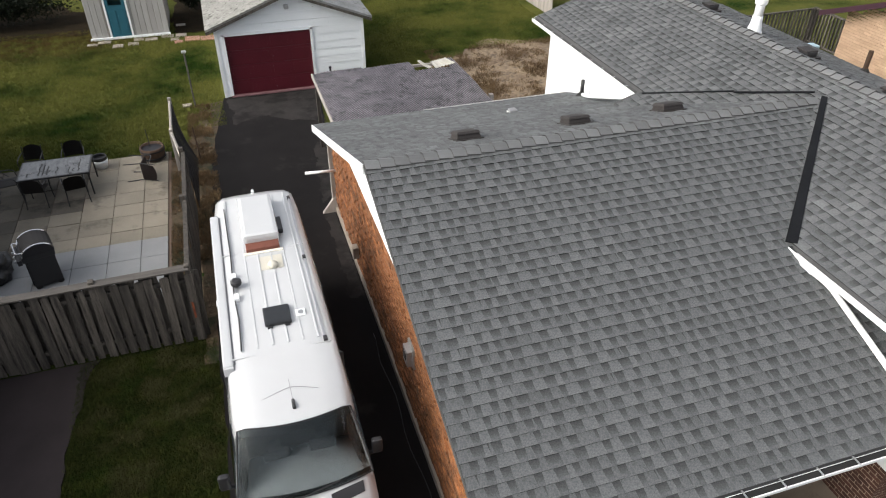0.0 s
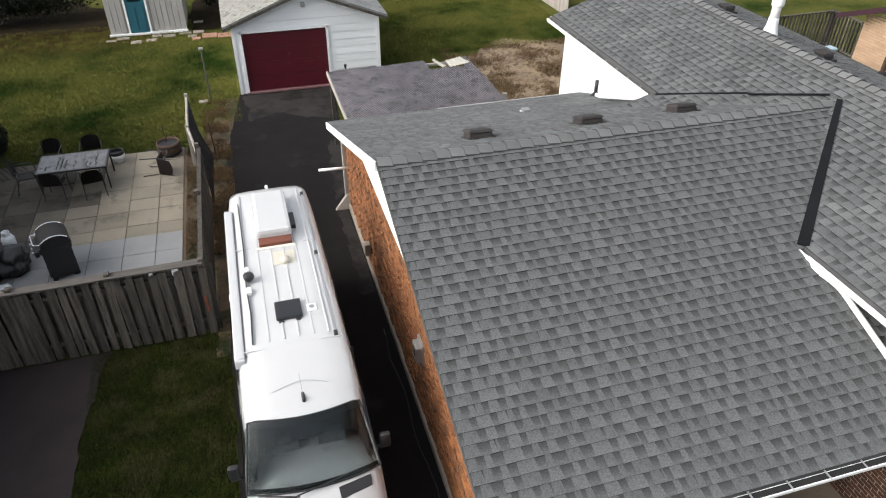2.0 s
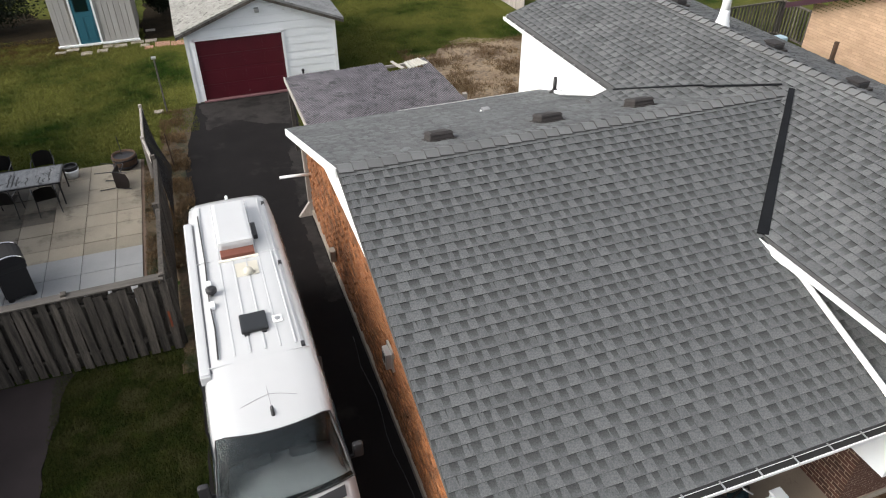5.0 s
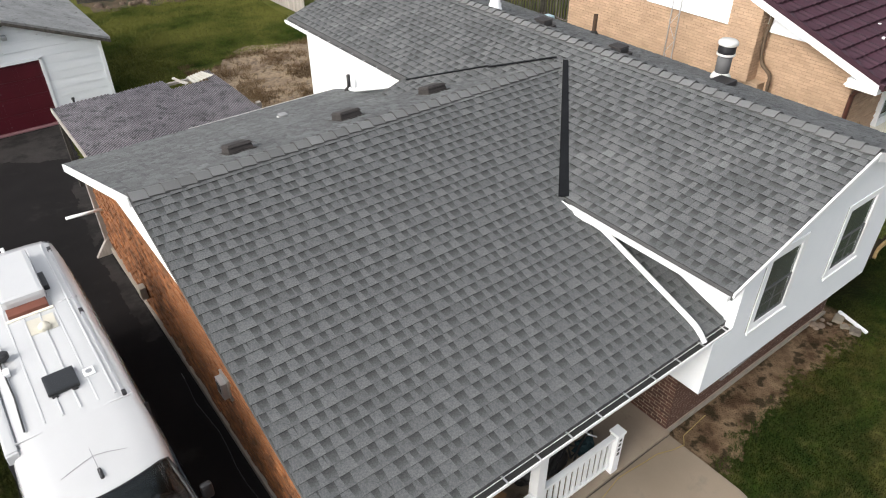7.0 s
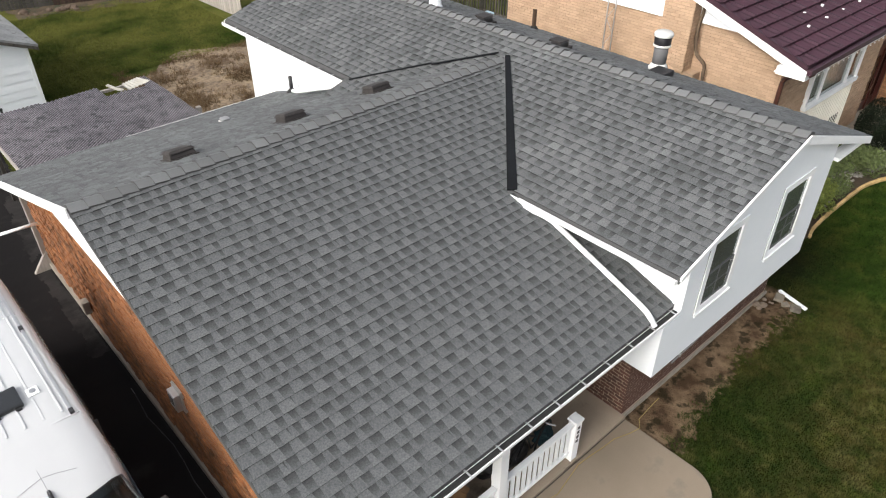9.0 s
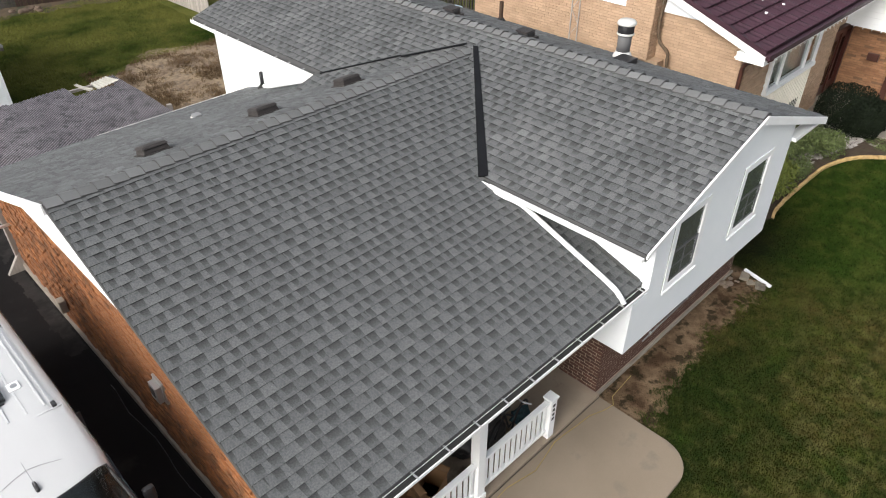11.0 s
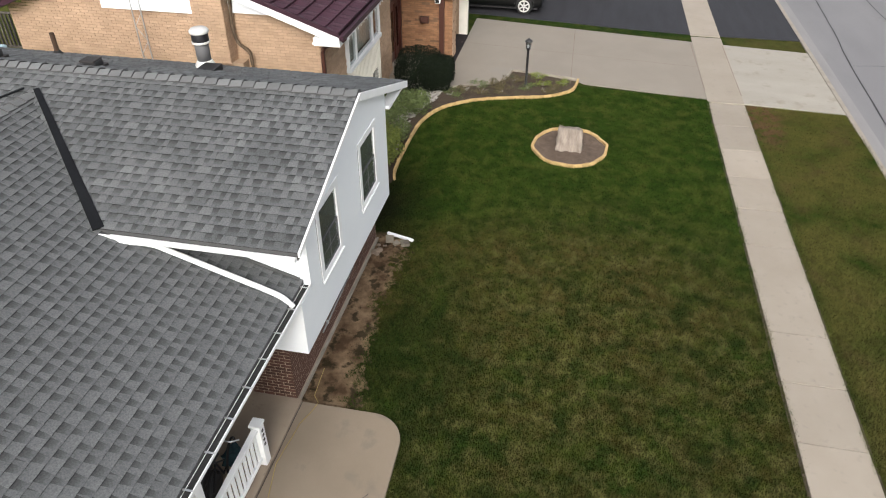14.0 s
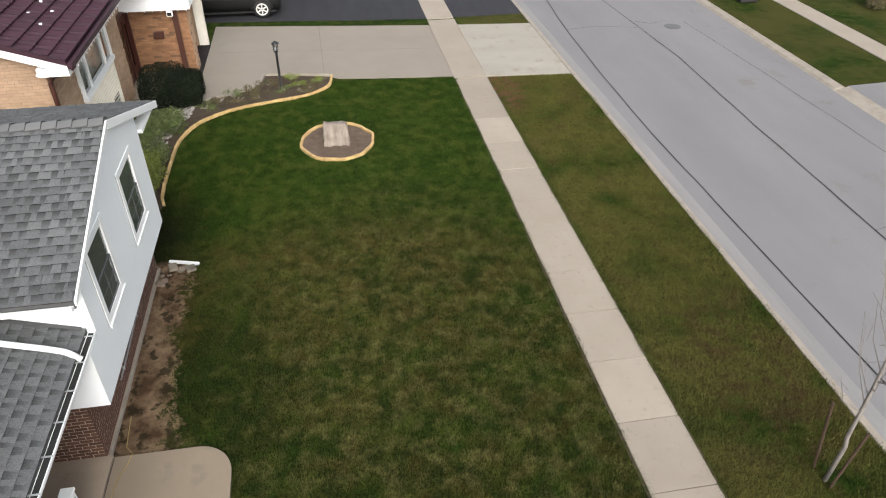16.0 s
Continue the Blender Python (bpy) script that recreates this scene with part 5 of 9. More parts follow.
part("handlebar", tube(bend([(7.0, 4.8, 0.98), (6.9, 4.9, 1.02), (6.9, 5.2, 1.02), (7.0, 5.3, 0.98)]), 0.014, 6), M_GALV, t)
bm = bmesh.new()
bmesh.ops.create_icosphere(bm, subdivisions=3, radius=0.14)
for v in bm.verts:
    d = 1 + 0.6 * noise.noise(v.co * 16)
    v.co = Vector((v.co.x * d * 1.3 + 7.0, v.co.y * d + 5.0, v.co.z * d * 0.5 + 0.55))
part("cloth", bm, M_CLOTH, t, "crumpled dull teal cloth")
t = thing("bin_bag", (6.35, 5.45, 0.1), "black plastic sacks heaped on the porch floor", "sack")
bm = bmesh.new()
bmesh.ops.create_icosphere(bm, subdivisions=4, radius=0.45)
for v in bm.verts:
    d = 1 + 0.4 * noise.noise(v.co * 3.5) + 0.15 * noise.noise(v.co * 12)
    v.co = Vector((v.co.x * d * 1.35 + 6.35, v.co.y * d * 0.75 + 5.4, max(0.1, v.co.z * d * 0.8 + 0.38)))
part("sack", bm, M_BLACK, t, smooth=True)
t = thing("broom_handle", (5.9, 5.1, 0.1), "pale broom handle leaning among the porch clutter", "handle")
part("rod", tube([(5.75, 4.95, 0.1), (6.3, 5.6, 1.15)], 0.013, 6), M_CREAM, t)
for at, size, ang in (((4.95, 5.15, 0.1), (0.5, 0.4, 0.45), 20), ((4.4, 5.2, 0.1), (0.45, 0.4, 0.6), -10)):
    t = thing("cardboard_box", at, "open brown cardboard box stored on the porch", "box", "porch boxes")
    M_CARD = bpy.data.materials.get("cardboard") or plain("cardboard", (0.2992, 0.176, 0.088), rough=0.9)
    bm = boxes(((-size[0] / 2, -size[1] / 2, 0), (size[0] / 2, size[1] / 2, size[2])))
    bmesh.ops.delete(bm, geom=[f for f in bm.faces if f.normal.z > 0.9], context="FACES")
    bmesh.ops.transform(bm, matrix=pose(*at, 0, 0, ang), verts=bm.verts[:])
    part("carton", bm, M_CARD, t)
    bm = boxes(((-size[0] / 2 - 0.12, -size[1] / 2, size[2]), (-size[0] / 2, size[1] / 2, size[2] + 0.012)), ((size[0] / 2, -size[1] / 2, size[2]), (size[0] / 2 + 0.12, size[1] / 2, size[2] + 0.012)))
    bmesh.ops.transform(bm, matrix=pose(*at, 0, 0, ang), verts=bm.verts[:])
    part("flap", bm, M_CARD, t)
# thin dark brown rectangle over the porch floor
t = thing("door_mat", (8.2, 6.2, 0.1), "dark brown flat sheet by the brick wall", "mat")
part("mat", boxes(((7.6, 5.75, 0.1), (8.6, 6.5, 0.12)), bevel=0.006), M_BROWN, t)
t = thing("extension_cord", (8.2, 4.45, 0.05), "thin yellow cord trailing over the front walk", "cord")
cord = [(9.6, 4.38), (9.3, 4.36), (8.9, 4.33), (8.74, 4.2), (8.5, 4.25), (8.2, 4.36), (7.9, 4.38), (7.58, 4.42), (7.3, 4.44), (7.1, 4.4), (6.6, 4.3), (6.0, 4.42), (5.4, 4.38)]
part("strand", tube([(x, y, 0.065 if x < 8.72 else 0.06) for x, y in cord], 0.007, 5), M_YELLOW, t)
t = thing("garden_edging_stone", (14.2, 3.95, 0), "short white edging board lying at the soil's end", "edging")
part("board", plank((14.39, 4.39, 0.0), (14.19, 3.69, 0.0), 0.065, 0.05, 0.01), M_OLDWHITE, t)
for x, y, w, d, a in ((14.16, 4.27, 0.3, 0.2, 14), (14.05, 3.86, 0.26, 0.22, 20), (14.02, 4.07, 0.18, 0.14, -30)):
    t = thing("flat_stone", (x, y, 0.0), "flat grey stone lying beside the white edging board", "stone", "flat stones")
    bm = boxes(((-w / 2, -d / 2, 0.0), (w / 2, d / 2, 0.06)), bevel=0.02)
    for v in bm.verts:
        v.co += Vector((noise.noise(v.co * 9), noise.noise(v.co * 9 + Vector((4, 0, 0))), 0)) * 0.05
    bmesh.ops.transform(bm, matrix=pose(x, y, 0, 0, 0, a), verts=bm.verts[:])
    part("slab", bm, M_PATIO_M, t)
t = thing("drain_pipe", (11.2, 4.57, 0.45), "thin grey drain pipe fixed low along the brick wall", "drain pipe")
part("pipe", tube([(12.27, 4.585, 0.55), (10.22, 4.585, 0.41)], 0.018, 8), M_SEAT, t, smooth=True)
for x in (10.5, 11.9):
    part("clip", boxes(((x - 0.02, 4.57, 0.38 + (x - 10.22) * 0.068), (x + 0.02, 4.612, 0.46 + (x - 10.22) * 0.068))), M_GALV, t)
for k in range(9):
    r = random.uniform(0.03, 0.085)
    x, y = random.uniform(13.45, 13.95), random.uniform(4.15, 4.52)
    t = thing("rock", (x, y, 0), "small grey field stone on the bare soil", "stone", "loose stones")
    bm = bmesh.new()
    bmesh.ops.create_icosphere(bm, subdivisions=2, radius=r)
    for v in bm.verts:
        v.co *= 1 + 0.25 * noise.noise(v.co * 9 + Vector((k, 0, 0)))
        v.co.z = v.co.z * 0.6 + r * 0.4
        v.co += Vector((x, y, 0))
    part("stone", bm, M_SOILY, t, smooth=True)

# ---- camper van ----
def loft(sections, closed=True, caps=True):
    bm = bmesh.new()
    rings = [[bm.verts.new(p) for p in s] for s in sections]
    n = len(sections[0])
    for a, b in zip(rings, rings[1:]):
        for i in range(n if closed else n - 1):
            bm.faces.new((a[i], a[(i + 1) % n], b[(i + 1) % n], b[i]))
    if caps:
        bm.faces.new(rings[0][::-1])
        bm.faces.new(rings[-1])
    bmesh.ops.recalc_face_normals(bm, faces=bm.faces)
    return bm


def van_section(y, zt, wr, wb, zb=0.42, crown=0.03, x0=0.49):
    """Half outline mirrored: crown, roof shoulder, side, sill."""
    h = [(0.0, zt + crown), (wr * 0.5, zt + crown * 0.8), (wr * 0.85, zt + 0.005), (wr, zt - 0.05), (wr + (wb - wr) * 0.28, zt - (zt - 1.0) * 0.16), (wr + (wb - wr) * 0.75, 1.0 + (zt - 1.0) * 0.45), (wb, 1.0), (wb, 0.7), (wb - 0.03, zb), (wb * 0.5, zb)]
    pts = [(x0 + x, y, z) for x, z in h] + [(x0 - x, y, z) for x, z in h[::-1] if x > 0]
    return pts


van = thing("camper_van", (0.49, 9.5, 0.012), "long white high-roof camper van parked on the asphalt driveway", "van")
front = [(x, 7.33 - (0.16 * max(0.0, 1 - ((x - 0.49) / 0.8) ** 2) if z > 1.6 else 0.0), z) for x, y, z in van_section(7.33, 2.43, 0.79, 0.97)]
secs = [front] + [van_section(y, zt, wr, wb) for y, zt, wr, wb in ( (7.6, 2.55, 0.8, 0.985), (8.0, 2.66, 0.79, 0.99), (8.34, 2.70, 0.785, 0.995), (8.36, 2.71, 0.78, 0.995), (10, 2.71, 0.775, 0.995), (12.6, 2.71, 0.76, 0.99), (13.0, 2.70, 0.745, 0.97), (13.18, 2.66, 0.72, 0.93), (13.24, 2.6, 0.68, 0.9))]
shell = loft(secs)
shell.faces.ensure_lookup_table()
bmesh.ops.delete(shell, geom=[shell.faces[len(shell.faces) - 2]], context="FACES_ONLY")
body = part("body", shell, M_VAN, van, "glossy white panel body", smooth=True)
# cab below the windscreen: cowl, bonnet, nose
cab = []
for y, zt, w in ((7.36, 1.62, 0.97), (6.75, 1.60, 0.96), (6.55, 1.53, 0.955), (6.2, 1.36, 0.94), (5.95, 1.18, 0.9), (5.82, 0.95, 0.84), (5.78, 0.6, 0.82)):
    h = [(0, zt + 0.03), (w * 0.5, zt + 0.02), (w * 0.86, zt - 0.03), (w, zt - 0.16), (w + 0.02, min(1.0, zt - 0.2)), (w + 0.01, 0.6), (w - 0.05, 0.4), (w * 0.5, 0.4)]
    cab.append([(0.49 + x, y, z) for x, z in h] + [(0.49 - x, y, z) for x, z in h[::-1] if x > 0])
part("bonnet", loft(cab), M_VAN, van, smooth=True)


def screen_point(s, t, push=0.0):
    """A point of the windscreen: s across from -1 to 1, t from its foot to its head."""
    w = 0.95 + (0.792 - 0.95) * t
    bow = (0.17 + (0.16 - 0.17) * t) * (1 - s * s)
    foot = 1.565 + 0.035 * (1 - s * s)
    head = float(np.interp(abs(s), [0, 0.5, 0.85, 1.0], [2.457, 2.451, 2.432, 2.372]))
    return Vector((0.49 + w * s, 6.75 + (7.326 - 6.75) * t - bow - push, foot + (head - foot) * t + 0.03 * math.sin(math.pi * t) + push * 0.6))


def screen_sheet(s0, s1, t0, t1, push, n=14, rows=8):
    bm = bmesh.new()
    grid = [[bm.verts.new(screen_point(s0 + (s1 - s0) * i / n, t0 + (t1 - t0) * r / rows, push)) for i in range(n + 1)] for r in range(rows + 1)]
    for a, b in zip(grid, grid[1:]):
        for i in range(n):
            bm.faces.new((a[i], a[i + 1], b[i + 1], b[i]))
    bmesh.ops.solidify(bm, geom=bm.faces[:], thickness=0.006)
    for e in bm.edges:
        e.smooth = e.calc_face_angle(0.0) < 0.6
    return bm


scr = part("windscreen", screen_sheet(-1, 1, 0, 1, 0.0), M_SCREEN, van, "dark windscreen glass", smooth=True)
scr.visible_shadow = False
rim = [screen_point(s, t, 0.002) for s, t in [(-1, i / 6) for i in range(7)] + [(-1 + i / 7, 1) for i in range(1, 15)] + [(1, 1 - i / 6) for i in range(1, 7)] + [(1 - i / 7, 0) for i in range(1, 15)]]
part("windscreen_seal", tube(rim + rim[:1], 0.011, 6), M_BLACK, van)
part("tint_band", screen_sheet(-0.985, 0.985, 0.88, 0.995, -0.014), M_BLACK, van, "black band along the top of the windscreen", smooth=True)
part("tint_band", screen_sheet(-0.985, 0.985, 0.005, 0.07, -0.014), M_BLACK, van, "black band along the foot of the windscreen", smooth=True)
for s in (-1, 1):
    strip = bmesh.new()
    rows = [(strip.verts.new(screen_point(s, i / 8, 0.0) + Vector((0, 0.004, 0))), strip.verts.new((0.49 + s * (0.975 - 0.185 * (i / 8) ** 1.3), 7.0 + 0.36 * i / 8, 1.5 + 0.88 * i / 8))) for i in range(9)]
    for (a, b), (c, d) in zip(rows, rows[1:]):
        strip.faces.new((a, b, d, c))
    bmesh.ops.recalc_face_normals(strip, faces=strip.faces)
    bmesh.ops.solidify(strip, geom=strip.faces[:], thickness=0.02)
    part("pillar", strip, M_VAN, van, smooth=True)
    pn = part("side_window", prism([(0.49 + s * 0.95, 6.8, 1.5), (0.49 + s * 0.97, 7.9, 1.5), (0.49 + s * 0.89, 7.75, 2.1), (0.49 + s * 0.87, 7.2, 2.1)], (s * 0.02, 0, 0)), M_GLASS_D, van)
    # added sheet blocks the view through the side window, keeping the cab dark
    part("door_lining", prism([(0.49 + s * 0.9, 6.86, 1.3), (0.49 + s * 0.92, 7.34, 1.3), (0.49 + s * 0.76, 7.34, 2.36), (0.49 + s * 0.86, 7.0, 1.9)], (-s * 0.02, 0, 0)), M_DARKROOM, van, "dark sheet inside the side window")
    part("door_panel", prism([(0.49 + s * 0.97, 6.75, 0.5), (0.49 + s * 0.985, 7.36, 0.5), (0.49 + s * 0.96, 7.36, 1.52), (0.49 + s * 0.94, 6.75, 1.52)], (-s * 0.03, 0, 0)), M_VAN, van)
    mir = part("mirror", boxes(((0.49 + s * 1.08 - 0.08, 6.97, 1.62), (0.49 + s * 1.08 + 0.08, 7.07, 1.9)), bevel=0.045), M_BLACK, van, "black wing mirror")
    part("mirror_arm", tube([(0.49 + s * 0.9, 7.05, 1.58), (0.49 + s * 1.06, 7.02, 1.64)], 0.03, 8), M_BLACK, mir)
    for wy in (6.75, 11.6):
        w = part("wheel", tube([(0.49 + s * 0.78, wy, 0.362), (0.49 + s * 0.92, wy, 0.362)], 0.07, 12), M_DARKMETAL, van)
        bm = lathe([(0.2, -0.11), (0.33, -0.11), (0.35, -0.07), (0.35, 0.07), (0.33, 0.11), (0.2, 0.11)], (0, 0, 0), 24)
        bmesh.ops.transform(bm, matrix=pose(0.49 + s * 0.87, wy, 0.362, 0, 90, 0), verts=bm.verts[:])
        part("tyre", bm, M_RUBBER, w, smooth=True)
        bm = lathe([(0.0001, 0.04), (0.19, 0.07), (0.21, 0.1), (0.21, 0.0)], (0, 0, 0), 18)
        bmesh.ops.transform(bm, matrix=pose(0.49 + s * 0.9, wy, 0.362, 0, s * 90, 0), verts=bm.verts[:])
        part("rim", bm, M_GALV, w, smooth=True)
    part("bonnet_grille", prism([(0.49 + s * 0.3, 6.53, 1.552), (0.49 + s * 0.78, 6.64, 1.54), (0.49 + s * 0.77, 6.5, 1.49), (0.49 + s * 0.31, 6.38, 1.478)], (0, 0, 0.02)), M_BLACK, van, "black slotted air intake")
    hl = part("headlight", boxes(((0.49 + s * 0.68 - 0.13, 5.84, 0.85), (0.49 + s * 0.68 + 0.13, 6.05, 1.08)), bevel=0.04), M_GLASS, van, "clear headlight")
for a, b in (((0.2, 6.5), (0.95, 6.63)), ((0.25, 6.48), (-0.3, 6.6))):
    part("wiper", tube([(a[0], a[1], 1.63), (b[0], b[1] + 0.02, 1.66)], 0.012, 5), M_BLACK, van)
part("cabin", boxes(((-0.38, 6.95, 1.1), (1.36, 7.0, 1.5)), ((-0.4, 8.3, 0.9), (1.38, 8.32, 2.5)), ((-0.4, 6.95, 0.9), (1.38, 8.3, 0.92))), M_BLACK, van, "dark cabin lining")
# added dark sheet hides the shell and stands in for the unlit interior
part("cabin", prism([(-0.4, 7.36, 0.9), (1.38, 7.36, 0.9), (1.38, 7.36, 1.6), (1.26, 7.36, 2.36), (1.14, 7.36, 2.43), (-0.16, 7.36, 2.43), (-0.28, 7.36, 2.36), (-0.4, 7.36, 1.6)], (0, 0.02, 0)), M_DARKROOM, van, "dark sheet closing the cab behind the seats")
part("dashboard", boxes(((-0.36, 6.8, 1.3), (1.34, 6.98, 1.5)), bevel=0.05), M_DARKROOM, van)
for sx in (0.12, 0.86):
    seat = part("seat", boxes(((sx - 0.22, 7.2, 1.0), (sx + 0.22, 7.32, 1.8)), ((sx - 0.22, 7.0, 0.95), (sx + 0.22, 7.25, 1.1)), bevel=0.05), M_WINGREY, van, "dark grey cab seat")
    part("headrest", boxes(((sx - 0.11, 7.22, 1.84), (sx + 0.11, 7.32, 2.02)), bevel=0.04), M_DARKROOM, seat)
# ribbed roof panel and fittings
for i in range(6):
    x = -0.07 + i * 0.225
    if abs(x - 0.49) < 0.9:
        part("roof_rib", boxes(((x - 0.014, 8.5, 2.715), (x + 0.014, 12.95, 2.752 if 0.2 < x < 0.8 else 2.742)), bevel=0.005), M_VAN, van)
part("roof_seam", boxes(((-0.25, 8.36, 2.71), (1.23, 8.385, 2.734)), ((-0.22, 11.05, 2.71), (1.2, 11.065, 2.734))), M_VAN, van)
rail = part("roof_rail", boxes(((1.13, 8.42, 2.71), (1.17, 12.8, 2.755)), bevel=0.006), M_GALV, van, "aluminium roof rail")
for y in (8.42, 10.6, 12.7):
    part("rail_foot", boxes(((1.12, y - 0.05, 2.7), (1.18, y + 0.05, 2.77)), bevel=0.01), M_BLACK, rail)
awn = part("awning", boxes(((-0.38, 8.25, 2.58), (-0.22, 12.45, 2.735)), bevel=0.035), M_VAN, van, "rolled white side awning in its case")
part("awning_end", boxes(((-0.375, 8.2, 2.575), (-0.22, 8.25, 2.73)), bevel=0.02), M_VAN, awn)
part("awning_bracket", boxes(((-0.215, 8.3, 2.64), (-0.19, 12.4, 2.7))), M_SEAT, awn)
ac = part("air_conditioner", boxes(((0.17, 11.2, 2.74), (0.81, 12.65, 2.97)), bevel=0.07), M_VAN, van, "white rooftop air conditioner", smooth=False)
part("ac_base", boxes(((0.2, 11.0, 2.73), (0.78, 11.25, 2.82)), bevel=0.01), M_INTAKE, ac, "rust-brown exposed front intake")
part("ac_side_vent", boxes(((0.815, 11.45, 2.76), (0.9, 11.9, 2.85)), bevel=0.01), M_BLACK, ac)
part("ac_frame", boxes(((0.15, 10.94, 2.735), (0.83, 10.995, 2.76))), M_CREAM, ac)
part("vent_dome", lathe([(0.09, 0), (0.09, 0.06), (0.06, 0.1), (0.0001, 0.11)], (0.6, 10.5, 2.735), 16), M_SEALANT, van, "round yellowed roof vent", smooth=True)
part("sealant_patch", boxes(((0.38, 10.42, 2.742), (0.78, 10.82, 2.748))), M_SEALANT, van, "yellowed sealant patch")
hatch = part("roof_hatch", boxes(((0.3, 8.92, 2.735), (0.72, 9.36, 2.80)), bevel=0.03), M_ACRYLIC, van, "smoked black roof hatch")
part("hatch_latch", boxes(((0.34, 8.88, 2.735), (0.42, 8.92, 2.765)), ((0.6, 8.88, 2.735), (0.68, 8.92, 2.765))), M_BLACK, hatch)
part("filler_plate", boxes(((0.8, 9.05, 2.735), (0.95, 9.22, 2.75)), bevel=0.005), M_TRIM, van)
part("filler_ring", lathe([(0.045, 0), (0.045, 0.012), (0.03, 0.012)], (0.875, 9.135, 2.75), 14), M_GALV, van)
part("antenna", boxes(((0.484, 7.36, 2.49), (0.536, 7.53, 2.565)), bevel=0.024), M_BLACK, van, "black fin antenna", smooth=True)
part("antenna_whip", tube([(0.51, 7.44, 2.57), (0.5, 7.75, 2.72)], 0.0035, 5), M_SEAT, van)
part("roof_crease", tube([(0.09, 7.6, 2.578), (0.35, 7.67, 2.606), (0.51, 7.7, 2.618), (0.67, 7.67, 2.606), (0.89, 7.6, 2.578)], 0.0028, 5), M_SEAT, van)
spot = part("floodlight", lathe([(0.03, 0), (0.09, 0.06), (0.09, 0.12), (0.05, 0.14)], (-0.04, 10.1, 2.74), 12), M_BLACK, van, "black roof light")
part("light_bracket", boxes(((-0.1, 9.7, 2.73), (-0.02, 9.85, 2.8)), ((-0.1, 10.3, 2.73), (-0.03, 10.42, 2.8)), bevel=0.01), M_TRIM, spot)
part("roof_cable", tube([(-0.09, 8.5, 2.75), (-0.07, 9.2, 2.76), (-0.1, 9.9, 2.76), (-0.08, 11, 2.76), (-0.1, 12.6, 2.76)], 0.012, 5), M_BLACK, van)
part("tail_stub", lathe([(0.03, 0), (0.03, 0.08), (0.02, 0.1)], (0.49, 13.2, 2.66), 10), M_TRIM, van)
part("side_trim", boxes(((-0.52, 7.4, 0.72), (-0.495, 13.0, 0.82)), ((1.475, 7.4, 0.72), (1.5, 13.0, 0.82))), M_BLACK, van)
part("side_port", boxes(((-0.5, 11.0, 1.6), (-0.42, 11.15, 1.72)), bevel=0.01), M_TRIM, van)

# ---- white garage with maroon door ----
gar = thing("garage", (2.8, 27.5, 0), "white board-clad garage with a maroon door and shingle roof", "garage")
GX0, GX1, GY, GB, GE = 0.25, 5.25, 24.8, 31.0, 2.5
GA, GZ = 2.75, 3.55
for a, b in (((GX0, GY + 0.03, 0), (0.5, GY + 0.2, GE)), ((3.42, GY + 0.03, 0), (GX1, GY + 0.2, GE)), ((0.5, GY + 0.03, 2.16), (3.42, GY + 0.2, GE)),
             ((GX0, GY + 0.2, 0), (GX0 + 0.15, GB, GE)), ((GX1 - 0.15, GY + 0.2, 0), (GX1, GB, GE)), ((GX0, GB - 0.15, 0), (GX1, GB, GE))):
    part("wall", boxes((a, b)), M_OLDWHITE, gar)
part("gable", prism([(GX0, GY + 0.03, GE), (GX1, GY + 0.03, GE), (GA, GY + 0.03, GZ - 0.1)], (0, 0.15, 0)), M_OLDWHITE, gar)
bh = 0.27
for r in range(10):
    z = 0.05 + r * bh
    if z + bh > GE + 0.05:
        break
    for x0, x1 in ((GX0, 0.44), (3.48, GX1)) if z < 2.0 else ((GX0, GX1),):
        part("board", prism([(x0, GY + 0.03, z), (x0, GY - 0.005, z), (x0, GY + 0.012, z + bh - 0.006), (x0, GY + 0.03, z + bh - 0.006)], (x1 - x0, 0, 0)), M_OLDWHITE, gar)
for r in range(4):
    z = GE + r * bh
    half = (GZ - 0.1 - z - bh) / (GZ - 0.1 - GE) * (GX1 - GX0) / 2
    if half > 0.1:
        part("board", prism([(GA - half, GY + 0.03, z), (GA - half, GY - 0.005, z), (GA - half, GY + 0.012, z + bh - 0.006), (GA - half, GY + 0.03, z + bh - 0.006)], (2 * half, 0, 0)), M_OLDWHITE, gar)
part("corner_trim", boxes(((GX0 - 0.05, GY - 0.02, 0), (GX0 + 0.05, GY + 0.05, GE)), ((GX1 - 0.05, GY - 0.02, 0), (GX1 + 0.05, GY + 0.05, GE))), M_TRIM, gar)
part("door_frame", boxes(((0.44, GY - 0.03, 0), (0.52, GY + 0.08, 2.2)), ((3.40, GY - 0.03, 0), (3.48, GY + 0.08, 2.2)), ((0.44, GY - 0.03, 2.14), (3.48, GY + 0.08, 2.22))), M_TRIM, gar)
gd = part("garage_door", boxes(*[((0.52, GY + 0.05, 0.06 + i * 0.52), (3.40, GY + 0.09, 0.06 + i * 0.52 + 0.51)) for i in range(4)]), M_RED, gar, "maroon sectional door")
for i in range(4):
    for j in range(4):
        x = 0.62 + j * 0.7
        z = 0.14 + i * 0.52
        part("door_panel", boxes(((x, GY + 0.044, z), (x + 0.59, GY + 0.052, z + 0.34)), bevel=0.006), M_RED, gd)
for x, z in ((1.75, 1.62), (2.05, 1.3), (2.0, 0.95), (2.02, 0.2)):
    part("door_scuff", boxes(((x, GY + 0.041, z), (x + 0.035, GY + 0.043, z + 0.012))), M_SEAT, gd)
part("threshold", boxes(((0.44, GY - 0.1, 0.0), (3.48, GY + 0.1, 0.05))), M_SILLRED, gar, "reddish painted sill")
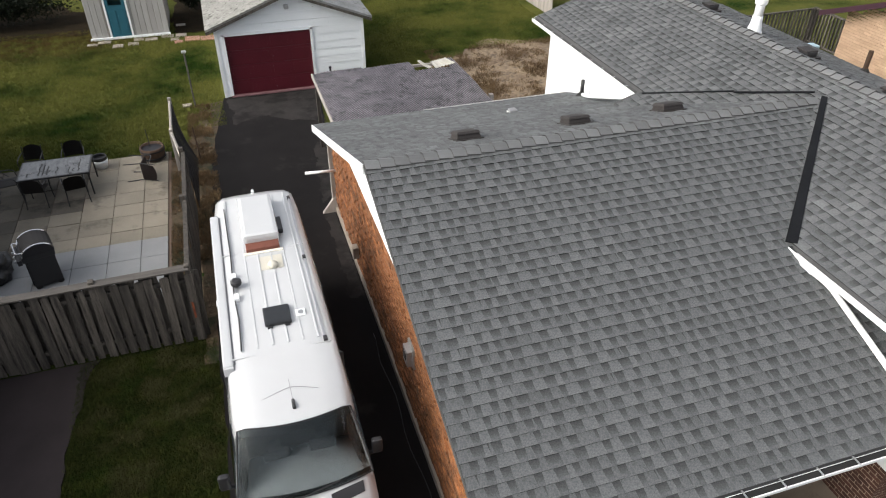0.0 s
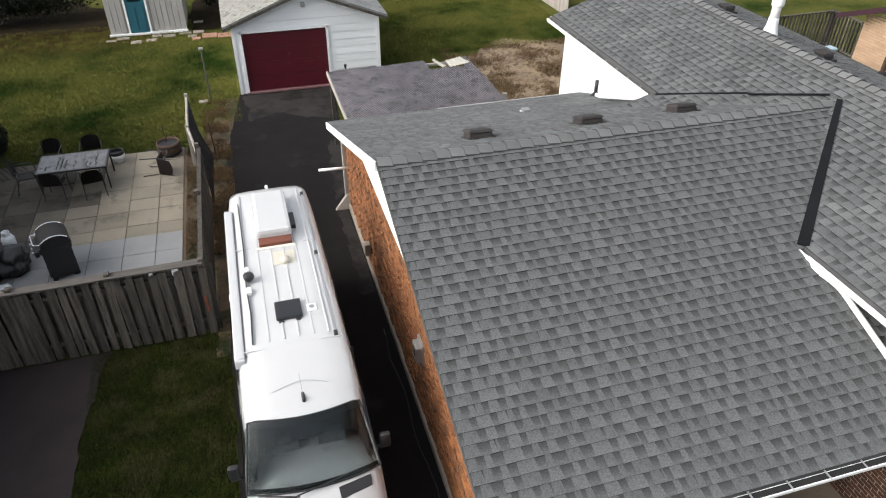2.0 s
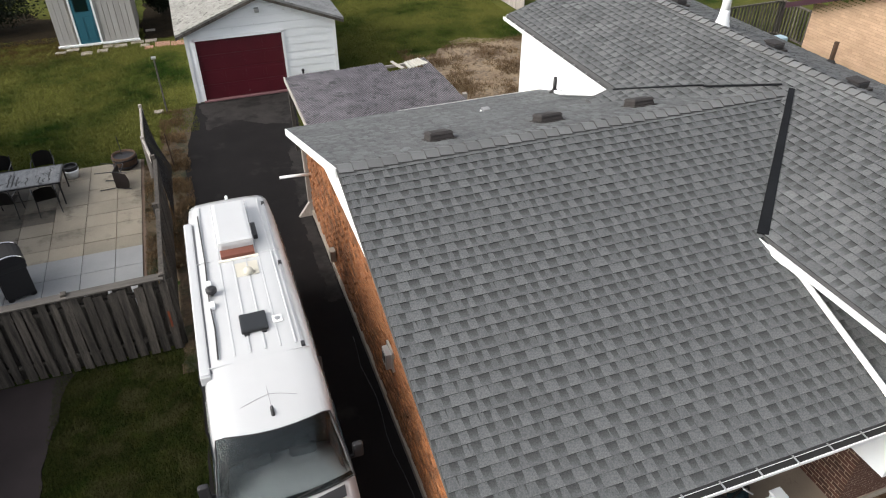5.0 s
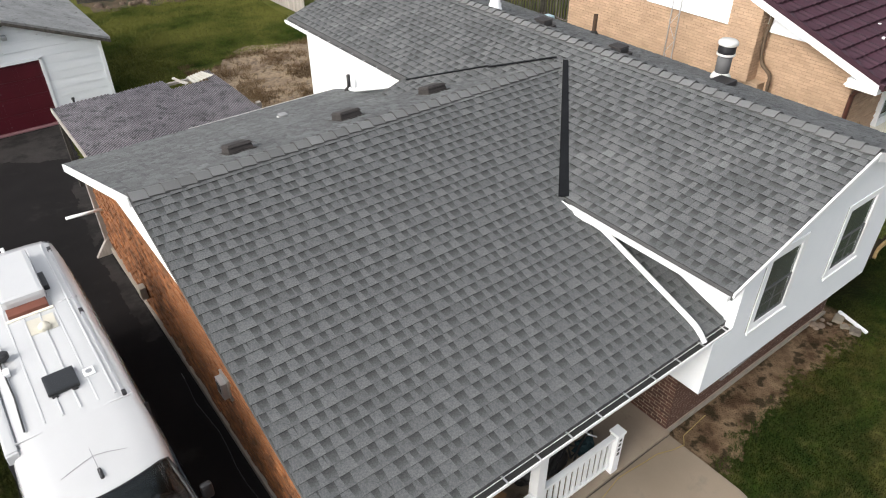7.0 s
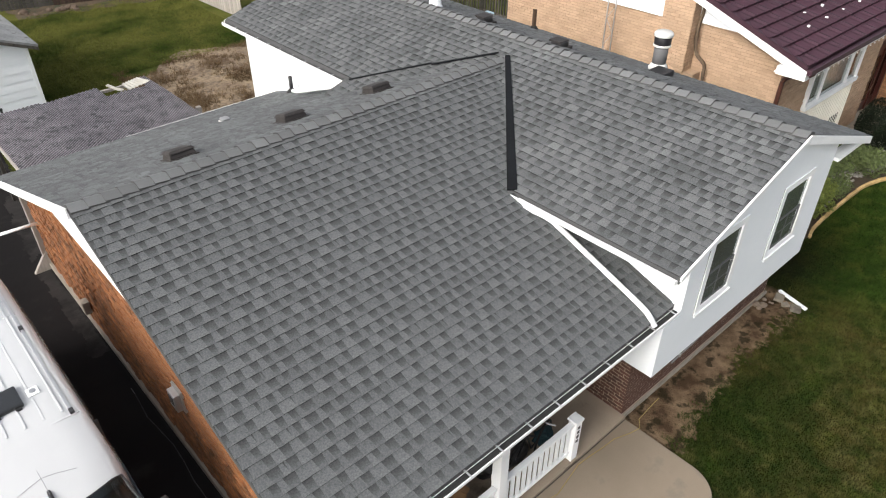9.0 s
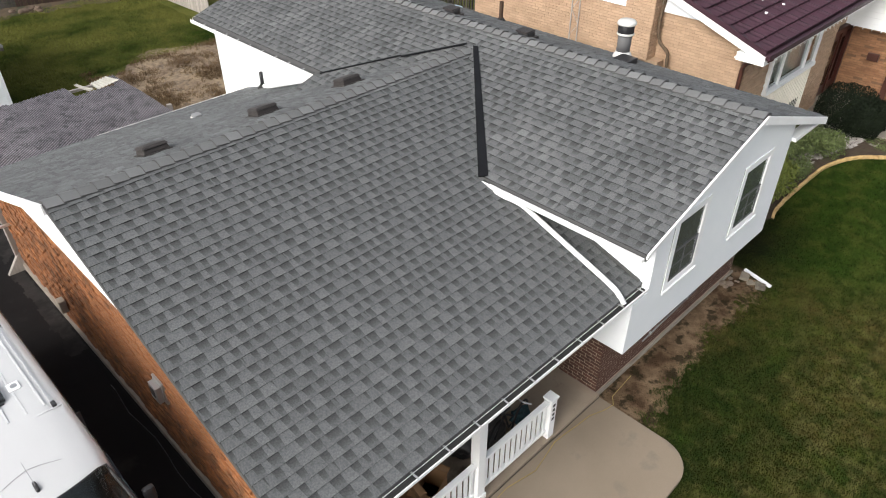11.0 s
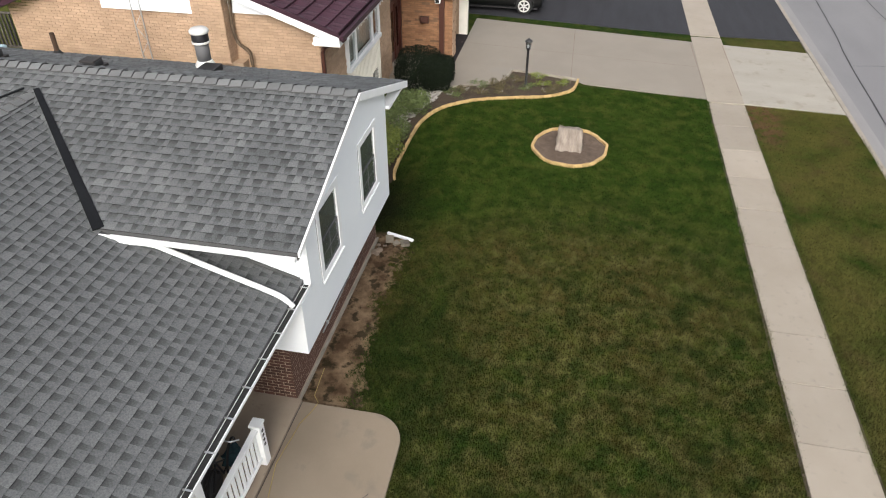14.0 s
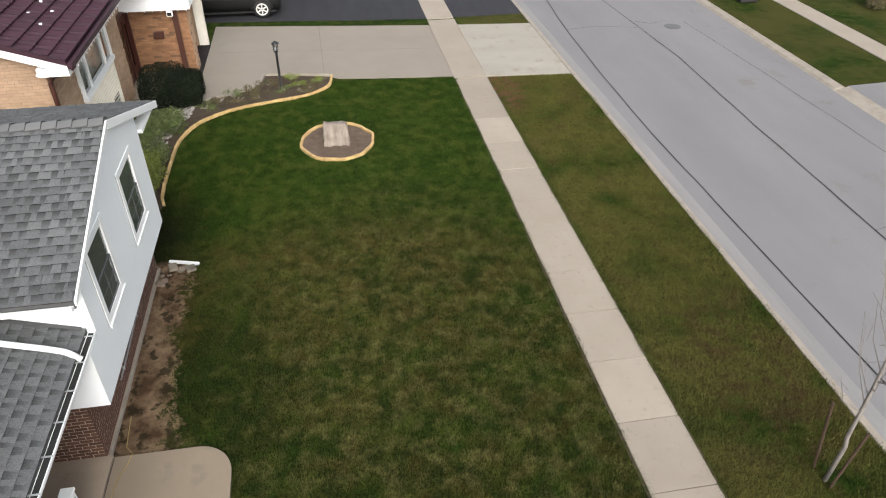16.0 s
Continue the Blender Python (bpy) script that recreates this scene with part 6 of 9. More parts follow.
M_OLDSH = material("mossy_old_shingle", (0.1183, 0.122, 0.1257), (0.3105, 0.3179, 0.3179), scale=1.5, fine=12, rough=0.95, bump=0.9, bump_dist=0.02, wear=(0.04435, 0.04435, 0.03696), wear_scale=5, wear_cut=0.58)
M_PALESH = material("bleached_old_shingle", (0.13, 0.128, 0.118), (0.34, 0.335, 0.31), scale=2.5, fine=10, rough=0.95, bump=0.9, bump_dist=0.02, wear=(0.06, 0.058, 0.05), wear_scale=6, wear_cut=0.54)
for s in (-1, 1):
    slope = M_PALESH if s < 0 else M_OLDSH
    ex = GX0 - 0.3 if s < 0 else GX1 + 0.3
    ez = GE - 0.02
    gr = part("roof", prism([(GA, GY - 0.3, GZ), (ex, GY - 0.3, ez), (ex, GY - 0.3, ez - 0.06), (GA, GY - 0.3, GZ - 0.06)], (0, GB - GY + 0.6, 0)), slope, gar, "pale weathered shingle slope" if s < 0 else "grey shingle slope")
    d = Vector((ex - GA, 0, ez - GZ))
    nn = 14
    for r in range(nn):
        a = Vector((GA, GY - 0.31, GZ)) + d * (r / nn)
        b = Vector((GA, GY - 0.31, GZ)) + d * ((r + 1.05) / nn)
        part("shingle_course", prism([a + Vector((0, 0, 0.004)), b + Vector((0, 0, 0.026)), b], (0, GB - GY + 0.62, 0)), slope, gr)
    part("rake_board", prism([(GA, GY - 0.3, GZ - 0.06), (ex, GY - 0.3, ez - 0.06), (ex, GY - 0.3, ez - 0.16), (GA, GY - 0.3, GZ - 0.16)], (0, 0.03, 0)), M_FENCE if s > 0 else M_FENCE, gar, "weathered dark rake board")
part("wall_lamp", boxes(((2.6, GY - 0.2, 2.92), (2.75, GY + 0.0, 3.06)), bevel=0.03), M_GALV, gar, "small floodlight under the gable")
t = thing("standpipe", (3.95, 24.6, 0), "short dark pipe standing beside the garage", "pipe")
part("pipe", lathe([(0.035, 0), (0.035, 0.75), (0.05, 0.76), (0.05, 0.82)], (3.95, 24.55, 0), 10), M_DARKMETAL, t)

# ---- lean-to with corrugated sheets ----
lean = thing("lean_to", (5, 18.6, 0), "lean-to with a weathered corrugated sheet roof behind the house", "lean-to roof")
def corrugated(poly, z, direction, name, lab, pitch=0.066):
    """Ridged sheet cut to a convex outline, ridges along a direction."""
    d = Vector(direction).normalized()
    s = Vector((-d.y, d.x))
    P = [Vector(p) for p in poly]
    lo, hi = min(p.dot(s) for p in P), max(p.dot(s) for p in P)
    step = pitch / 5
    verts, faces, uvs, prev = [], [], [], None
    for i in range(int((hi - lo) / step) + 1):
        c = lo + step * i + 1e-4
        cuts = []
        for a, b in zip(P, P[1:] + P[:1]):
            fa, fb = a.dot(s) - c, b.dot(s) - c
            if fa * fb < 0:
                cuts.append(a.lerp(b, fa / (fa - fb)))
        if len(cuts) < 2:
            prev = None
            continue
        cuts.sort(key=lambda q: q.dot(d))
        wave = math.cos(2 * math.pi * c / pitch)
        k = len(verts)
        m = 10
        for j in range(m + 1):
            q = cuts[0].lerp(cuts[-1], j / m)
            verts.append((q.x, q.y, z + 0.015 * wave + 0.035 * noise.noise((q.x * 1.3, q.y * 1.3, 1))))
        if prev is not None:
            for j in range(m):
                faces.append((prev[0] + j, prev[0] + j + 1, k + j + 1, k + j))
                # u holds the ridge wave, which drives the painted highlight and shade
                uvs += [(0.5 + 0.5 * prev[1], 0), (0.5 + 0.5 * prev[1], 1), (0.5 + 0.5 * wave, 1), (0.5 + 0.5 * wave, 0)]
        prev = (k, wave)
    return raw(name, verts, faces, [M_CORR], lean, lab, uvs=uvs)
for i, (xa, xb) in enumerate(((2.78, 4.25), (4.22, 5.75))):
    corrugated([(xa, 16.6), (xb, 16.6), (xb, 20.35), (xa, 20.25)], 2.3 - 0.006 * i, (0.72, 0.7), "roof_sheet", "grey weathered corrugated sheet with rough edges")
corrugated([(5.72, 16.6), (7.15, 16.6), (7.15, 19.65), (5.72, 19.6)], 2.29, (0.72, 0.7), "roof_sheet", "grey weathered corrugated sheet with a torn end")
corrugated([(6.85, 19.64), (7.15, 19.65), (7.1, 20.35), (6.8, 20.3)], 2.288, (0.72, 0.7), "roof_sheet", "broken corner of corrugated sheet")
M_LOOSE = material("pale_torn_sheet", (0.2513, 0.2439, 0.2144), (0.4583, 0.4435, 0.3992), scale=6, fine=30, rough=0.7)
def loose_sheet(cx, cy, z, w, l, ang, curl):
    """A small ribbed scrap of sheet with its end curled up."""
    n, m = 18, 8
    verts, faces = [], []
    for j in range(m + 1):
        for i in range(n + 1):
            u, v = (i / n - 0.5) * w, (j / m - 0.5) * l
            p = pose(cx, cy, z, 0, 0, ang) @ Vector((u * (1 - 0.25 * j / m), v, 0.02 * math.cos(i * 2.1) + curl * (j / m) ** 2 + 0.03))
            verts.append(tuple(p))
    faces = [(j * (n + 1) + i, j * (n + 1) + i + 1, (j + 1) * (n + 1) + i + 1, (j + 1) * (n + 1) + i) for j in range(m) for i in range(n)]
    raw("loose_sheet", verts, faces, [M_LOOSE], lean, "torn pale sheet curling up", smooth=False)
loose_sheet(6.62, 19.85, 2.3, 0.75, 0.4, 20, 0.06)
loose_sheet(6.1, 19.9, 2.28, 0.12, 0.5, 28, 0.08)
for x in (2.85, 5.0, 7.05):
    part("post", boxes(((x - 0.05, 20.0, 0), (x + 0.05, 20.1, 2.26))), M_FENCE, lean)
    part("rafter", boxes(((x - 0.04, 16.6, 2.16), (x + 0.04, 20.2, 2.26))), M_FENCE, lean)
part("purlin", boxes(((2.8, 20.1, 2.2), (7.1, 20.18, 2.27))), M_FENCE_L, lean)
part("edge_board", boxes(((2.74, 16.6, 2.2), (2.78, 20.2, 2.32))), M_FENCE_L, lean, "pale edge board")
t = thing("timber_stub", (7.4, 17.6, 0), "short timber post beside the lean-to", "post")
part("post", boxes(((7.3, 17.5, 0), (7.42, 17.62, 2.2))), M_FENCE_L, t)

# ---- shed ----
M_SHEDB = material("pale_grey_board", (0.2661, 0.2587, 0.2439), (0.3844, 0.377, 0.3622), scale=2, fine=30, rough=0.85, stretch=(4, 4, 0.5), random=0.08, bump=0.3)
shed = thing("shed", (-3.2, 33.5, 0), "grey vertical-board garden shed with a teal door", "shed")
part("wall", boxes(((-4.75, 32.55, 0.1), (-1.65, 35.5, 2.4))), M_FENCE_L, shed)
for i in range(14):
    x = -4.75 + i * 0.2215
    if not (-4.0 < x + 0.1 < -3.12):
        part("board", boxes(((x + 0.008, 32.5, 0.08), (x + 0.214, 32.55, 2.4)), bevel=0.006), M_SHEDB, shed)
sd = part("door", boxes(((-3.92, 32.46, 0.1), (-3.16, 32.54, 2.1))), M_TEAL, shed, "teal panelled door")
for x in (-3.84, -3.5):
    part("door_panel", boxes(((x, 32.44, 0.25), (x + 0.26, 32.462, 1.2)), bevel=0.01), M_TEAL, sd)
part("door_pane", boxes(((-3.8, 32.448, 1.4), (-3.28, 32.462, 1.95))), M_GLASS_D, sd)
part("door_frame", boxes(((-4.0, 32.44, 0.08), (-3.93, 32.54, 2.15)), ((-3.15, 32.44, 0.08), (-3.08, 32.54, 2.15))), M_TRIM, shed)
part("sill", boxes(((-4.8, 32.4, 0), (-1.62, 32.5, 0.09))), M_TRIM, shed, "chipped white base board")
part("roof", prism([(-4.95, 32.3, 2.4), (-1.45, 32.3, 2.4), (-3.2, 32.3, 3.1)], (0, 3.4, 0)), M_DECK, shed)
for i, (x, y, w, d) in enumerate(((-4.25, 32.1, 0.5, 0.28), (-3.7, 31.5, 0.42, 0.36), (-3.1, 31.6, 0.42, 0.36), (-2.4, 32.0, 0.5, 0.35), (-1.75, 32.2, 0.5, 0.32), (-1.2, 32.2, 0.45, 0.35), (-1.45, 31.7, 0.35, 0.3), (-4.7, 31.9, 0.4, 0.25), (-1.2, 33.6, 0.4, 0.3), (-2.9, 32.1, 0.4, 0.3), (-1.1, 24.5, 0.3, 0.24))):
    t = thing("stepping_stone", (x, y, 0), "flat grey stepping stone in the grass", "stepping stone", "stepping stones")
    part("slab", boxes(((x - w / 2, y - d / 2, -0.02), (x + w / 2, y + d / 2, 0.03)), bevel=0.012), M_CURB, t)
for i, (x, y, w, d) in enumerate(((-0.75, 31.6, 0.6, 0.55), (-0.12, 31.5, 0.6, 0.55), (-1.3, 31.35, 0.35, 0.3))):
    t = thing("paving_slab", (x, y, 0), "pink paving slab laid in the lawn", "paving slab", "pink slabs")
    part("slab", boxes(((x - w / 2, y - d / 2, -0.02), (x + w / 2, y + d / 2, 0.03)), bevel=0.01), M_PINK, t)

# ---- fences ----
fence = thing("board_fence", (-4, 12.2, 0), "weathered grey board-on-board fence between driveway and patio", "fence")
rng = random.Random(21)
x = -7.0
while x < -1.0:
    lean_x = rng.uniform(-0.05, 0.05)
    h = 1.77 + rng.uniform(-0.05, 0.05)
    w = rng.choice((0.125, 0.14, 0.15, 0.165)) if x > -4.3 else 0.2
    for yy, dx in ((12.13 + rng.uniform(-0.012, 0.012), 0.0), (12.24, 0.085)):
        w = max(w, 0.175) if dx else w
        bm = prism([(x + dx, yy, 0.04), (x + dx + w, yy, 0.04), (x + dx + w + lean_x, yy, h), (x + dx + w * 0.5 + lean_x, yy, h + rng.uniform(0, 0.03)), (x + dx + lean_x, yy, h - rng.uniform(0, 0.02))], (0, 0.022, 0))
        part("board", bm, M_FENCE, fence)
    x += rng.uniform(0.19, 0.235)
part("rail", boxes(((-7.1, 12.16, 0.35), (-1.0, 12.235, 0.43)), ((-7.1, 12.16, 1.5), (-1.0, 12.235, 1.58))), M_FENCE, fence)
part("cap_rail", prism([(-7.1, 12.08, 1.83), (-4, 12.08, 1.8), (-0.95, 12.08, 1.84), (-0.95, 12.08, 1.87), (-4, 12.08, 1.83), (-7.1, 12.08, 1.86)], (0, 0.2, 0)), M_FENCE_M, fence, "weathered flat cap rail")
for px in (-7.05, -4.4, -2.7, -0.98):
    part("post", boxes(((px - 0.05, 12.15, 0), (px + 0.05, 12.27, 1.9)), bevel=0.01), M_FENCE, fence)
part("tape", boxes(((-1.05, 12.105, 0.65), (-1.01, 12.113, 1.05))), M_TAPE, fence, "faded orange tape strip")

side = thing("side_fence", (-1.0, 16, 0), "leaning weathered fence along the driveway", "fence")
def along(y):
    return -0.98 - max(0, y - 17.3) * 0.075
y = 12.35
while y < 17.2:
    tilt = rng.uniform(-0.02, 0.02)
    part("board", prism([(along(y), y, 0.05), (along(y) + tilt, y, 1.75 + rng.uniform(-0.04, 0.04)), (along(y) + tilt, y + 0.13, 1.75), (along(y), y + 0.13, 0.05)], (0.022, 0, 0)), M_FENCE, side)
    y += 0.185
part("rail", boxes(((-1.03, 12.3, 0.4), (-0.98, 17.3, 0.48)), ((-1.03, 12.3, 1.45), (-0.98, 17.3, 1.53))), M_FENCE, side)
part("cap_rail", boxes(((-1.03, 12.3, 1.77), (-0.94, 17.3, 1.81))), M_FENCE, side)
for py in (14.9, 17.3):
    part("post", boxes(((-1.08, py - 0.05, 0), (-0.97, py + 0.05, 1.92)), bevel=0.01), M_FENCE, side)
top_x = lambda y: -1.0 - (y - 17.4) * 0.158 if y < 19.8 else -1.38 - (y - 19.8) * 0.02
foot_x = lambda y: -0.9 + (y - 17.4) * 0.018 if y < 20.2 else -0.85 - (y - 20.2) * 0.24
part("screen_frame", tube([(top_x(17.4), 17.4, 1.2), (top_x(19.8), 19.8, 1.22)], 0.04, 6), M_FENCE_L, side, "pale top rail")
part("screen_frame", tube([(top_x(19.8), 19.8, 1.22), (top_x(22.1), 22.1, 1.2)], 0.04, 6), M_FENCE_L, side, "pale top rail")
for py in (19.8, 22.1):
    part("post", boxes(((top_x(py) - 0.05, py - 0.05, 0), (top_x(py) + 0.05, py + 0.05, 1.32)), bevel=0.01), M_FENCE_L, side, "pale weathered post")
y = 17.45
while y < 22.05:
    part("slat", tube([(foot_x(y), y, 0.05), (top_x(y) + 0.04, y, 1.17)], 0.012, 4), M_DARKMETAL, side)
    y += 0.1
t = thing("stake", (-0.78, 20.3, 0), "rusty stake leaning beside the driveway", "stake")
part("rod", tube([(-0.78, 20.3, 0), (-0.82, 20.25, 1.1)], 0.02, 6), M_RUST, t)
t = thing("clothes_post", (-0.83, 24.4, 0), "grey metal clothes-line post in the lawn", "post")
part("post", tube([(-0.83, 24.4, 0), (-0.84, 24.4, 1.9)], 0.028, 8), M_FENCE_M, t)
part("cap", boxes(((-0.91, 24.33, 1.88), (-0.77, 24.47, 1.93))), M_GALV, t)

backf = thing("back_fence", (12, 34, 0), "tall weathered grey board fence behind the lawn", "fence")
x = 14.6
k = 0
while k < 44:
    q = Vector((15.2, 30.0)).lerp(Vector((14.9, 38)), k / 44)
    part("board", boxes(((q.x, q.y, 0), (q.x + 0.03, q.y + 0.16, 1.7 + rng.uniform(-0.05, 0.05)))), M_FENCE_L, backf)
    k += 1
part("rail", prism([(15.24, 30, 1.2), (14.94, 38, 1.2), (14.94, 38, 1.3), (15.24, 30, 1.3)], (0.05, 0, 0)), M_FENCE_L, backf)

M_REARF = material("dark_red_brown_boards", (0.02, 0.011, 0.009), (0.085, 0.05, 0.038), scale=3, fine=26, rough=0.9, stretch=(6, 6, 0.5), random=0.3, bump=0.5)
rearf = thing("rear_fence", (11.5, 37.2, 0), "dark red-brown board fence closing the far end of the lawn", "fence")
for k in range(48):
    q = Vector((7.4, 38.4)).lerp(Vector((14.8, 36.2)), k / 48)
    part("board", boxes(((q.x, q.y, 0), (q.x + 0.15, q.y + 0.03, 1.6 + rng.uniform(-0.08, 0.06)))), M_FENCE_M if k < 14 else M_REARF, rearf)
part("rail", plank((7.4, 38.45, 1.2), (14.8, 36.25, 1.2), 0.05, 0.09, 0.0), M_REARF, rearf)
patch("litter_strip", 0, 0, ragged([(7.6, 36.4), (9.5, 36.1), (12.2, 35.6), (14.8, 34.9), (14.8, 36.3), (7.6, 38.4)], 0.4, 0.3, s=31), M_LITTER, "strip of dead leaves at the foot of the rear fence", "soil", z=0.012)
rubble = random.Random(77)
for k in range(16):
    x = rubble.uniform(7.9, 10.6)
    y = 37.2 - (x - 7.9) * 0.25 + rubble.uniform(-0.5, 0.3)
    r = rubble.uniform(0.07, 0.2)
    bm = bmesh.new()
    bmesh.ops.create_icosphere(bm, subdivisions=2, radius=r)
    for v in bm.verts:
        v.co *= 1 + 0.35 * noise.noise(v.co * 5 + Vector((k, 0, 0)))
        v.co = Vector((v.co.x + x, v.co.y + y, max(0.0, v.co.z * 0.7 + r * 0.35)))
    t = thing("rubble_stone", (x, y, 0), "rough grey-brown stone heaped at the rear fence", "stone", "rubble stones")
    part("stone", bm, M_MULCH_L, t)

# ---- patio ----
patio = structure("patio", boxes(((-7.05, 12.3, -0.05), (-1.62, 21.1, 0.012))), M_MORTAR_D, "patio of square buff and grey concrete slabs", "patio")
edge_x = (-1.7, -2.33, -3.08, -3.87, -4.65, -5.42, -6.2, -7.04)
edge_y = (16.32, 16.87, 17.6, 18.2, 18.85, 19.6, 20.35, 21.08)
for x1, x0 in zip(edge_x, edge_x[1:]):
    for y0, y1 in zip(edge_y, edge_y[1:]):
        grime = -4.1 - x1 + 1.1 * noise.noise((x0 * 0.9, y0 * 0.9, 5)) + (0.6 if 18.0 < y0 < 20.0 else 0.0)
        slab_mat = M_PATIO_D if grime > 0.7 else M_PATIO_M if grime > -0.15 else M_PATIO
        part("slab", boxes(((x0 + 0.006, y0 + 0.006, 0.0), (x1 - 0.006, y1 - 0.006, 0.034 + random.uniform(-0.005, 0.005))), bevel=0.008), slab_mat, patio)
    for j in range(5):
        y0 = 12.32 + j * 0.8
        part("slab", boxes(((x0 + 0.005, y0 + 0.005, 0.0), (x1 - 0.005, y0 + 0.795, 0.04 + random.uniform(-0.002, 0.002))), bevel=0.006), M_PATIO_G, patio)

M_WICKER = plain("dark_woven_resin", (0.01183, 0.00961, 0.00887), rough=0.7)
TX0, TX1, TY0, TY1 = -5.34, -3.63, 19.06, 20.06
table = thing("patio_table", (-4.48, 19.56, 0.035), "long patio table with a streaked glass top", "table")
part("table_frame", boxes(((TX0 - 0.02, TY0 - 0.02, 0.69), (TX1 + 0.02, TY0 + 0.03, 0.72)), ((TX0 - 0.02, TY1 - 0.03, 0.69), (TX1 + 0.02, TY1 + 0.02, 0.72)), ((TX0 - 0.02, TY0 + 0.03, 0.69), (TX0 + 0.03, TY1 - 0.03, 0.72)), ((TX1 - 0.03, TY0 + 0.03, 0.69), (TX1 + 0.02, TY1 - 0.03, 0.72))), M_BLACK, table, "black metal table frame")
for k, x in enumerate((0.2, 0.48, 0.58, 0.68, 0.92, 1.22, 1.34, 1.46)):
    part("water_streak", ribbon([(TX0 + x + 0.05 * noise.noise((j * 0.6, k, 1)), TY0 + 0.12 + j * 0.1) for j in range(3 + (k * 5) % 6)], 0.035, 0.7365), M_RUBBER, table, "dark wavy streak")
part("tabletop", boxes(((TX0, TY0, 0.715), (TX1, TY1, 0.735)), bevel=0.005), M_TABLE, table, "dark-streaked glass top")
for x in (-4.78, -4.2):
    part("seam", boxes(((x - 0.008, TY0, 0.7355), (x + 0.008, TY1, 0.738))), M_BLACK, table)
part("frame", boxes(((TX0 - 0.04, TY0 - 0.04, 0.69), (TX1 + 0.04, TY0, 0.73)), ((TX0 - 0.04, TY1, 0.69), (TX1 + 0.04, TY1 + 0.04, 0.73)), ((TX0 - 0.04, TY0, 0.69), (TX0, TY1, 0.73)), ((TX1, TY0, 0.69), (TX1 + 0.04, TY1, 0.73))), M_BLACK, table)
for x in (TX0, TX1):
    for y in (TY0, TY1):
        part("leg", tube([(x, y, 0.035), (x, y, 0.7)], 0.022, 8), M_BLACK, table)


def chair(label):
    """Stacking patio chair facing +y, at the origin."""
    t = thing("patio_chair", (0, 0, 0), label, "chair", "patio chairs")
    t["turned"] = True
    bm = boxes(((-0.24, -0.2, 0.42), (0.24, 0.26, 0.45)), bevel=0.012)
    part("seat", bm, M_WICKER, t)
    bm = bmesh.new()
    g = [[bm.verts.new((0.25 * s * (1 - 0.12 * r * r), -0.22 - 0.1 * r - 0.03 * (1 - s * s), 0.46 + 0.42 * r - 0.06 * s * s * r)) for s in (-1, -0.5, 0, 0.5, 1)] for r in (0, 0.33, 0.66, 1)]
    for a, b in zip(g, g[1:]):
        for i in range(4):
            bm.faces.new((a[i], a[i + 1], b[i + 1], b[i]))
    bmesh.ops.solidify(bm, geom=bm.faces[:], thickness=0.02)
    part("backrest", bm, M_WICKER, t)
    for s in (-1, 1):
        part("arm", tube(bend([(s * 0.27, -0.26, 0.68), (s * 0.29, 0.0, 0.67), (s * 0.29, 0.22, 0.64), (s * 0.27, 0.25, 0.42)]), 0.014, 6), M_BLACK, t)
        part("leg", tube([(s * 0.26, 0.24, 0.44), (s * 0.27, 0.28, 0.0)], 0.014, 6), M_BLACK, t)
        part("leg", tube([(s * 0.25, -0.3, 0.86), (s * 0.25, -0.2, 0.44), (s * 0.27, -0.3, 0.0)], 0.014, 6), M_BLACK, t)
    return t


c0 = chair("dark woven patio chair with metal legs beside the table")
spots = [pose(-4.0, 18.86, 0.035, 0, 0, 12), pose(-4.95, 18.95, 0.035, 0, 0, -6), pose(-5.75, 19.55, 0.035, 0, 0, -80), pose(-5.25, 20.5, 0.035, 0, 0, 175), pose(-4.15, 20.45, 0.035, 0, 0, 185)]
c0.matrix_basis = spots[0]
for m in spots[1:]:
    copy_thing(c0, m)
tip = copy_thing(c0, pose(-2.72, 19.72, 0.33, 0, 90, -14))
tagged(tip, "dark brown patio chair tipped over on its side")
M_CUSHION = plain("faded_brown_weave", (0.02587, 0.01774, 0.01626), rough=0.85, var=0.25)
for ob in tip.children:
    if ob.name.startswith(("seat", "backrest")):
        ob.data = ob.data.copy()
        ob.data.materials[0] = M_CUSHION

M_BARREL = material("brown_barrel_staves", (0.03696, 0.0207, 0.01331), (0.1183, 0.07022, 0.04435), scale=5, fine=30, stretch=(4, 4, 0.5), rough=0.85, bump=0.4)
t = thing("barrel_planter", (-2.1, 20.75, 0.03), "half-barrel planter with soil on the patio edge", "planter")
part("barrel", lathe([(0.26, 0), (0.33, 0.14), (0.35, 0.28), (0.34, 0.4), (0.3, 0.4), (0.3, 0.33), (0.0001, 0.33)], (-2.1, 20.75, 0.03), 20), M_BARREL, t, smooth=True)
for z in (0.08, 0.3):
    part("hoop", lathe([(0.335, 0), (0.357, 0.0), (0.357, 0.04), (0.335, 0.04)], (-2.1, 20.75, 0.03 + z), 20), M_DARKMETAL, t)
part("stake", tube([(-2.15, 20.85, 0.33), (-2.17, 20.87, 0.95)], 0.012, 6), M_BLACK, t)
t = thing("flower_pot", (-3.55, 20.62, 0.03), "white bucket pot with dark soil", "pot")
part("pot", lathe([(0.16, 0), (0.2, 0.2), (0.21, 0.26), (0.18, 0.26), (0.17, 0.2), (0.0001, 0.2)], (-3.55, 20.62, 0.03), 18), M_TRIM, t, smooth=True)
part("liner", lathe([(0.182, 0.24), (0.205, 0.27), (0.2, 0.36), (0.17, 0.36), (0.16, 0.28)], (-3.55, 20.62, 0.03), 18), M_BLACK, t)

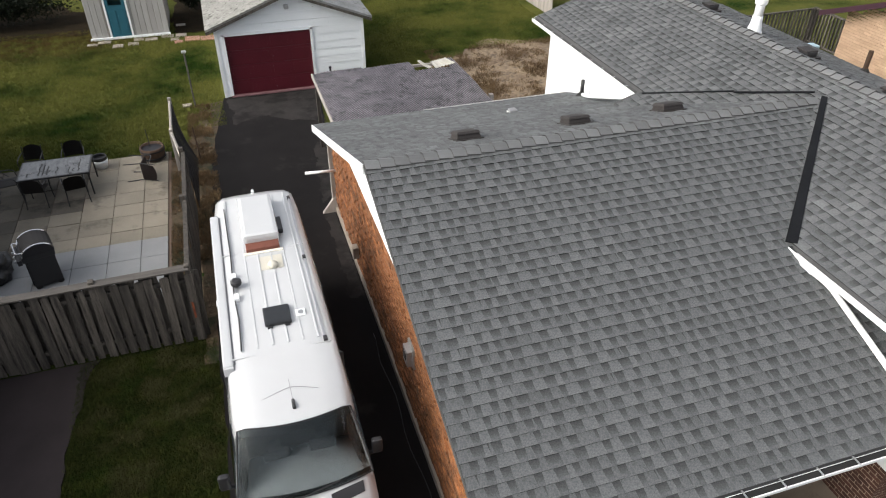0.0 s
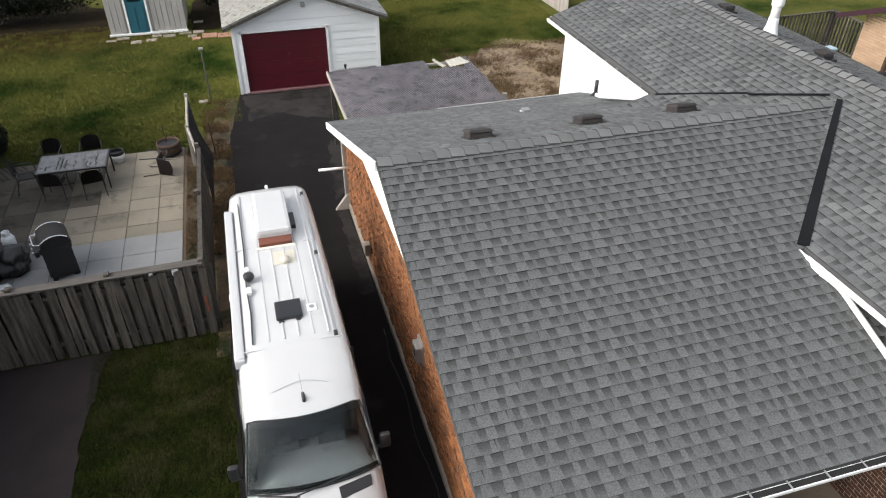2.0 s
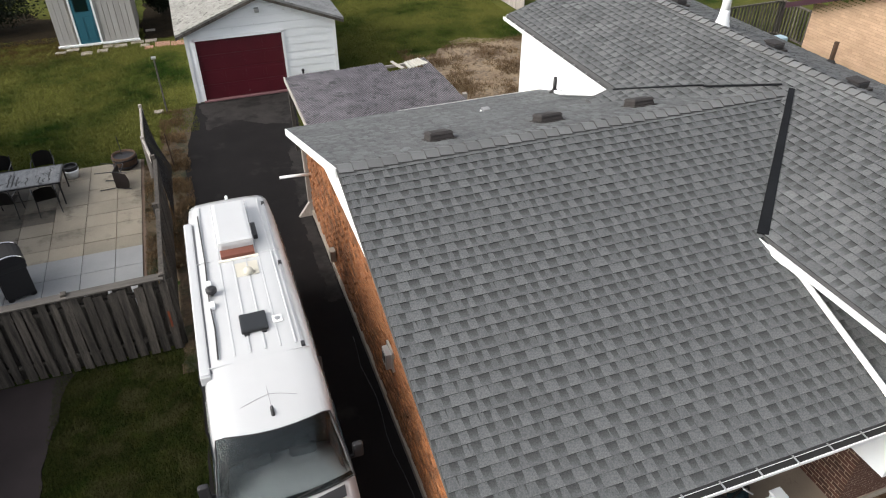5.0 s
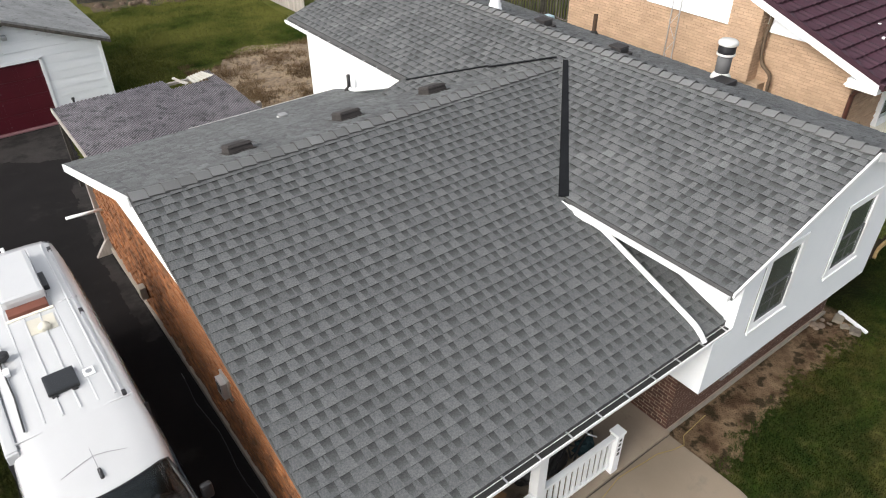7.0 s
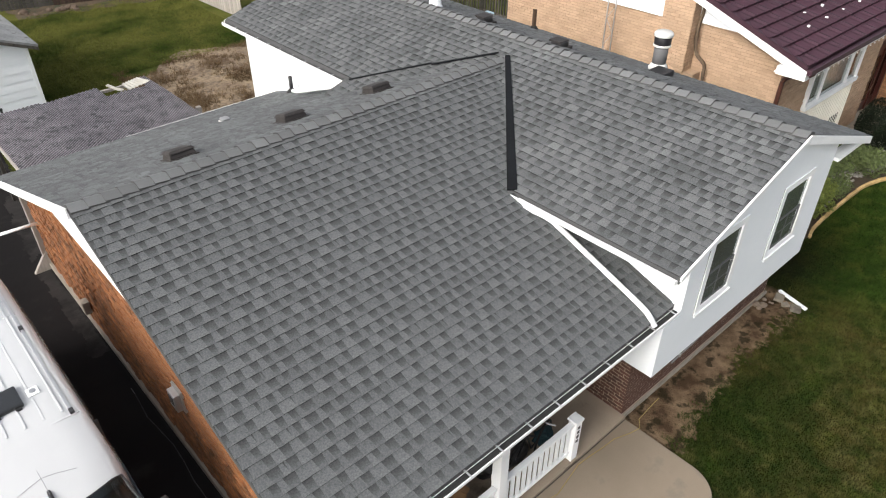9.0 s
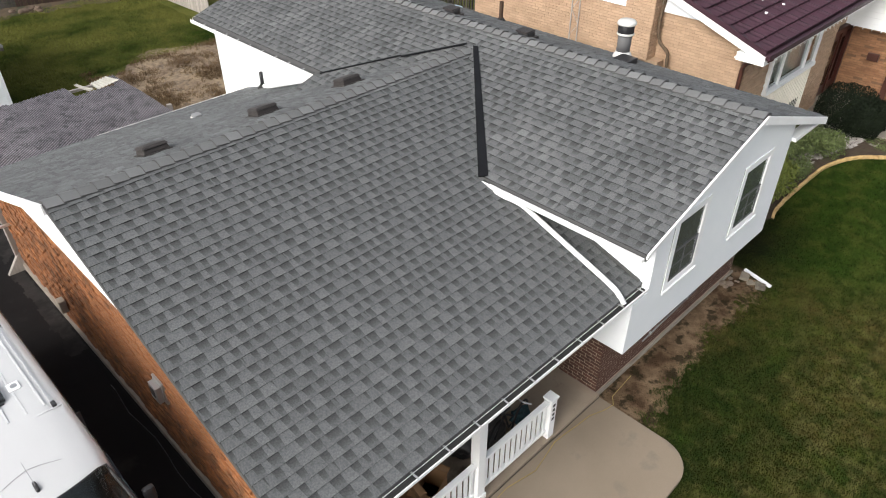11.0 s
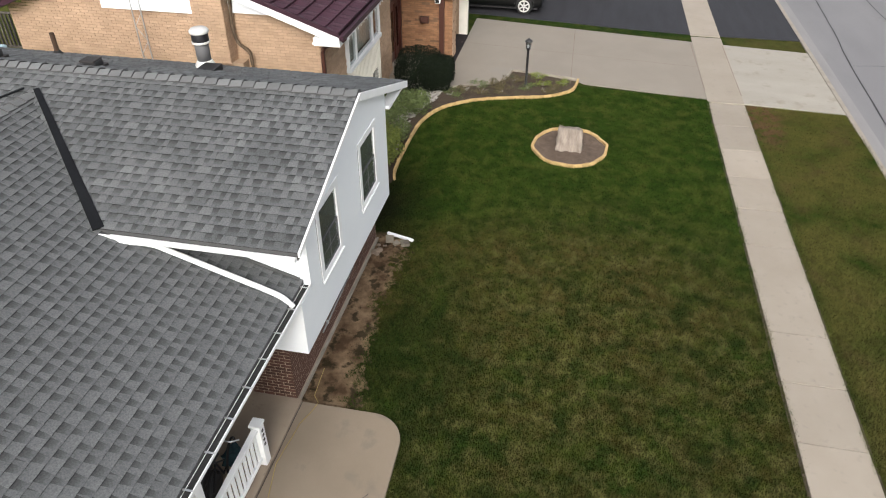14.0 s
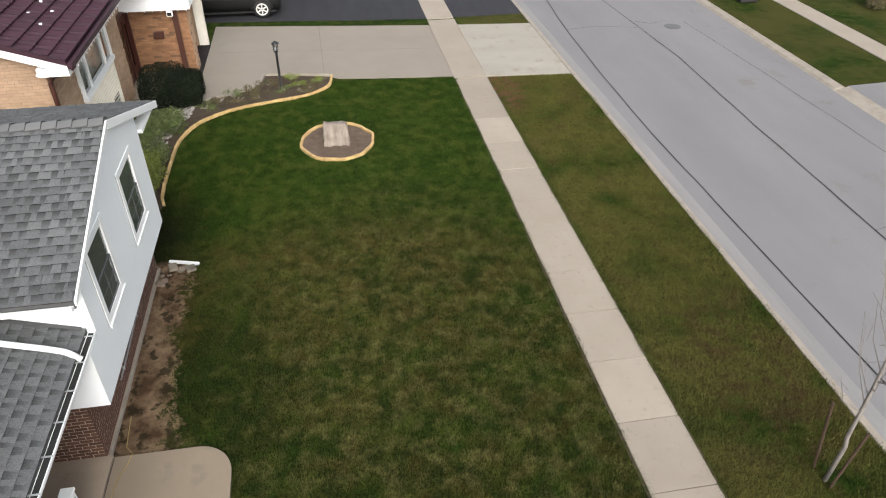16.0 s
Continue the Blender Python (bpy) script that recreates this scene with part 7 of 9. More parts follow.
bbq = thing("barbecue", (-4.3, 15.3, 0.04), "black and steel gas barbecue on the grey slabs", "barbecue")
part("cabinet", boxes(((-4.58, 15.05, 0.1), (-4.02, 15.5, 0.82)), bevel=0.015), M_BLACK, bbq)
part("cabinet_door", boxes(((-4.56, 15.03, 0.14), (-4.31, 15.05, 0.78)), bevel=0.006), M_DARKMETAL, bbq)
part("cabinet_door", boxes(((-4.29, 15.03, 0.14), (-4.04, 15.05, 0.78)), bevel=0.006), M_DARKMETAL, bbq)
part("side_shelf", boxes(((-4.83, 15.03, 0.86), (-4.62, 15.42, 0.9)), bevel=0.01), M_DARKMETAL, bbq)
part("shelf_rail", tube(bend([(-4.62, 15.02, 0.9), (-4.86, 15.02, 0.9), (-4.86, 15.43, 0.9), (-4.62, 15.43, 0.9)]), 0.013, 6), M_CHROME, bbq)
part("firebox", boxes(((-4.6, 15.0, 0.82), (-4.0, 15.52, 0.98)), bevel=0.03), M_BLACK, bbq)
lid = [(15.28 - 0.25 * math.cos(math.pi * i / 10), 0.98 + 0.24 * math.sin(math.pi * i / 10)) for i in range(11)]
part("lid", prism([(-4.58, y, z) for y, z in lid], (0.56, 0, 0)), M_WICKER, bbq, "dull black rounded lid")
for x in (-4.6, -4.0):
    part("lid_trim", tube([(x, y, z + 0.012) for y, z in lid[1:-1]], 0.014, 6), M_CHROME, bbq, "bright lid trim")
for x in (-4.62, -4.02):
    part("lid_end", prism([(x, y, z) for y, z in lid], (0.04, 0, 0)), M_DARKMETAL, bbq, "dark cast lid end")
part("handle", tube(bend([(-4.52, 15.05, 1.06), (-4.52, 14.95, 1.08), (-4.08, 14.95, 1.08), (-4.08, 15.05, 1.06)]), 0.014, 8), M_CHROME, bbq)
part("control_panel", boxes(((-4.6, 14.93, 0.8), (-4.0, 15.0, 0.93)), bevel=0.01), M_DARKMETAL, bbq)
for k in range(3):
    part("knob", boxes(((-4.5 + k * 0.18, 14.9, 0.84), (-4.44 + k * 0.18, 14.935, 0.9)), bevel=0.01), M_GALV, bbq)
for x in (-4.56, -4.04):
    for y in (15.1, 15.45):
        part("wheel", tube([(x - 0.02, y, 0.09), (x + 0.02, y, 0.09)], 0.05, 12), M_RUBBER, bbq)
bbq.matrix_basis = pose(-4.3, 15.3, 0.04, 0, 0, -72) @ Matrix.Diagonal((1.1, 1.3, 0.97, 1))
t = thing("propane_tank", (-5.7, 16.6, 0.035), "white propane cylinder with a collar", "gas cylinder")
part("tank", lathe([(0.1, 0), (0.15, 0.05), (0.155, 0.3), (0.12, 0.38), (0.05, 0.41)], (-5.7, 16.6, 0.035), 16), M_TRIM, t, smooth=True)
part("collar", lathe([(0.09, 0.38), (0.09, 0.5), (0.075, 0.5), (0.075, 0.38)], (-5.7, 16.6, 0.035), 14), M_TRIM, t)
t = thing("tarpaulin_heap", (-5.45, 15.75, 0.04), "crumpled black cover heaped on the slabs", "cover")
bm = bmesh.new()
bmesh.ops.create_icosphere(bm, subdivisions=4, radius=0.42)
for v in bm.verts:
    d = 1 + 0.35 * noise.noise(v.co * 4) + 0.15 * noise.noise(v.co * 11)
    v.co = Vector((v.co.x * d * 1.0, v.co.y * d * 1.15, max(-0.02, v.co.z * d * 0.85 + 0.2)))
    v.co += Vector((-5.45, 15.7, 0.06))
part("cover", bm, M_BLACK, t, smooth=True)
t = thing("white_rag", (-5.55, 14.75, 0.04), "small crumpled white rag on the slabs", "rag")
bm = bmesh.new()
bmesh.ops.create_icosphere(bm, subdivisions=3, radius=0.16)
for v in bm.verts:
    v.co *= 1 + 0.5 * noise.noise(v.co * 14)
    v.co = Vector((v.co.x - 5.55, v.co.y * 1.6 + 14.75, max(0, v.co.z * 0.6 + 0.05) + 0.04))
part("cloth", bm, M_STUCCO, t, smooth=True)
box_t = thing("storage_box", (-6.2, 14.8, 0.04), "large red-brown wooden storage box by the wall", "storage box")
part("body", boxes(((-6.78, 13.75, 0.04), (-5.68, 15.75, 0.72))), M_BROWNBOX, box_t)
for i in range(9):
    x = -6.84 + i * 0.135
    part("lid_board", boxes(((x, 13.65, 0.725), (x + 0.133, 15.85, 0.755)), bevel=0.005), M_BROWNBOX, box_t)

# ---- neighbour's white house to the west ----
nbw = thing("neighbour_house", (-10, 17, 0), "white painted brick house with a brown shingle roof", "house")
NX = -7.1
part("wall", boxes(((NX - 0.2, 13.4, 0), (NX, 16.83, 3.3)), ((NX - 0.2, 17.6, 0), (NX, 18.96, 3.3)), ((NX - 0.2, 19.72, 0), (NX, 21.45, 3.3)), ((NX - 0.2, 16.83, 0), (NX, 17.6, 2.52)), ((NX - 0.2, 16.83, 3.14), (NX, 17.6, 3.3)),
                   ((NX - 0.2, 18.96, 0), (NX, 19.72, 0.45)), ((NX - 0.2, 18.96, 1.02), (NX, 19.72, 3.3))), M_STUCCO, nbw, "white painted brick side wall")
part("wall", boxes(((-16, 21.25, 0), (NX - 0.2, 21.45, 3.3))), M_STUCCO, nbw)
# dark colour stands in for the shade on this stretch of wall
part("wall", boxes(((NX - 0.25, 5.0, 0), (NX - 0.05, 13.4, 3.3))), M_DARKBR, nbw, "dark front stretch of the side wall, shade put into its colour")
k = 0.32
ez, ne, nb = 3.42, -7.03, 23.2        # eave height, eave line, rear eave of the hipped roof
nroof = part("roof", prism([(ne, 13.5, ez), (ne, nb, ez), (ne - 7, nb - 7, ez + k * 7), (ne - 7, 13.5, ez + k * 7)], (0, 0, -0.1)), M_DECK, nbw, "brown three-tab shingle roof with a hipped end")
part("roof", prism([(ne, nb, ez), (ne - 14, nb, ez), (ne - 7, nb - 7, ez + k * 7)], (0, 0, -0.1)), M_BROWNSH, nbw, "brown rear hip slope")
verts, faces = [], []
rng = random.Random(31)
dv = Vector((-1, 0, k)).normalized()
nv = Vector((k, 0, 1)).normalized()
for r in range(48):
    yy = 13.5 - (0.16 if r % 2 else 0)
    end = nb - r * 0.145 * 0.952
    while yy < end:
        a, b = max(13.5, yy), min(end, yy + 0.325)
        yy += 0.333
        if b - a < 0.04:
            continue
        o = Vector((ne, 0, ez)) + dv * (r * 0.145)
        q = len(verts)
        for (vv, hh) in ((0, 0.02), (0.165, 0.003)):
            p = o + dv * vv + nv * hh
            verts += [(p.x, a, p.z), (p.x, b, p.z)]
        p = o
        verts += [(p.x, a, p.z - 0.004), (p.x, b, p.z - 0.004)]
        faces += [(q, q + 1, q + 3, q + 2), (q + 4, q + 5, q + 1, q)]
ob = raw("shingles", verts, faces, [M_BROWNSH, M_EDGE], nroof, slots=[0, 1] * (len(faces) // 2))
ob["kind"] = "stuff"
part("hip_cap", plank((ne, nb, ez), (ne - 7, nb - 7, ez + k * 7), 0.22, 0.03, 0.012), M_BROWNSH, nroof, "brown hip cap shingles")
part("fascia", boxes(((ne - 0.03, 13.5, ez - 0.16), (ne + 0.005, nb, ez - 0.01))), M_DARKMETAL, nbw, "dark fascia")
gutter("gutter", (ne + 0.006, 13.5, ez - 0.04), (ne + 0.006, nb, ez - 0.04), (1, 0, 0), nbw, "grey weathered gutter", w=0.08, h=0.07, hang=0.8)
for (y0, y1, z0, z1) in ((16.83, 17.6, 2.52, 3.14), (18.96, 19.72, 0.45, 1.02)):
    e = 0.035
    w = part("window", boxes(((NX - 0.05, y0 - 0.006, z0), (NX + 0.02, y0 + e, z1)), ((NX - 0.05, y1 - e, z0), (NX + 0.02, y1 + 0.006, z1)), ((NX - 0.05, y0 + e, z0 - 0.006), (NX + 0.02, y1 - e, z0 + e)), ((NX - 0.05, y0 + e, z1 - e), (NX + 0.02, y1 - e, z1 + 0.006))), M_WINGREY, nbw, "small slider window in a dark frame")
    part("mullion", boxes(((NX - 0.02, (y0 + y1) / 2 - 0.014, z0 + e), (NX + 0.012, (y0 + y1) / 2 + 0.014, z1 - e))), M_TRIM, w)
    part("sash_rim", boxes(((NX - 0.018, y0 + e, z0 + e), (NX + 0.006, y0 + e + 0.015, z1 - e))), M_TRIM, w)
    part("sash_rim", boxes(((NX - 0.018, y0 + e + 0.015, z0 + e), (NX + 0.006, y1 - e, z0 + e + 0.02))), M_TRIM, w)
    part("pane", boxes(((NX - 0.03, y0, z0), (NX - 0.024, y1, z1))), M_GLASS, w).visible_shadow = False
    part("dark_room", boxes(((NX - 0.045, y0, z0), (NX - 0.035, y1, z1))), M_WINGREY, w)
part("vent_pipe", lathe([(0.06, -0.1), (0.06, 0.42)], (-7.9, 18.45, ez + k * 0.87), 10), M_RUST, nbw, "brown vent pipe")
conduit = [(NX + 0.03, 21.2, 1.34), (NX + 0.03, 19.0, 1.34), (NX + 0.03, 16.6, 1.34), (NX + 0.03, 16.5, 1.25), (NX + 0.03, 16.45, 0.1)]
part("cable", tube(conduit, 0.018, 6), M_BLACK, nbw, "black cable along the wall")
part("junction_box", boxes(((NX, 16.7, 1.28), (NX + 0.08, 16.85, 1.4)), ((NX, 19.9, 1.3), (NX + 0.08, 20.05, 1.42))), M_GALV, nbw)
part("lamp_bracket", tube(bend([(NX, 18.65, 1.5), (NX + 0.15, 18.65, 1.5), (NX + 0.15, 18.65, 1.75), (NX + 0.1, 18.7, 1.8)]), 0.025, 6), M_TRIM, nbw, "white wall bracket")
hose = thing("hose_coil", (NX + 0.1, 18.1, 0.8), "coiled grey garden hose hung on the white wall", "hose")
for i in range(7):
    rr = 0.22 + 0.012 * (i % 3)
    part("loop", tube([(NX + 0.05 + i * 0.022, 18.1 + rr * math.cos(a), 0.75 + rr * 1.25 * math.sin(a)) for a in [j * math.pi / 9 for j in range(19)]], 0.016, 5), M_GALV, hose)
t = thing("bent_rods", (-6.7, 20.7, 0.03), "tangle of thin metal rods leaning by the wall", "metal rods")
for i in range(6):
    part("rod", tube([(-6.55 + 0.1 * i, 20.2 + 0.12 * i, 0.03), (-6.9, 20.5 + 0.1 * i, 0.5 + 0.05 * i), (-7.05, 20.9, 0.1)], 0.01, 5), M_DARKMETAL, t)
# open glazed door and small porch roof at the near end
t = thing("storm_door", (-6.9, 13.9, 0.4), "black glazed storm door standing open with a white frame", "door")
part("frame", boxes(((-7.06, 13.42, 0.4), (-7.0, 13.5, 2.75)), ((-7.06, 14.2, 0.4), (-7.0, 14.28, 2.75)), ((-7.06, 13.42, 2.67), (-7.0, 14.28, 2.75)), ((-7.06, 13.42, 0.4), (-7.0, 14.28, 0.6))), M_BLACK, t)
part("pane", boxes(((-7.04, 13.5, 0.6), (-7.03, 14.2, 2.67))), M_GLASS_D, t)
part("jamb", boxes(((-7.0, 13.2, 0.4), (-6.9, 13.3, 2.7))), M_TRIM, t, "white jamb")
t = thing("porch_hood", (-7.3, 13.0, 2.9), "small dark porch roof at the house corner", "porch roof")
part("hood", prism([(-7.6, 12.6, 3.02), (-6.95, 12.6, 2.86), (-6.95, 12.6, 2.8), (-7.6, 12.6, 2.9)], (0, 1.0, 0)), M_BROWNSH, t)
part("fascia", boxes(((-6.95, 12.6, 2.78), (-6.92, 13.6, 2.86))), M_TRIM, t)

# ---- silver car ----
def lens_blob(at, size, turn):
    """A flattened lens shape, turned about the upright."""
    bm = bmesh.new()
    bmesh.ops.create_icosphere(bm, subdivisions=3, radius=1.0)
    bmesh.ops.transform(bm, matrix=pose(*at, 0, 0, turn) @ Matrix.Diagonal((*size, 1)), verts=bm.verts[:])
    return bm


def car(name, at, heading, paint, label, L=4.3, W=1.75, H=1.5, hood=1.0, deck=0.5, suv=False):
    """A car with nose towards +y at the origin, then placed."""
    t = thing(name, (0, 0, 0), label, "car")
    t["turned"] = True
    half = L / 2
    zh = 0.78 if not suv else 1.0
    stations = [(half, 0.46, 0.42), (half - 0.04, 0.58, 0.58), (half - 0.12, zh - 0.16, 0.72), (half - 0.25, zh - 0.1, 0.84), (half - 0.45, zh - 0.04, 0.95), (half - 0.7, zh + 0.02, 0.99), (half - hood, zh + 0.06, 1.0), (half - hood - 0.6, zh + 0.1, 1.0), (-half + deck + 0.4, zh + 0.12, 1.0), (-half + 0.3, zh + 0.1, 0.97), (-half + 0.05, zh - 0.05, 0.9), (-half, 0.5, 0.84)]
    secs = []
    for y, zt, f in stations:
        w = W / 2 * f
        h = [(0, zt + 0.05), (w * 0.6, zt + 0.035), (w * 0.92, zt - 0.03), (w, zt - 0.17), (w * 0.99, 0.4), (w * 0.9, 0.25), (w * 0.4, 0.22)]
        secs.append([(x, y, max(z, 0.2)) for x, z in h] + [(-x, y, max(z, 0.2)) for x, z in h[::-1] if x > 0])
    soft = part("body", loft(secs), paint, t, smooth=True).modifiers.new("rounding", "SUBSURF")
    soft.levels = soft.render_levels = 2
    y0, y1 = half - hood, -half + deck
    cab = []
    for y, zt, w in ((y0, zh + 0.08, 0.84), (y0 - 0.75, H - 0.04, 0.64), (y0 - 1.2, H, 0.64), (y1 + (0.2 if suv else 0.6), H - 0.04, 0.64), (y1, zh + 0.12, 0.8)):
        w = W / 2 * w
        bow = 0.34 if y == y0 else 0.12 if y == y0 - 0.75 else 0.0
        outline = [(w, zh + 0.05), (w, zt - 0.04), (w * 0.85, zt), (w * 0.4, zt + 0.012), (-w * 0.4, zt + 0.012), (-w * 0.85, zt), (-w, zt - 0.04), (-w, zh + 0.05)]
        cab.append([(x, y + bow * (0.35 - (x / w) ** 2), z) for x, z in outline])
    part("glasshouse", loft(cab, caps=False), M_CARGLASS, t, "dark car windows", smooth=False)
    part("roof", loft([[(x * 1.01, y, z + 0.012) for x, y, z in s[1:7]] + [(x * 0.98, y, z - 0.02) for x, y, z in s[1:7]][::-1] for s in cab[1:4]]), paint, t)
    for s in (-1, 1):
        part("pillar", tube([(s * W / 2 * 0.84, y0 - 0.22, zh + 0.06), (s * W / 2 * 0.65, y0 - 0.83, H - 0.04)], 0.022, 6), paint, t)
        part("pillar", tube([(s * W / 2 * 0.81, y1, zh + 0.1), (s * W / 2 * 0.65, y1 + (0.2 if suv else 0.6), H - 0.03)], 0.045, 6), paint, t)
        part("pillar", tube([(s * W / 2 * 0.86, y0 - 1.35, zh + 0.05), (s * W / 2 * 0.65, y0 - 1.3, H - 0.03)], 0.03, 6), paint, t)
        hl = part("headlight", lens_blob((s * W / 2 * 0.755, half - 0.33, zh - 0.1), (0.075, 0.23, 0.07), s * 28), M_CARGLASS, t, "glossy dark headlight", smooth=True)
        part("reflector", lens_blob((s * W / 2 * 0.78, half - 0.34, zh - 0.06), (0.035, 0.07, 0.035), s * 28), M_SHEETM, hl, smooth=True)
        part("indicator", lens_blob((s * W / 2 * 0.88, half - 0.54, zh - 0.085), (0.04, 0.075, 0.05), s * 20), M_ORANGE, hl, smooth=True)
        part("tail_light", boxes(((s * W * 0.42 - 0.08, -half - 0.01, zh - 0.15), (s * W * 0.42 + 0.08, -half + 0.12, zh + 0.08)), bevel=0.02), M_TAIL, t, "red tail light")
        part("mirror", boxes(((s * (W / 2 + 0.08) - 0.07, y0 - 0.5, zh + 0.05), (s * (W / 2 + 0.08) + 0.07, y0 - 0.4, zh + 0.2)), bevel=0.03), paint, t)
        for wy in (half - 0.85, -half + 0.8):
            R = 0.32 if not suv else 0.38
            w = part("wheel", tube([(s * (W / 2 - 0.16), wy, R), (s * (W / 2 - 0.02), wy, R)], 0.06, 12), M_DARKMETAL, t)
            bm = lathe([(R * 0.6, -0.1), (R * 0.95, -0.1), (R, -0.06), (R, 0.06), (R * 0.95, 0.1), (R * 0.6, 0.1)], (0, 0, 0), 24)
            bmesh.ops.transform(bm, matrix=pose(s * (W / 2 - 0.08), wy, R, 0, 90, 0), verts=bm.verts[:])
            part("tyre", bm, M_RUBBER, w, smooth=True)
            bm = bmesh.new()
            for q in range(6):
                a = q * math.pi / 3
                sp = boxes(((0.02, -0.03, 0.0), (R * 0.62, 0.03, 0.03)))
                bmesh.ops.transform(sp, matrix=Matrix.Rotation(a, 4, "Z"), verts=sp.verts[:])
                me = bpy.data.meshes.new("t")
                sp.to_mesh(me)
                sp.free()
                bm.from_mesh(me)
                bpy.data.meshes.remove(me)
            tube([(R * 0.63 * math.cos(j * math.pi / 10), R * 0.63 * math.sin(j * math.pi / 10), 0.02) for j in range(21)], 0.03, 6, bm)
            bmesh.ops.transform(bm, matrix=pose(s * (W / 2 + 0.0), wy, R, 0, s * 90, 0), verts=bm.verts[:])
            part("rim", bm, M_SHEETM, w)
            bm = tube([(s * (W / 2 + 0.005), wy + (R + 0.07) * math.cos(a), R + (R + 0.07) * math.sin(a)) for a in [j * math.pi / 10 for j in range(11)]], 0.02, 6)
            part("wheel_arch", bm, M_BLACK, t)
    part("grille", boxes(((-W * 0.22, half - 0.1, 0.4), (W * 0.22, half - 0.02, 0.52)), bevel=0.01), M_BLACK, t)
    part("underbody", boxes(((-W * 0.42, -half + 0.2, 0.2), (W * 0.42, half - 0.2, 0.45))), M_BLACK, t)
    t.matrix_basis = pose(*at, 0, 0, heading)
    return t


M_CARGLASS = plain("dark_car_glass", (0.01056, 0.01232, 0.0132), rough=0.05, coat=1.0, var=0.02, bump=0)
M_TAIL = plain("red_lens", (0.2587, 0.007392, 0.00887), rough=0.2)
car("silver_car", (-5.14, 6.42, 0.012), -4, M_SILVER, "silver compact car parked on the dark asphalt", L=4.2, W=1.75, H=1.5, hood=0.98)
car("black_suv", (33.47, 4.45, 0.012), 0, M_CARBLACK, "black sport utility vehicle parked on the far driveway", L=4.7, W=1.9, H=1.8, suv=True, hood=1.1, deck=0.2)
car("black_sedan", (37.15, 1.1, 0.012), 180, M_CARBLACK, "black sedan parked on the far driveway", L=4.6, W=1.8, H=1.45)

# ---- tan brick house to the east ----
def smooth_curve(points, n=5):
    P = [Vector(p) for p in points]
    out = []
    for i in range(len(P) - 1):
        p0, p1, p2, p3 = P[max(i - 1, 0)], P[i], P[i + 1], P[min(i + 2, len(P) - 1)]
        for k in range(n):
            t = k / n
            out.append(0.5 * (2 * p1 + (p2 - p0) * t + (2 * p0 - 5 * p1 + 4 * p2 - p3) * t * t + (3 * p1 - p0 - 3 * p2 + p3) * t ** 3))
    return out + [P[-1]]


M_VINE = material("dry_vine_bark", (0.04435, 0.02957, 0.01848), (0.1478, 0.1035, 0.06653), scale=9, fine=50, rough=0.95, bump=0.8)
nbe = thing("brick_house", (22, 11, 0), "tan brick house with a maroon metal tile roof", "house")
EX, EY = 17.5, 6.9
ezf = 4.0
kr = 0.36
RY = 11.6
west_e = part("wall", prism([(EX + 0.05, EY + 0.05, 0), (EX + 0.05, 16.0, 0), (EX + 0.05, 16.0, 3.7), (EX + 0.05, RY, ezf + kr * (RY - 6.25) - 0.15), (EX + 0.05, EY + 0.05, ezf + 0.1)], (0.2, 0, 0)), M_MORTAR_T, nbe, "tan brick side wall")
front_e = part("wall", boxes(((EX + 0.25, EY + 0.05, 0), (19.55, EY + 0.25, ezf)), ((22.95, EY + 0.05, 0), (24.62, EY + 0.25, ezf)), ((19.55, EY + 0.05, 3.4), (22.95, EY + 0.25, ezf)), ((19.55, EY + 0.06, 0), (22.95, EY + 0.25, 2.0))), M_MORTAR_T, nbe, "tan rough brick front wall")
for y0, y1, z0, z1, zz in ((7.5, 9.3, 4.25, 4.45, 4.98), (10.2, 13.0, 4.15, 5.1, 5.1)):
    part("gable_panel", prism([(EX - 0.035, y0, z0), (EX - 0.035, y1, z0), (EX - 0.035, y1, min(zz, ezf + kr * (min(y1, RY) - 6.25) - 0.2)), (EX - 0.035, y0, ezf + kr * (y0 - 6.25) - 0.22)], (0.085, 0, 0)), M_WHITE, nbe, "white gable panel above the brick")
chim = part("chimney", boxes(((EX - 0.38, 9.3, 3.0), (EX + 0.1, 10.15, 6.2)), ((EX - 0.3, 9.0, 0.0), (EX + 0.1, 10.3, 3.0))), M_MORTAR_T, nbe, "tan brick chimney breast")
# east end, up to x 26.08, is unseen: added to shade the entry recess
er = part("roof", prism([(EX - 0.4, 6.25, ezf - 0.02), (EX - 0.4, RY, ezf + kr * (RY - 6.25) - 0.02), (EX - 0.4, RY, ezf + kr * (RY - 6.25) - 0.18), (EX - 0.4, 6.25, ezf - 0.18)], (8.98, 0, 0)), M_PURPLE, nbe, "maroon metal tile roof slope, its unseen east end added for shade")
part("roof", prism([(EX - 0.4, RY, ezf + kr * (RY - 6.25) - 0.02), (EX - 0.4, 16.6, ezf - 0.05), (EX - 0.4, 16.6, ezf - 0.2), (EX - 0.4, RY, ezf + kr * (RY - 6.25) - 0.18)], (8.98, 0, 0)), M_PURPLE, nbe)


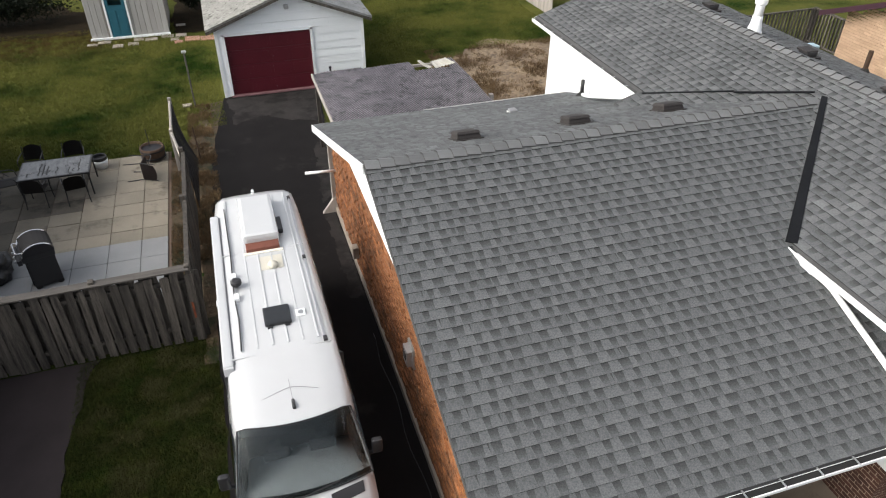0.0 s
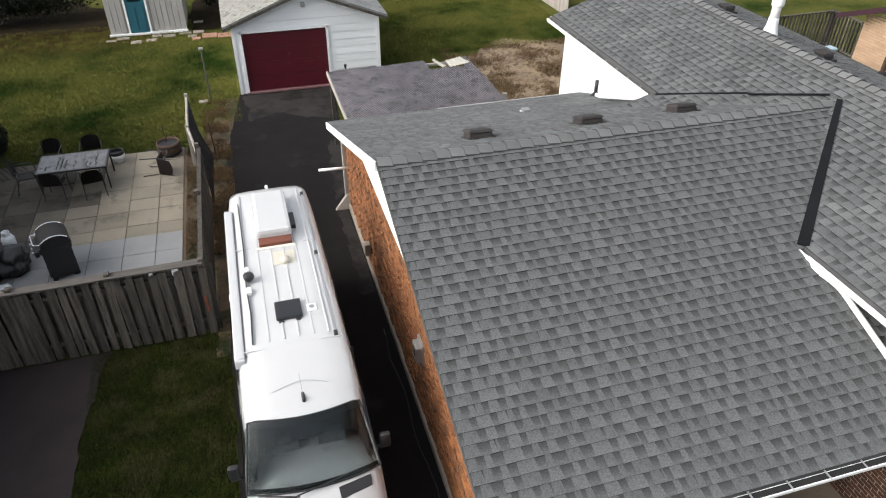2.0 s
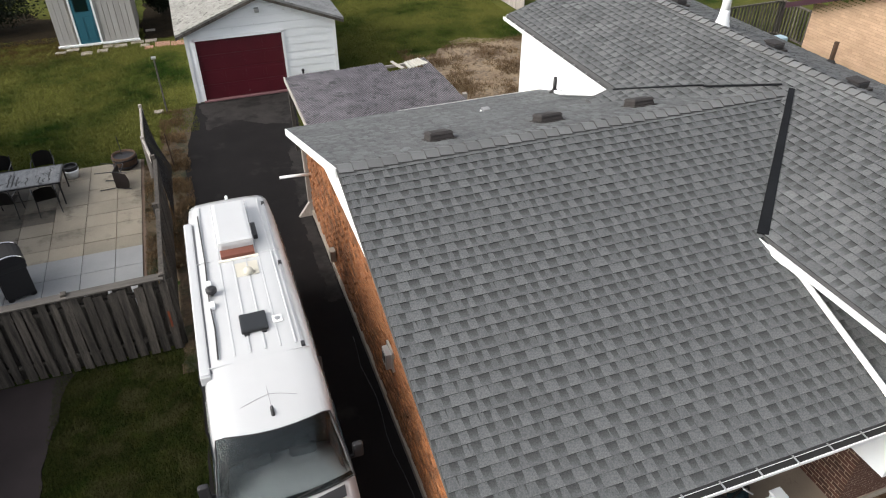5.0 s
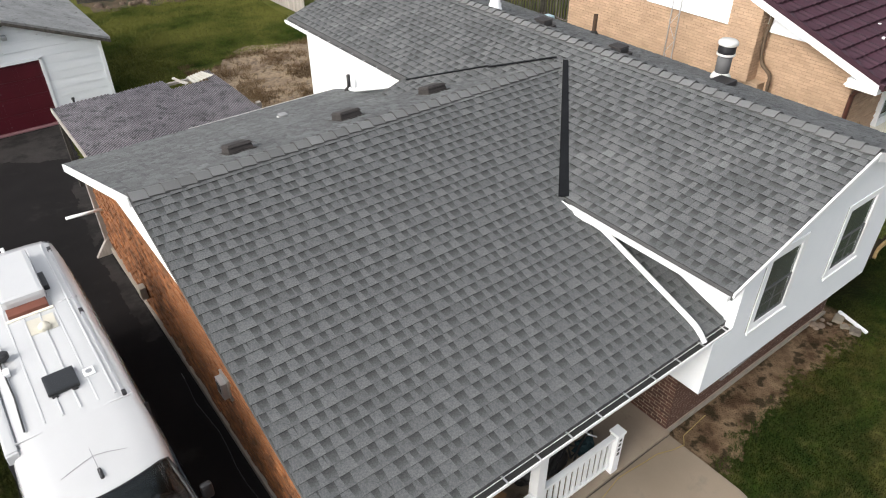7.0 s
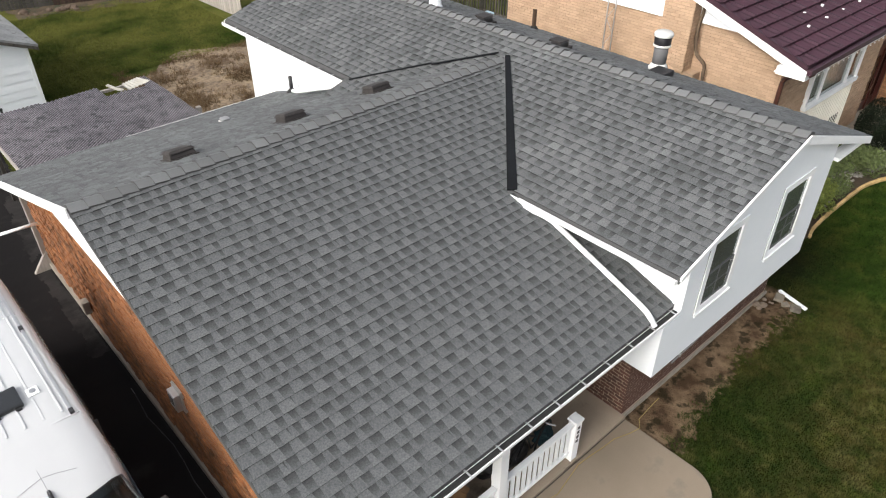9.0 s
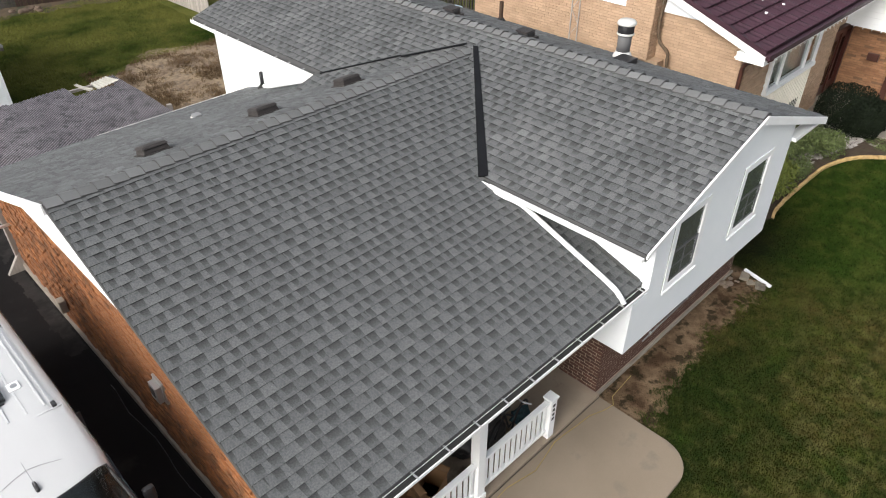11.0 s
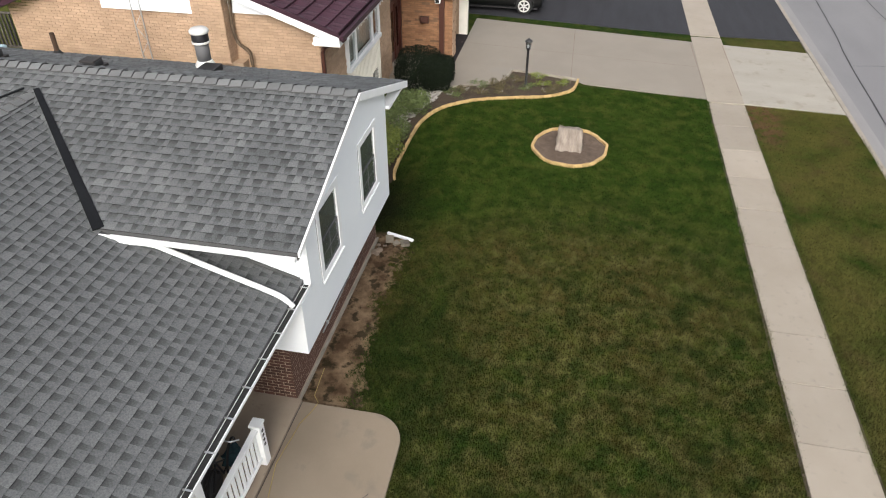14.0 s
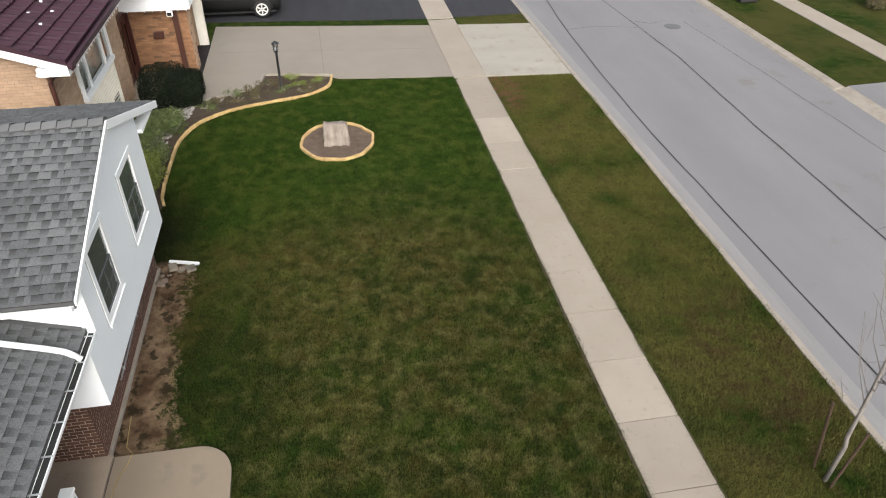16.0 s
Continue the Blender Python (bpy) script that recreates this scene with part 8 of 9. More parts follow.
def metal_tiles():
    """Pressed metal tile courses: waves across, a step at each course."""
    sv = Vector((0, 1, kr)).normalized()
    nn = Vector((0, -kr, 1)).normalized()
    verts, faces = [], []
    for r in range(15):
        pts = []
        n = 150
        for j, (vv, hh) in enumerate(((0.0, -0.01), (0.0, 0.075), (0.39, 0.006))):
            for i in range(n + 1):
                # courses run on over the unseen east end added for shade
                x = EX - 0.4 + 8.98 * i / n
                w = 0.026 * math.cos(2 * math.pi * x / 0.22)
                p = Vector((x, 6.22, ezf)) + sv * (r * 0.37 + vv) + nn * (hh + (w if hh else -0.005))
                pts.append(tuple(p))
        k0 = len(verts)
        verts += pts
        for j in range(2):
            faces += [(k0 + j * (n + 1) + i, k0 + j * (n + 1) + i + 1, k0 + (j + 1) * (n + 1) + i + 1, k0 + (j + 1) * (n + 1) + i) for i in range(n)]
    ob = raw("tile_course", verts, faces, [M_PURPLE], er)
    ob["kind"] = "stuff"


metal_tiles()
for x, y in ((19.38, 7.51), (20.39, 7.5), (21.4, 7.51), (18.88, 7.13), (19.9, 7.13), (20.9, 7.14), (21.98, 7.15), (22.4, 7.5)):
    z = ezf + kr * (y - 6.25)
    part("snow_guard", boxes(((x - 0.035, y - 0.035, z), (x + 0.035, y + 0.035, z + 0.075)), bevel=0.015), M_TRIM, er, "small white snow guard")
part("rake_board", prism([(EX - 0.43, 6.2, ezf - 0.03), (EX - 0.43, RY, ezf + kr * (RY - 6.25) - 0.03), (EX - 0.43, RY, ezf + kr * (RY - 6.25) - 0.26), (EX - 0.43, 6.2, ezf - 0.26)], (0.03, 0, 0)), M_TRIM, nbe, "white rake board")
part("rake_cap", prism([(EX - 0.45, 6.2, ezf + 0.05), (EX - 0.45, RY, ezf + kr * (RY - 6.25) + 0.05), (EX - 0.45, RY, ezf + kr * (RY - 6.25) - 0.07), (EX - 0.45, 6.2, ezf - 0.07)], (0.14, 0, 0)), M_PURPLE, nbe, "maroon metal edge")
part("soffit", prism([(EX - 0.4, 6.25, ezf - 0.27), (EX - 0.4, RY, ezf + kr * (RY - 6.25) - 0.27), (EX - 0.4, RY, ezf + kr * (RY - 6.25) - 0.25), (EX - 0.4, 6.25, ezf - 0.25)], (0.45, 0, 0)), M_TRIM, nbe)
# soffit follows the roof's unseen east end, added for shade
part("soffit", boxes(((EX - 0.4, 6.2, ezf - 0.3), (26.08, EY + 0.05, ezf - 0.26))), M_TRIM, nbe)
part("eave_return", boxes(((EX - 0.42, 6.2, ezf - 0.32), (EX + 0.0, 6.9, ezf - 0.12))), M_TRIM, nbe, "white boxed eave corner")
part("fascia_gutter", boxes(((EX - 0.44, 6.08, ezf - 0.16), (26.08, 6.2, ezf - 0.02)), bevel=0.02), M_PURPLE, nbe, "maroon eave gutter")
part("downspout", tube(bend([(EX - 0.2, 6.12, ezf - 0.15), (EX - 0.15, 6.3, ezf - 0.3), (EX - 0.1, 6.8, ezf - 0.45), (EX - 0.1, 6.82, 0.1)]), 0.062, 8), M_BROWN, nbe, "brown downspout at the corner", smooth=True)
wb = part("bay_window", boxes(((19.55, EY - 0.06, 2.0), (19.65, EY + 0.1, 3.45)), ((22.85, EY - 0.06, 2.0), (22.95, EY + 0.1, 3.45)), ((19.55, EY - 0.06, 3.35), (22.95, EY + 0.1, 3.45)), ((19.55, EY - 0.1, 1.98), (22.95, EY + 0.1, 2.1)), ((20.35, EY - 0.05, 2.1), (20.43, EY + 0.08, 3.35)), ((22.1, EY - 0.05, 2.1), (22.18, EY + 0.08, 3.35))), M_TRIM, nbe, "wide white-framed front window")
part("pane", boxes(((19.65, EY + 0.0, 2.1), (22.85, EY + 0.01, 3.35))), M_GLASS, wb)
for i in range(30):
    part("curtain_fold", boxes(((19.7 + i * 0.105, EY + 0.14, 2.1), (19.78 + i * 0.105, EY + 0.17, 3.35))), M_CREAM, wb)
part("dark_room", boxes(((19.6, EY + 0.22, 2.0), (22.9, EY + 0.24, 3.4))), M_DARKROOM, wb)
pan = part("panel", boxes(((19.55, EY - 0.02, 0.0), (22.95, EY + 0.05, 1.98))), M_CREAM, nbe, "cream ribbed panel under the window")
for i in range(24):
    part("rib", boxes(((19.6 + i * 0.14, EY - 0.045, 0.1), (19.64 + i * 0.14, EY - 0.02, 1.95))), M_CREAM, pan)
part("basement_window", boxes(((21.9, EY - 0.04, 0.7), (22.5, EY - 0.025, 1.05))), M_CARGLASS, nbe)
part("wall", boxes(((24.3, 7.2, 0), (26.5, 7.4, 3.2))), M_MORTAR_T, nbe, "recessed entry wall")
ed = part("front_door", boxes(((24.85, 7.13, 0.12), (25.75, 7.2, 2.2)), ((25.85, 7.14, 0.12), (26.4, 7.2, 2.2)), bevel=0.01), M_DOORRED, nbe, "dark red-brown entry door with side panel")
part("door_glass", boxes(((25.0, 7.118, 0.5), (25.6, 7.132, 2.0)), ((25.92, 7.128, 0.5), (26.3, 7.142, 2.0))), M_GLASS_D, ed)
part("door_frame", boxes(((24.62, 7.0, 0.1), (24.78, 7.2, 2.45)), ((25.75, 7.08, 0.1), (25.85, 7.2, 2.3)), ((24.62, 7.04, 2.28), (26.48, 7.2, 2.45)), ((26.38, 7.02, 0.1), (26.48, 7.2, 2.45))), M_DOORRED, nbe, "dark red-brown door frame")
part("door_pull", tube([(25.7, 7.1, 1.2), (25.7, 7.07, 1.0), (25.7, 7.1, 0.8)], 0.014, 6), M_CHROME, ed, "bright pull")
gw = part("wall", boxes(((26.5, 5.05, 0), (26.7, 8.6, 2.6)), ((26.7, 5.05, 0), (27.25, 5.25, 2.6))), M_MORTAR_E, nbe, "garage side wall in tan brick, its recess face coloured darker for shade")
ups = part("upper_siding", boxes(((26.15, 4.85, 2.42), (29.75, 9, 3.9))), M_OLDWHITE, nbe, "white horizontal siding above the entry")
for i in range(8):
    part("siding_board", prism([(26.12, 4.84, 2.42 + i * 0.18), (26.15, 4.84, 2.42 + i * 0.18), (26.15, 4.84, 2.6 + i * 0.18 - 0.008), (26.143, 4.84, 2.6 + i * 0.18 - 0.008)], (0, 4.1, 0)), M_TRIM, ups)
part("garage_frame", boxes(((29.35, 4.95, 0), (29.6, 5.3, 2.42))), M_CREAM, nbe, "cream garage door jamb")
part("garage_door", boxes(*[((27.25, 5.75, 0.02 + i * 0.48), (29.4, 5.8, 0.49 + i * 0.48)) for i in range(5)]), M_DARKBR, nbe, "dark brown sectional door set back in the wall")
part("wall", boxes(((29.4, 5.3, 0), (29.6, 14, 3.6)), ((26.7, 13.8, 0), (29.4, 14, 3.6)), ((27.05, 5.25, 0), (27.25, 5.8, 2.42))), M_MORTAR_T, nbe)
part("downspout", boxes(((26.36, 5.35, 0.05), (26.485, 5.54, 2.42)), bevel=0.015), M_BROWN, nbe, "brown downspout by the garage")
part("mailbox", boxes(((26.38, 5.95, 1.35), (26.5, 6.3, 1.6)), bevel=0.02), M_BROWN, nbe, "brown wall mailbox")
fl = part("floodlight", boxes(((26.1, 5.45, 2.2), (26.25, 5.65, 2.38)), bevel=0.02), M_TRIM, nbe, "white floodlight under the soffit")
lan = part("wall_lantern", lathe([(0.03, 0), (0.07, 0.04), (0.08, 0.22), (0.1, 0.24), (0.03, 0.32)], (29.28, 4.98, 1.98), 8), M_BLACK, nbe, "black wall lantern on the jamb")
part("lantern_glass", lathe([(0.076, 0.07), (0.084, 0.2)], (29.28, 4.98, 1.98), 8), M_GLASS, lan)
part("floodlight_glass", boxes(((26.085, 5.48, 2.23), (26.1, 5.62, 2.35))), M_CARGLASS, fl)
for i in range(26):
    x, y = (17.4 + i * 0.27, 6.05)
    part("string_light", boxes(((x, y - 0.01, ezf - 0.2), (x + 0.018, y + 0.01, ezf - 0.165))), M_TRIM, nbe)
for i in range(10):
    part("string_light", boxes(((26.1, 4.95 + i * 0.28, 2.38), (26.12, 4.97 + i * 0.28, 2.42))), M_TRIM, nbe)
ant = thing("antenna_mast", (EX - 0.35, 11.8, 0), "lattice steel antenna mast against the brick wall", "antenna mast")
for dy in (-0.13, 0.13):
    part("tube", tube([(EX - 0.3, 11.8 + dy, 0), (EX - 0.3, 11.8 + dy, 7)], 0.018, 6), M_GALV, ant)
for i in range(18):
    s = 1 if i % 2 else -1
    part("brace", tube([(EX - 0.3, 11.8 - 0.13 * s, i * 0.38), (EX - 0.3, 11.8 + 0.13 * s, (i + 1) * 0.38)], 0.008, 5), M_GALV, ant)
t = thing("dry_vine", (EX - 0.05, 9.2, 2.9), "dry brown vine climbing beside the brick chimney", "vine")
vine = smooth_curve([(EX - 0.08, 8.9, 0.0), (EX - 0.08, 8.8, 2.0), (EX - 0.09, 8.84, 2.95), (EX - 0.1, 8.87, 3.26), (EX - 0.09, 9.16, 3.5), (EX - 0.1, 9.24, 4.0), (EX - 0.08, 9.2, 4.6), (EX - 0.1, 9.22, 5.0)])
part("stem", tube(vine, 0.04, 6, radii=[0.045 + 0.015 * noise.noise((i * 0.6, 0, 4)) for i in range(len(vine))]), M_VINE, t)

# deck railing and pool edge far behind
dk = thing("deck_fence", (24, 23.5, 0), "dark green slatted deck railing behind the houses", "fence")
for p, q, n in (((20.6, 23.35), (23.95, 23.45), 19), ((23.95, 23.45), (23.9, 19.6), 22)):
    p, q = Vector(p), Vector(q)
    for i in range(n + 1):
        c = p.lerp(q, i / n)
        part("slat", boxes(((c.x - 0.035, c.y - 0.025, 0.12), (c.x + 0.035, c.y + 0.025, 1.45))), M_FENCE, dk)
    for z in (0.12, 1.45):
        part("rail", plank((p.x, p.y, z), (q.x, q.y, z), 0.1, 0.06, 0.0), M_FENCE, dk)
part("post", boxes(((23.88, 23.38, -0.02), (24.04, 23.54, 1.52))), M_FENCE, dk)
part("post", boxes(((20.5, 23.28, -0.02), (20.64, 23.42, 1.52))), M_FENCE, dk)
t = thing("pool_cover", (23.2, 22.6, 0), "pale blue folded cover lying inside the railing", "cover")
part("sheet", boxes(((22.3, 22.4, 0.0), (23.7, 22.85, 0.3)), bevel=0.06), M_POOL, t)

# ---- front garden ----
def edging(points, name, label, closed=False, size=0.2, mat=M_BORDER):
    t = thing(name, (points[0][0], points[0][1], 0), label, "edging")
    P = [Vector(p) for p in points]
    if closed:
        P.append(P[0])
    for a, b in zip(P, P[1:]):
        n = max(1, round((b - a).length / size))
        for i in range(n):
            p, q = a.lerp(b, i / n), a.lerp(b, (i + 1) / n)
            d = (q - p)
            ang = math.degrees(math.atan2(d.y, d.x))
            bm = boxes(((0.004, -0.038, -0.02), (d.length - 0.004, 0.038, 0.085 + random.uniform(-0.008, 0.008))), bevel=0.012)
            bmesh.ops.transform(bm, matrix=pose(p.x, p.y, 0, 0, 0, ang + random.uniform(-3, 3)), verts=bm.verts[:])
            part("brick", bm, mat, t)
    return t


def smooth_line(pts, n=6):
    P = [Vector(p) for p in pts]
    out = []
    for i in range(len(P) - 1):
        p0, p1, p2, p3 = P[max(i - 1, 0)], P[i], P[i + 1], P[min(i + 2, len(P) - 1)]
        for k in range(n):
            t = k / n
            out.append(0.5 * (2 * p1 + (p2 - p0) * t + (2 * p0 - 5 * p1 + 4 * p2 - p3) * t * t + (3 * p1 - p0 - 3 * p2 + p3) * t ** 3))
    return out + [P[-1]]


bed_line = smooth_line([(17.0, 4.9), (17.6, 5.02), (19.2, 5.05), (20.75, 4.98), (21.9, 4.55), (22.75, 3.6), (23.2, 2.4), (23.6, 1.1), (24.3, 0.32), (25.3, 0.14)], 8)
edging([tuple(p) for p in bed_line], "bed_edging", "curved yellow brick edging between lawn and flower bed")
edging([(25.3, 0.14), (25.55, 1.4), (25.72, 2.6), (24.9, 2.75), (24.4, 3.05), (24.2, 3.5), (23.7, 4.5)], "drive_edging", "low pale stone edging between bed and driveway", mat=M_CURB)
patch("flower_bed", 0, 0, [(16.6, 6.8), (16.7, 5.0)] + [tuple(p) for p in bed_line] + [(25.5, 1.4), (25.7, 2.6), (24.4, 3.1), (23.6, 4.7), (24.3, 6.8)], M_BEDSOIL, "flower bed of dark mulch with sparse plants", "flower bed", z=0.012)
ringp = [(19.97 + 1.22 * math.cos(a), 0.18 + 1.1 * math.sin(a)) for a in [i * math.pi / 16 for i in range(32)]]
ringp = [(x + 0.08 * noise.noise((i * 0.5, 2, 0)), y + 0.08 * noise.noise((i * 0.5, 7, 0))) for i, (x, y) in enumerate(ringp)]
edging(ringp, "ring_edging", "ring of yellow edging bricks round the boulder", closed=True)
patch("ring_bed", 0, 0, ringp, M_MULCH_L, "round bed of brown mulch in the lawn", "flower bed", z=0.012)
boul = thing("boulder", (19.92, 0.2, 0), "pale upright boulder in a ring of mulch", "boulder")
bm = bmesh.new()
bmesh.ops.create_cube(bm, size=1)
bmesh.ops.subdivide_edges(bm, edges=bm.edges[:], cuts=9, use_grid_fill=True)
for v in bm.verts:
    c = v.co.copy()
    v.co = Vector((c.x * 0.62 * (1 - 0.3 * (c.z + 0.5)) + 0.12 * (c.z + 0.5), c.y * 0.78 * (1 - 0.14 * (c.z + 0.5)), (c.z + 0.5) * (0.64 - 0.14 * c.x) + 0.05 * c.y))
    v.co += Vector((noise.noise(c * 3.0) * 0.1, noise.noise(c * 3.0 + Vector((5, 0, 0))) * 0.08, noise.noise(c * 2.5 + Vector((9, 0, 0))) * 0.05))
    v.co += Vector((0.035, 0.0, 0)) * math.sin(c.y * 17 + 2 * noise.noise(c * 4))
    v.co += Vector((19.95, 0.2, -0.03))
part("stone", bm, M_STONE, boul, smooth=True)

lamp = thing("garden_lamp", (24.43, 1.97, 0), "black garden lamp post with a glass lantern", "lamp post")
part("post", lathe([(0.075, 0), (0.07, 0.04), (0.046, 0.08), (0.043, 1.3), (0.062, 1.32), (0.062, 1.36)], (24.43, 1.97, 0), 12), M_BLACK, lamp, smooth=True)
lan = part("lantern", lathe([(0.07, 1.38), (0.085, 1.6), (0.08, 1.61)], (24.43, 1.97, 0), 8), M_GLASS, lamp, "clear lantern glass")
part("lantern_frame", lathe([(0.085, 1.355), (0.085, 1.39)], (24.43, 1.97, 0), 8), M_BLACK, lan)
for k in range(4):
    c, s = math.cos(k * 1.5708 + 0.4), math.sin(k * 1.5708 + 0.4)
    part("glazing_bar", tube([(24.43 + 0.075 * c, 1.97 + 0.075 * s, 1.38), (24.43 + 0.092 * c, 1.97 + 0.092 * s, 1.62)], 0.011, 5), M_BLACK, lan)
part("bulb", lathe([(0.03, 1.4), (0.035, 1.48), (0.0001, 1.53)], (24.43, 1.97, 0), 8), M_TRIM, lan)
part("cap", lathe([(0.085, 1.61), (0.135, 1.62), (0.13, 1.645), (0.08, 1.69), (0.03, 1.705), (0.025, 1.73), (0.0001, 1.735)], (24.43, 1.97, 0), 14), M_BLACK, lamp, smooth=True)


def foliage(name, at, size, count, leaf, mat, label, category, seed, shell=0.55, gather=0.55, thick=(0.35, 0.6), lumps=6):
    """A shrub: stems and a crown of small bent leaves in uneven clumps."""
    rng = random.Random(seed)
    t = thing(name, at, label, category)
    cx, cy, cz = at
    cl = [(Vector((rng.uniform(-1, 1) * size[0] * gather, rng.uniform(-1, 1) * size[1] * gather, rng.uniform(0.3, 0.85) * size[2])), rng.uniform(*thick)) for _ in range(lumps)]
    verts, faces = [], []
    for _ in range(count):
        c, r = rng.choice(cl)
        d = Vector((rng.gauss(0, 1), rng.gauss(0, 1), rng.gauss(0, 0.8))).normalized()
        p = c + Vector((d.x * size[0], d.y * size[1], d.z * size[2] * 0.7)) * r * (shell + (1 - shell) * rng.random())
        if p.z < 0.02:
            p.z = 0.02 + rng.random() * 0.1
        a = Vector((rng.gauss(0, 1), rng.gauss(0, 1), rng.gauss(0, 1))).normalized()
        b = d.cross(a).normalized() * leaf * rng.uniform(0.6, 1.2)
        e = (d * 0.5 + a).normalized() * leaf * rng.uniform(1.0, 2.0)
        p += Vector(at)
        k = len(verts)
        verts += [tuple(p - b * 0.5), tuple(p + e * 0.5 + d * leaf * 0.25), tuple(p + b * 0.5), tuple(p - e * 0.5)]
        faces.append((k, k + 1, k + 2, k + 3))
    raw("crown", verts, faces, [mat], t)
    bm = bmesh.new()
    for i in range(5):
        tip = Vector(at) + Vector((rng.uniform(-0.5, 0.5) * size[0], rng.uniform(-0.5, 0.5) * size[1], size[2] * 0.6))
        tube([Vector(at) + Vector((0, 0, 0.0)), Vector(at).lerp(tip, 0.5) + Vector((0.02, 0.02, 0)), tip], 0.02, 5, bm, radii=(0.03, 0.02, 0.008))
    part("stem", bm, M_BARK, t)
    return t


def clipped_bush(name, blocks, count, leaf, mat, label, category, seed):
    """A sheared shrub: dense small leaves over rounded blocks, uneven by clumps, with stems inside."""
    rng = random.Random(seed)
    at = Vector((blocks[0][0][0], blocks[0][0][1], 0))
    t = thing(name, at, label, category)
    verts, faces = [], []
    for _ in range(count):
        c, h = rng.choice(blocks)
        d = Vector((rng.gauss(0, 1), rng.gauss(0, 1), rng.gauss(0, 1))).normalized()
        k = (abs(d.x) ** 6 + abs(d.y) ** 6 + abs(d.z) ** 6) ** (-1 / 6)
        q = d * k * (1 - 0.3 * rng.random() ** 3)
        p = Vector((c[0] + q.x * h[0], c[1] + q.y * h[1], c[2] + q.z * h[2]))
        p += d * (0.09 * noise.noise(p * 2.6) + 0.05 * noise.noise(p * 7))
        p.z = max(p.z, 0.03)
        a = Vector((rng.gauss(0, 1), rng.gauss(0, 1), rng.gauss(0, 1))).normalized()
        b = d.cross(a).normalized() * leaf * rng.uniform(0.6, 1.2)
        e = (d * 0.5 + a).normalized() * leaf * rng.uniform(1.0, 2.0)
        k = len(verts)
        verts += [tuple(p - b * 0.5), tuple(p + e * 0.5 + d * leaf * 0.25), tuple(p + b * 0.5), tuple(p - e * 0.5)]
        faces.append((k, k + 1, k + 2, k + 3))
    raw("crown", verts, faces, [mat], t)
    for c, h in blocks:
        part("stem", tube([(c[0], c[1], 0), (c[0] + 0.05, c[1] + 0.04, c[2] * 0.6), (c[0], c[1], c[2])], 0.03, 6, radii=(0.04, 0.03, 0.01)), M_BARK, t)
    return t


clipped_bush("yew_bush", (((23.75, 5.75, 0.62), (0.85, 0.72, 0.6)), ((23.85, 5.05, 0.5), (0.75, 0.5, 0.47))), 30000, 0.034, M_LEAF_X, "clipped dark evergreen bush with a flat top by the entry", "bush", 1)
foliage("juniper_shrub", (20.0, 5.85, 0), (1.5, 0.9, 0.65), 7000, 0.045, M_LEAF_S, "low spreading sage-green shrub in the bed", "shrub", 2, lumps=10)
foliage("juniper_shrub", (21.4, 5.65, 0), (1.0, 0.85, 0.7), 5000, 0.045, M_LEAF_S, "low sage-green shrub beside the gravel", "shrub", 3, lumps=8)
foliage("dark_shrub", (18.6, 5.8, 0), (0.6, 0.6, 0.6), 1500, 0.045, M_LEAF_D, "small dark green shrub by the wall", "shrub", 4)
foliage("euonymus_shrub", (18.3, 5.55, 0), (1.1, 0.6, 0.75), 4200, 0.05, M_LEAF_Y, "yellow-green leafy shrub along the edging", "shrub", 5, lumps=8)
foliage("euonymus_shrub", (16.6, 5.5, 0), (0.7, 0.5, 0.6), 1400, 0.05, M_LEAF_Y, "small yellow-green shrub near the corner", "shrub", 6)
foliage("dry_perennial", (24.0, 2.9, 0), (0.4, 0.4, 0.4), 700, 0.035, M_LEAF_B, "dry brown perennial clump in the bed", "plant", 7)
for i, (x, y) in enumerate(((24.9, 2.3), (24.6, 1.4), (23.9, 3.6), (24.3, 0.9), (23.6, 4.0), (25.2, 1.6), (24.2, 1.9), (23.7, 2.7), (23.5, 3.4), (24.9, 0.7), (23.1, 4.4), (24.0, 1.2))):
    foliage("bed_plant", (x, y, 0), (0.42, 0.42, 0.1 + 0.05 * (i % 3)), 420, 0.028, (M_LEAF_B, M_LEAF_Y, M_LEAF_S, M_LEAF_B)[i % 4], "sparse dry low weed in the mulch", "plant", 20 + i, lumps=7, shell=0.2)
foliage("hedge_ball", (-6.95, 22.2, 0), (0.3, 0.75, 0.9), 8000, 0.04, M_LEAF_X, "dark evergreen shrub at the white house corner", "bush", 9, lumps=14, shell=0.7)
verts, faces = [], []
rng = random.Random(41)
for i in range(2600):
    x, y = rng.uniform(17.0, 24.0), rng.uniform(4.75, 6.6)
    if y < 5.3 - max(0.0, x - 21.0) * 0.25 or rng.random() < 0.6 * (x < 21):
        continue
    r = rng.uniform(0.03, 0.09)
    k = len(verts)
    for a in range(5):
        verts.append((x + r * math.cos(a * 1.257), y + r * math.sin(a * 1.257), 0.012 + r * 0.15))
    verts.append((x, y, 0.012 + r * 0.7))
    faces += [(k + a, k + (a + 1) % 5, k + 5) for a in range(5)]
tagged(raw("gravel", verts, faces, [M_GRAVEL]), "pale gravel stones spread in the bed", "gravel", kind="stuff")

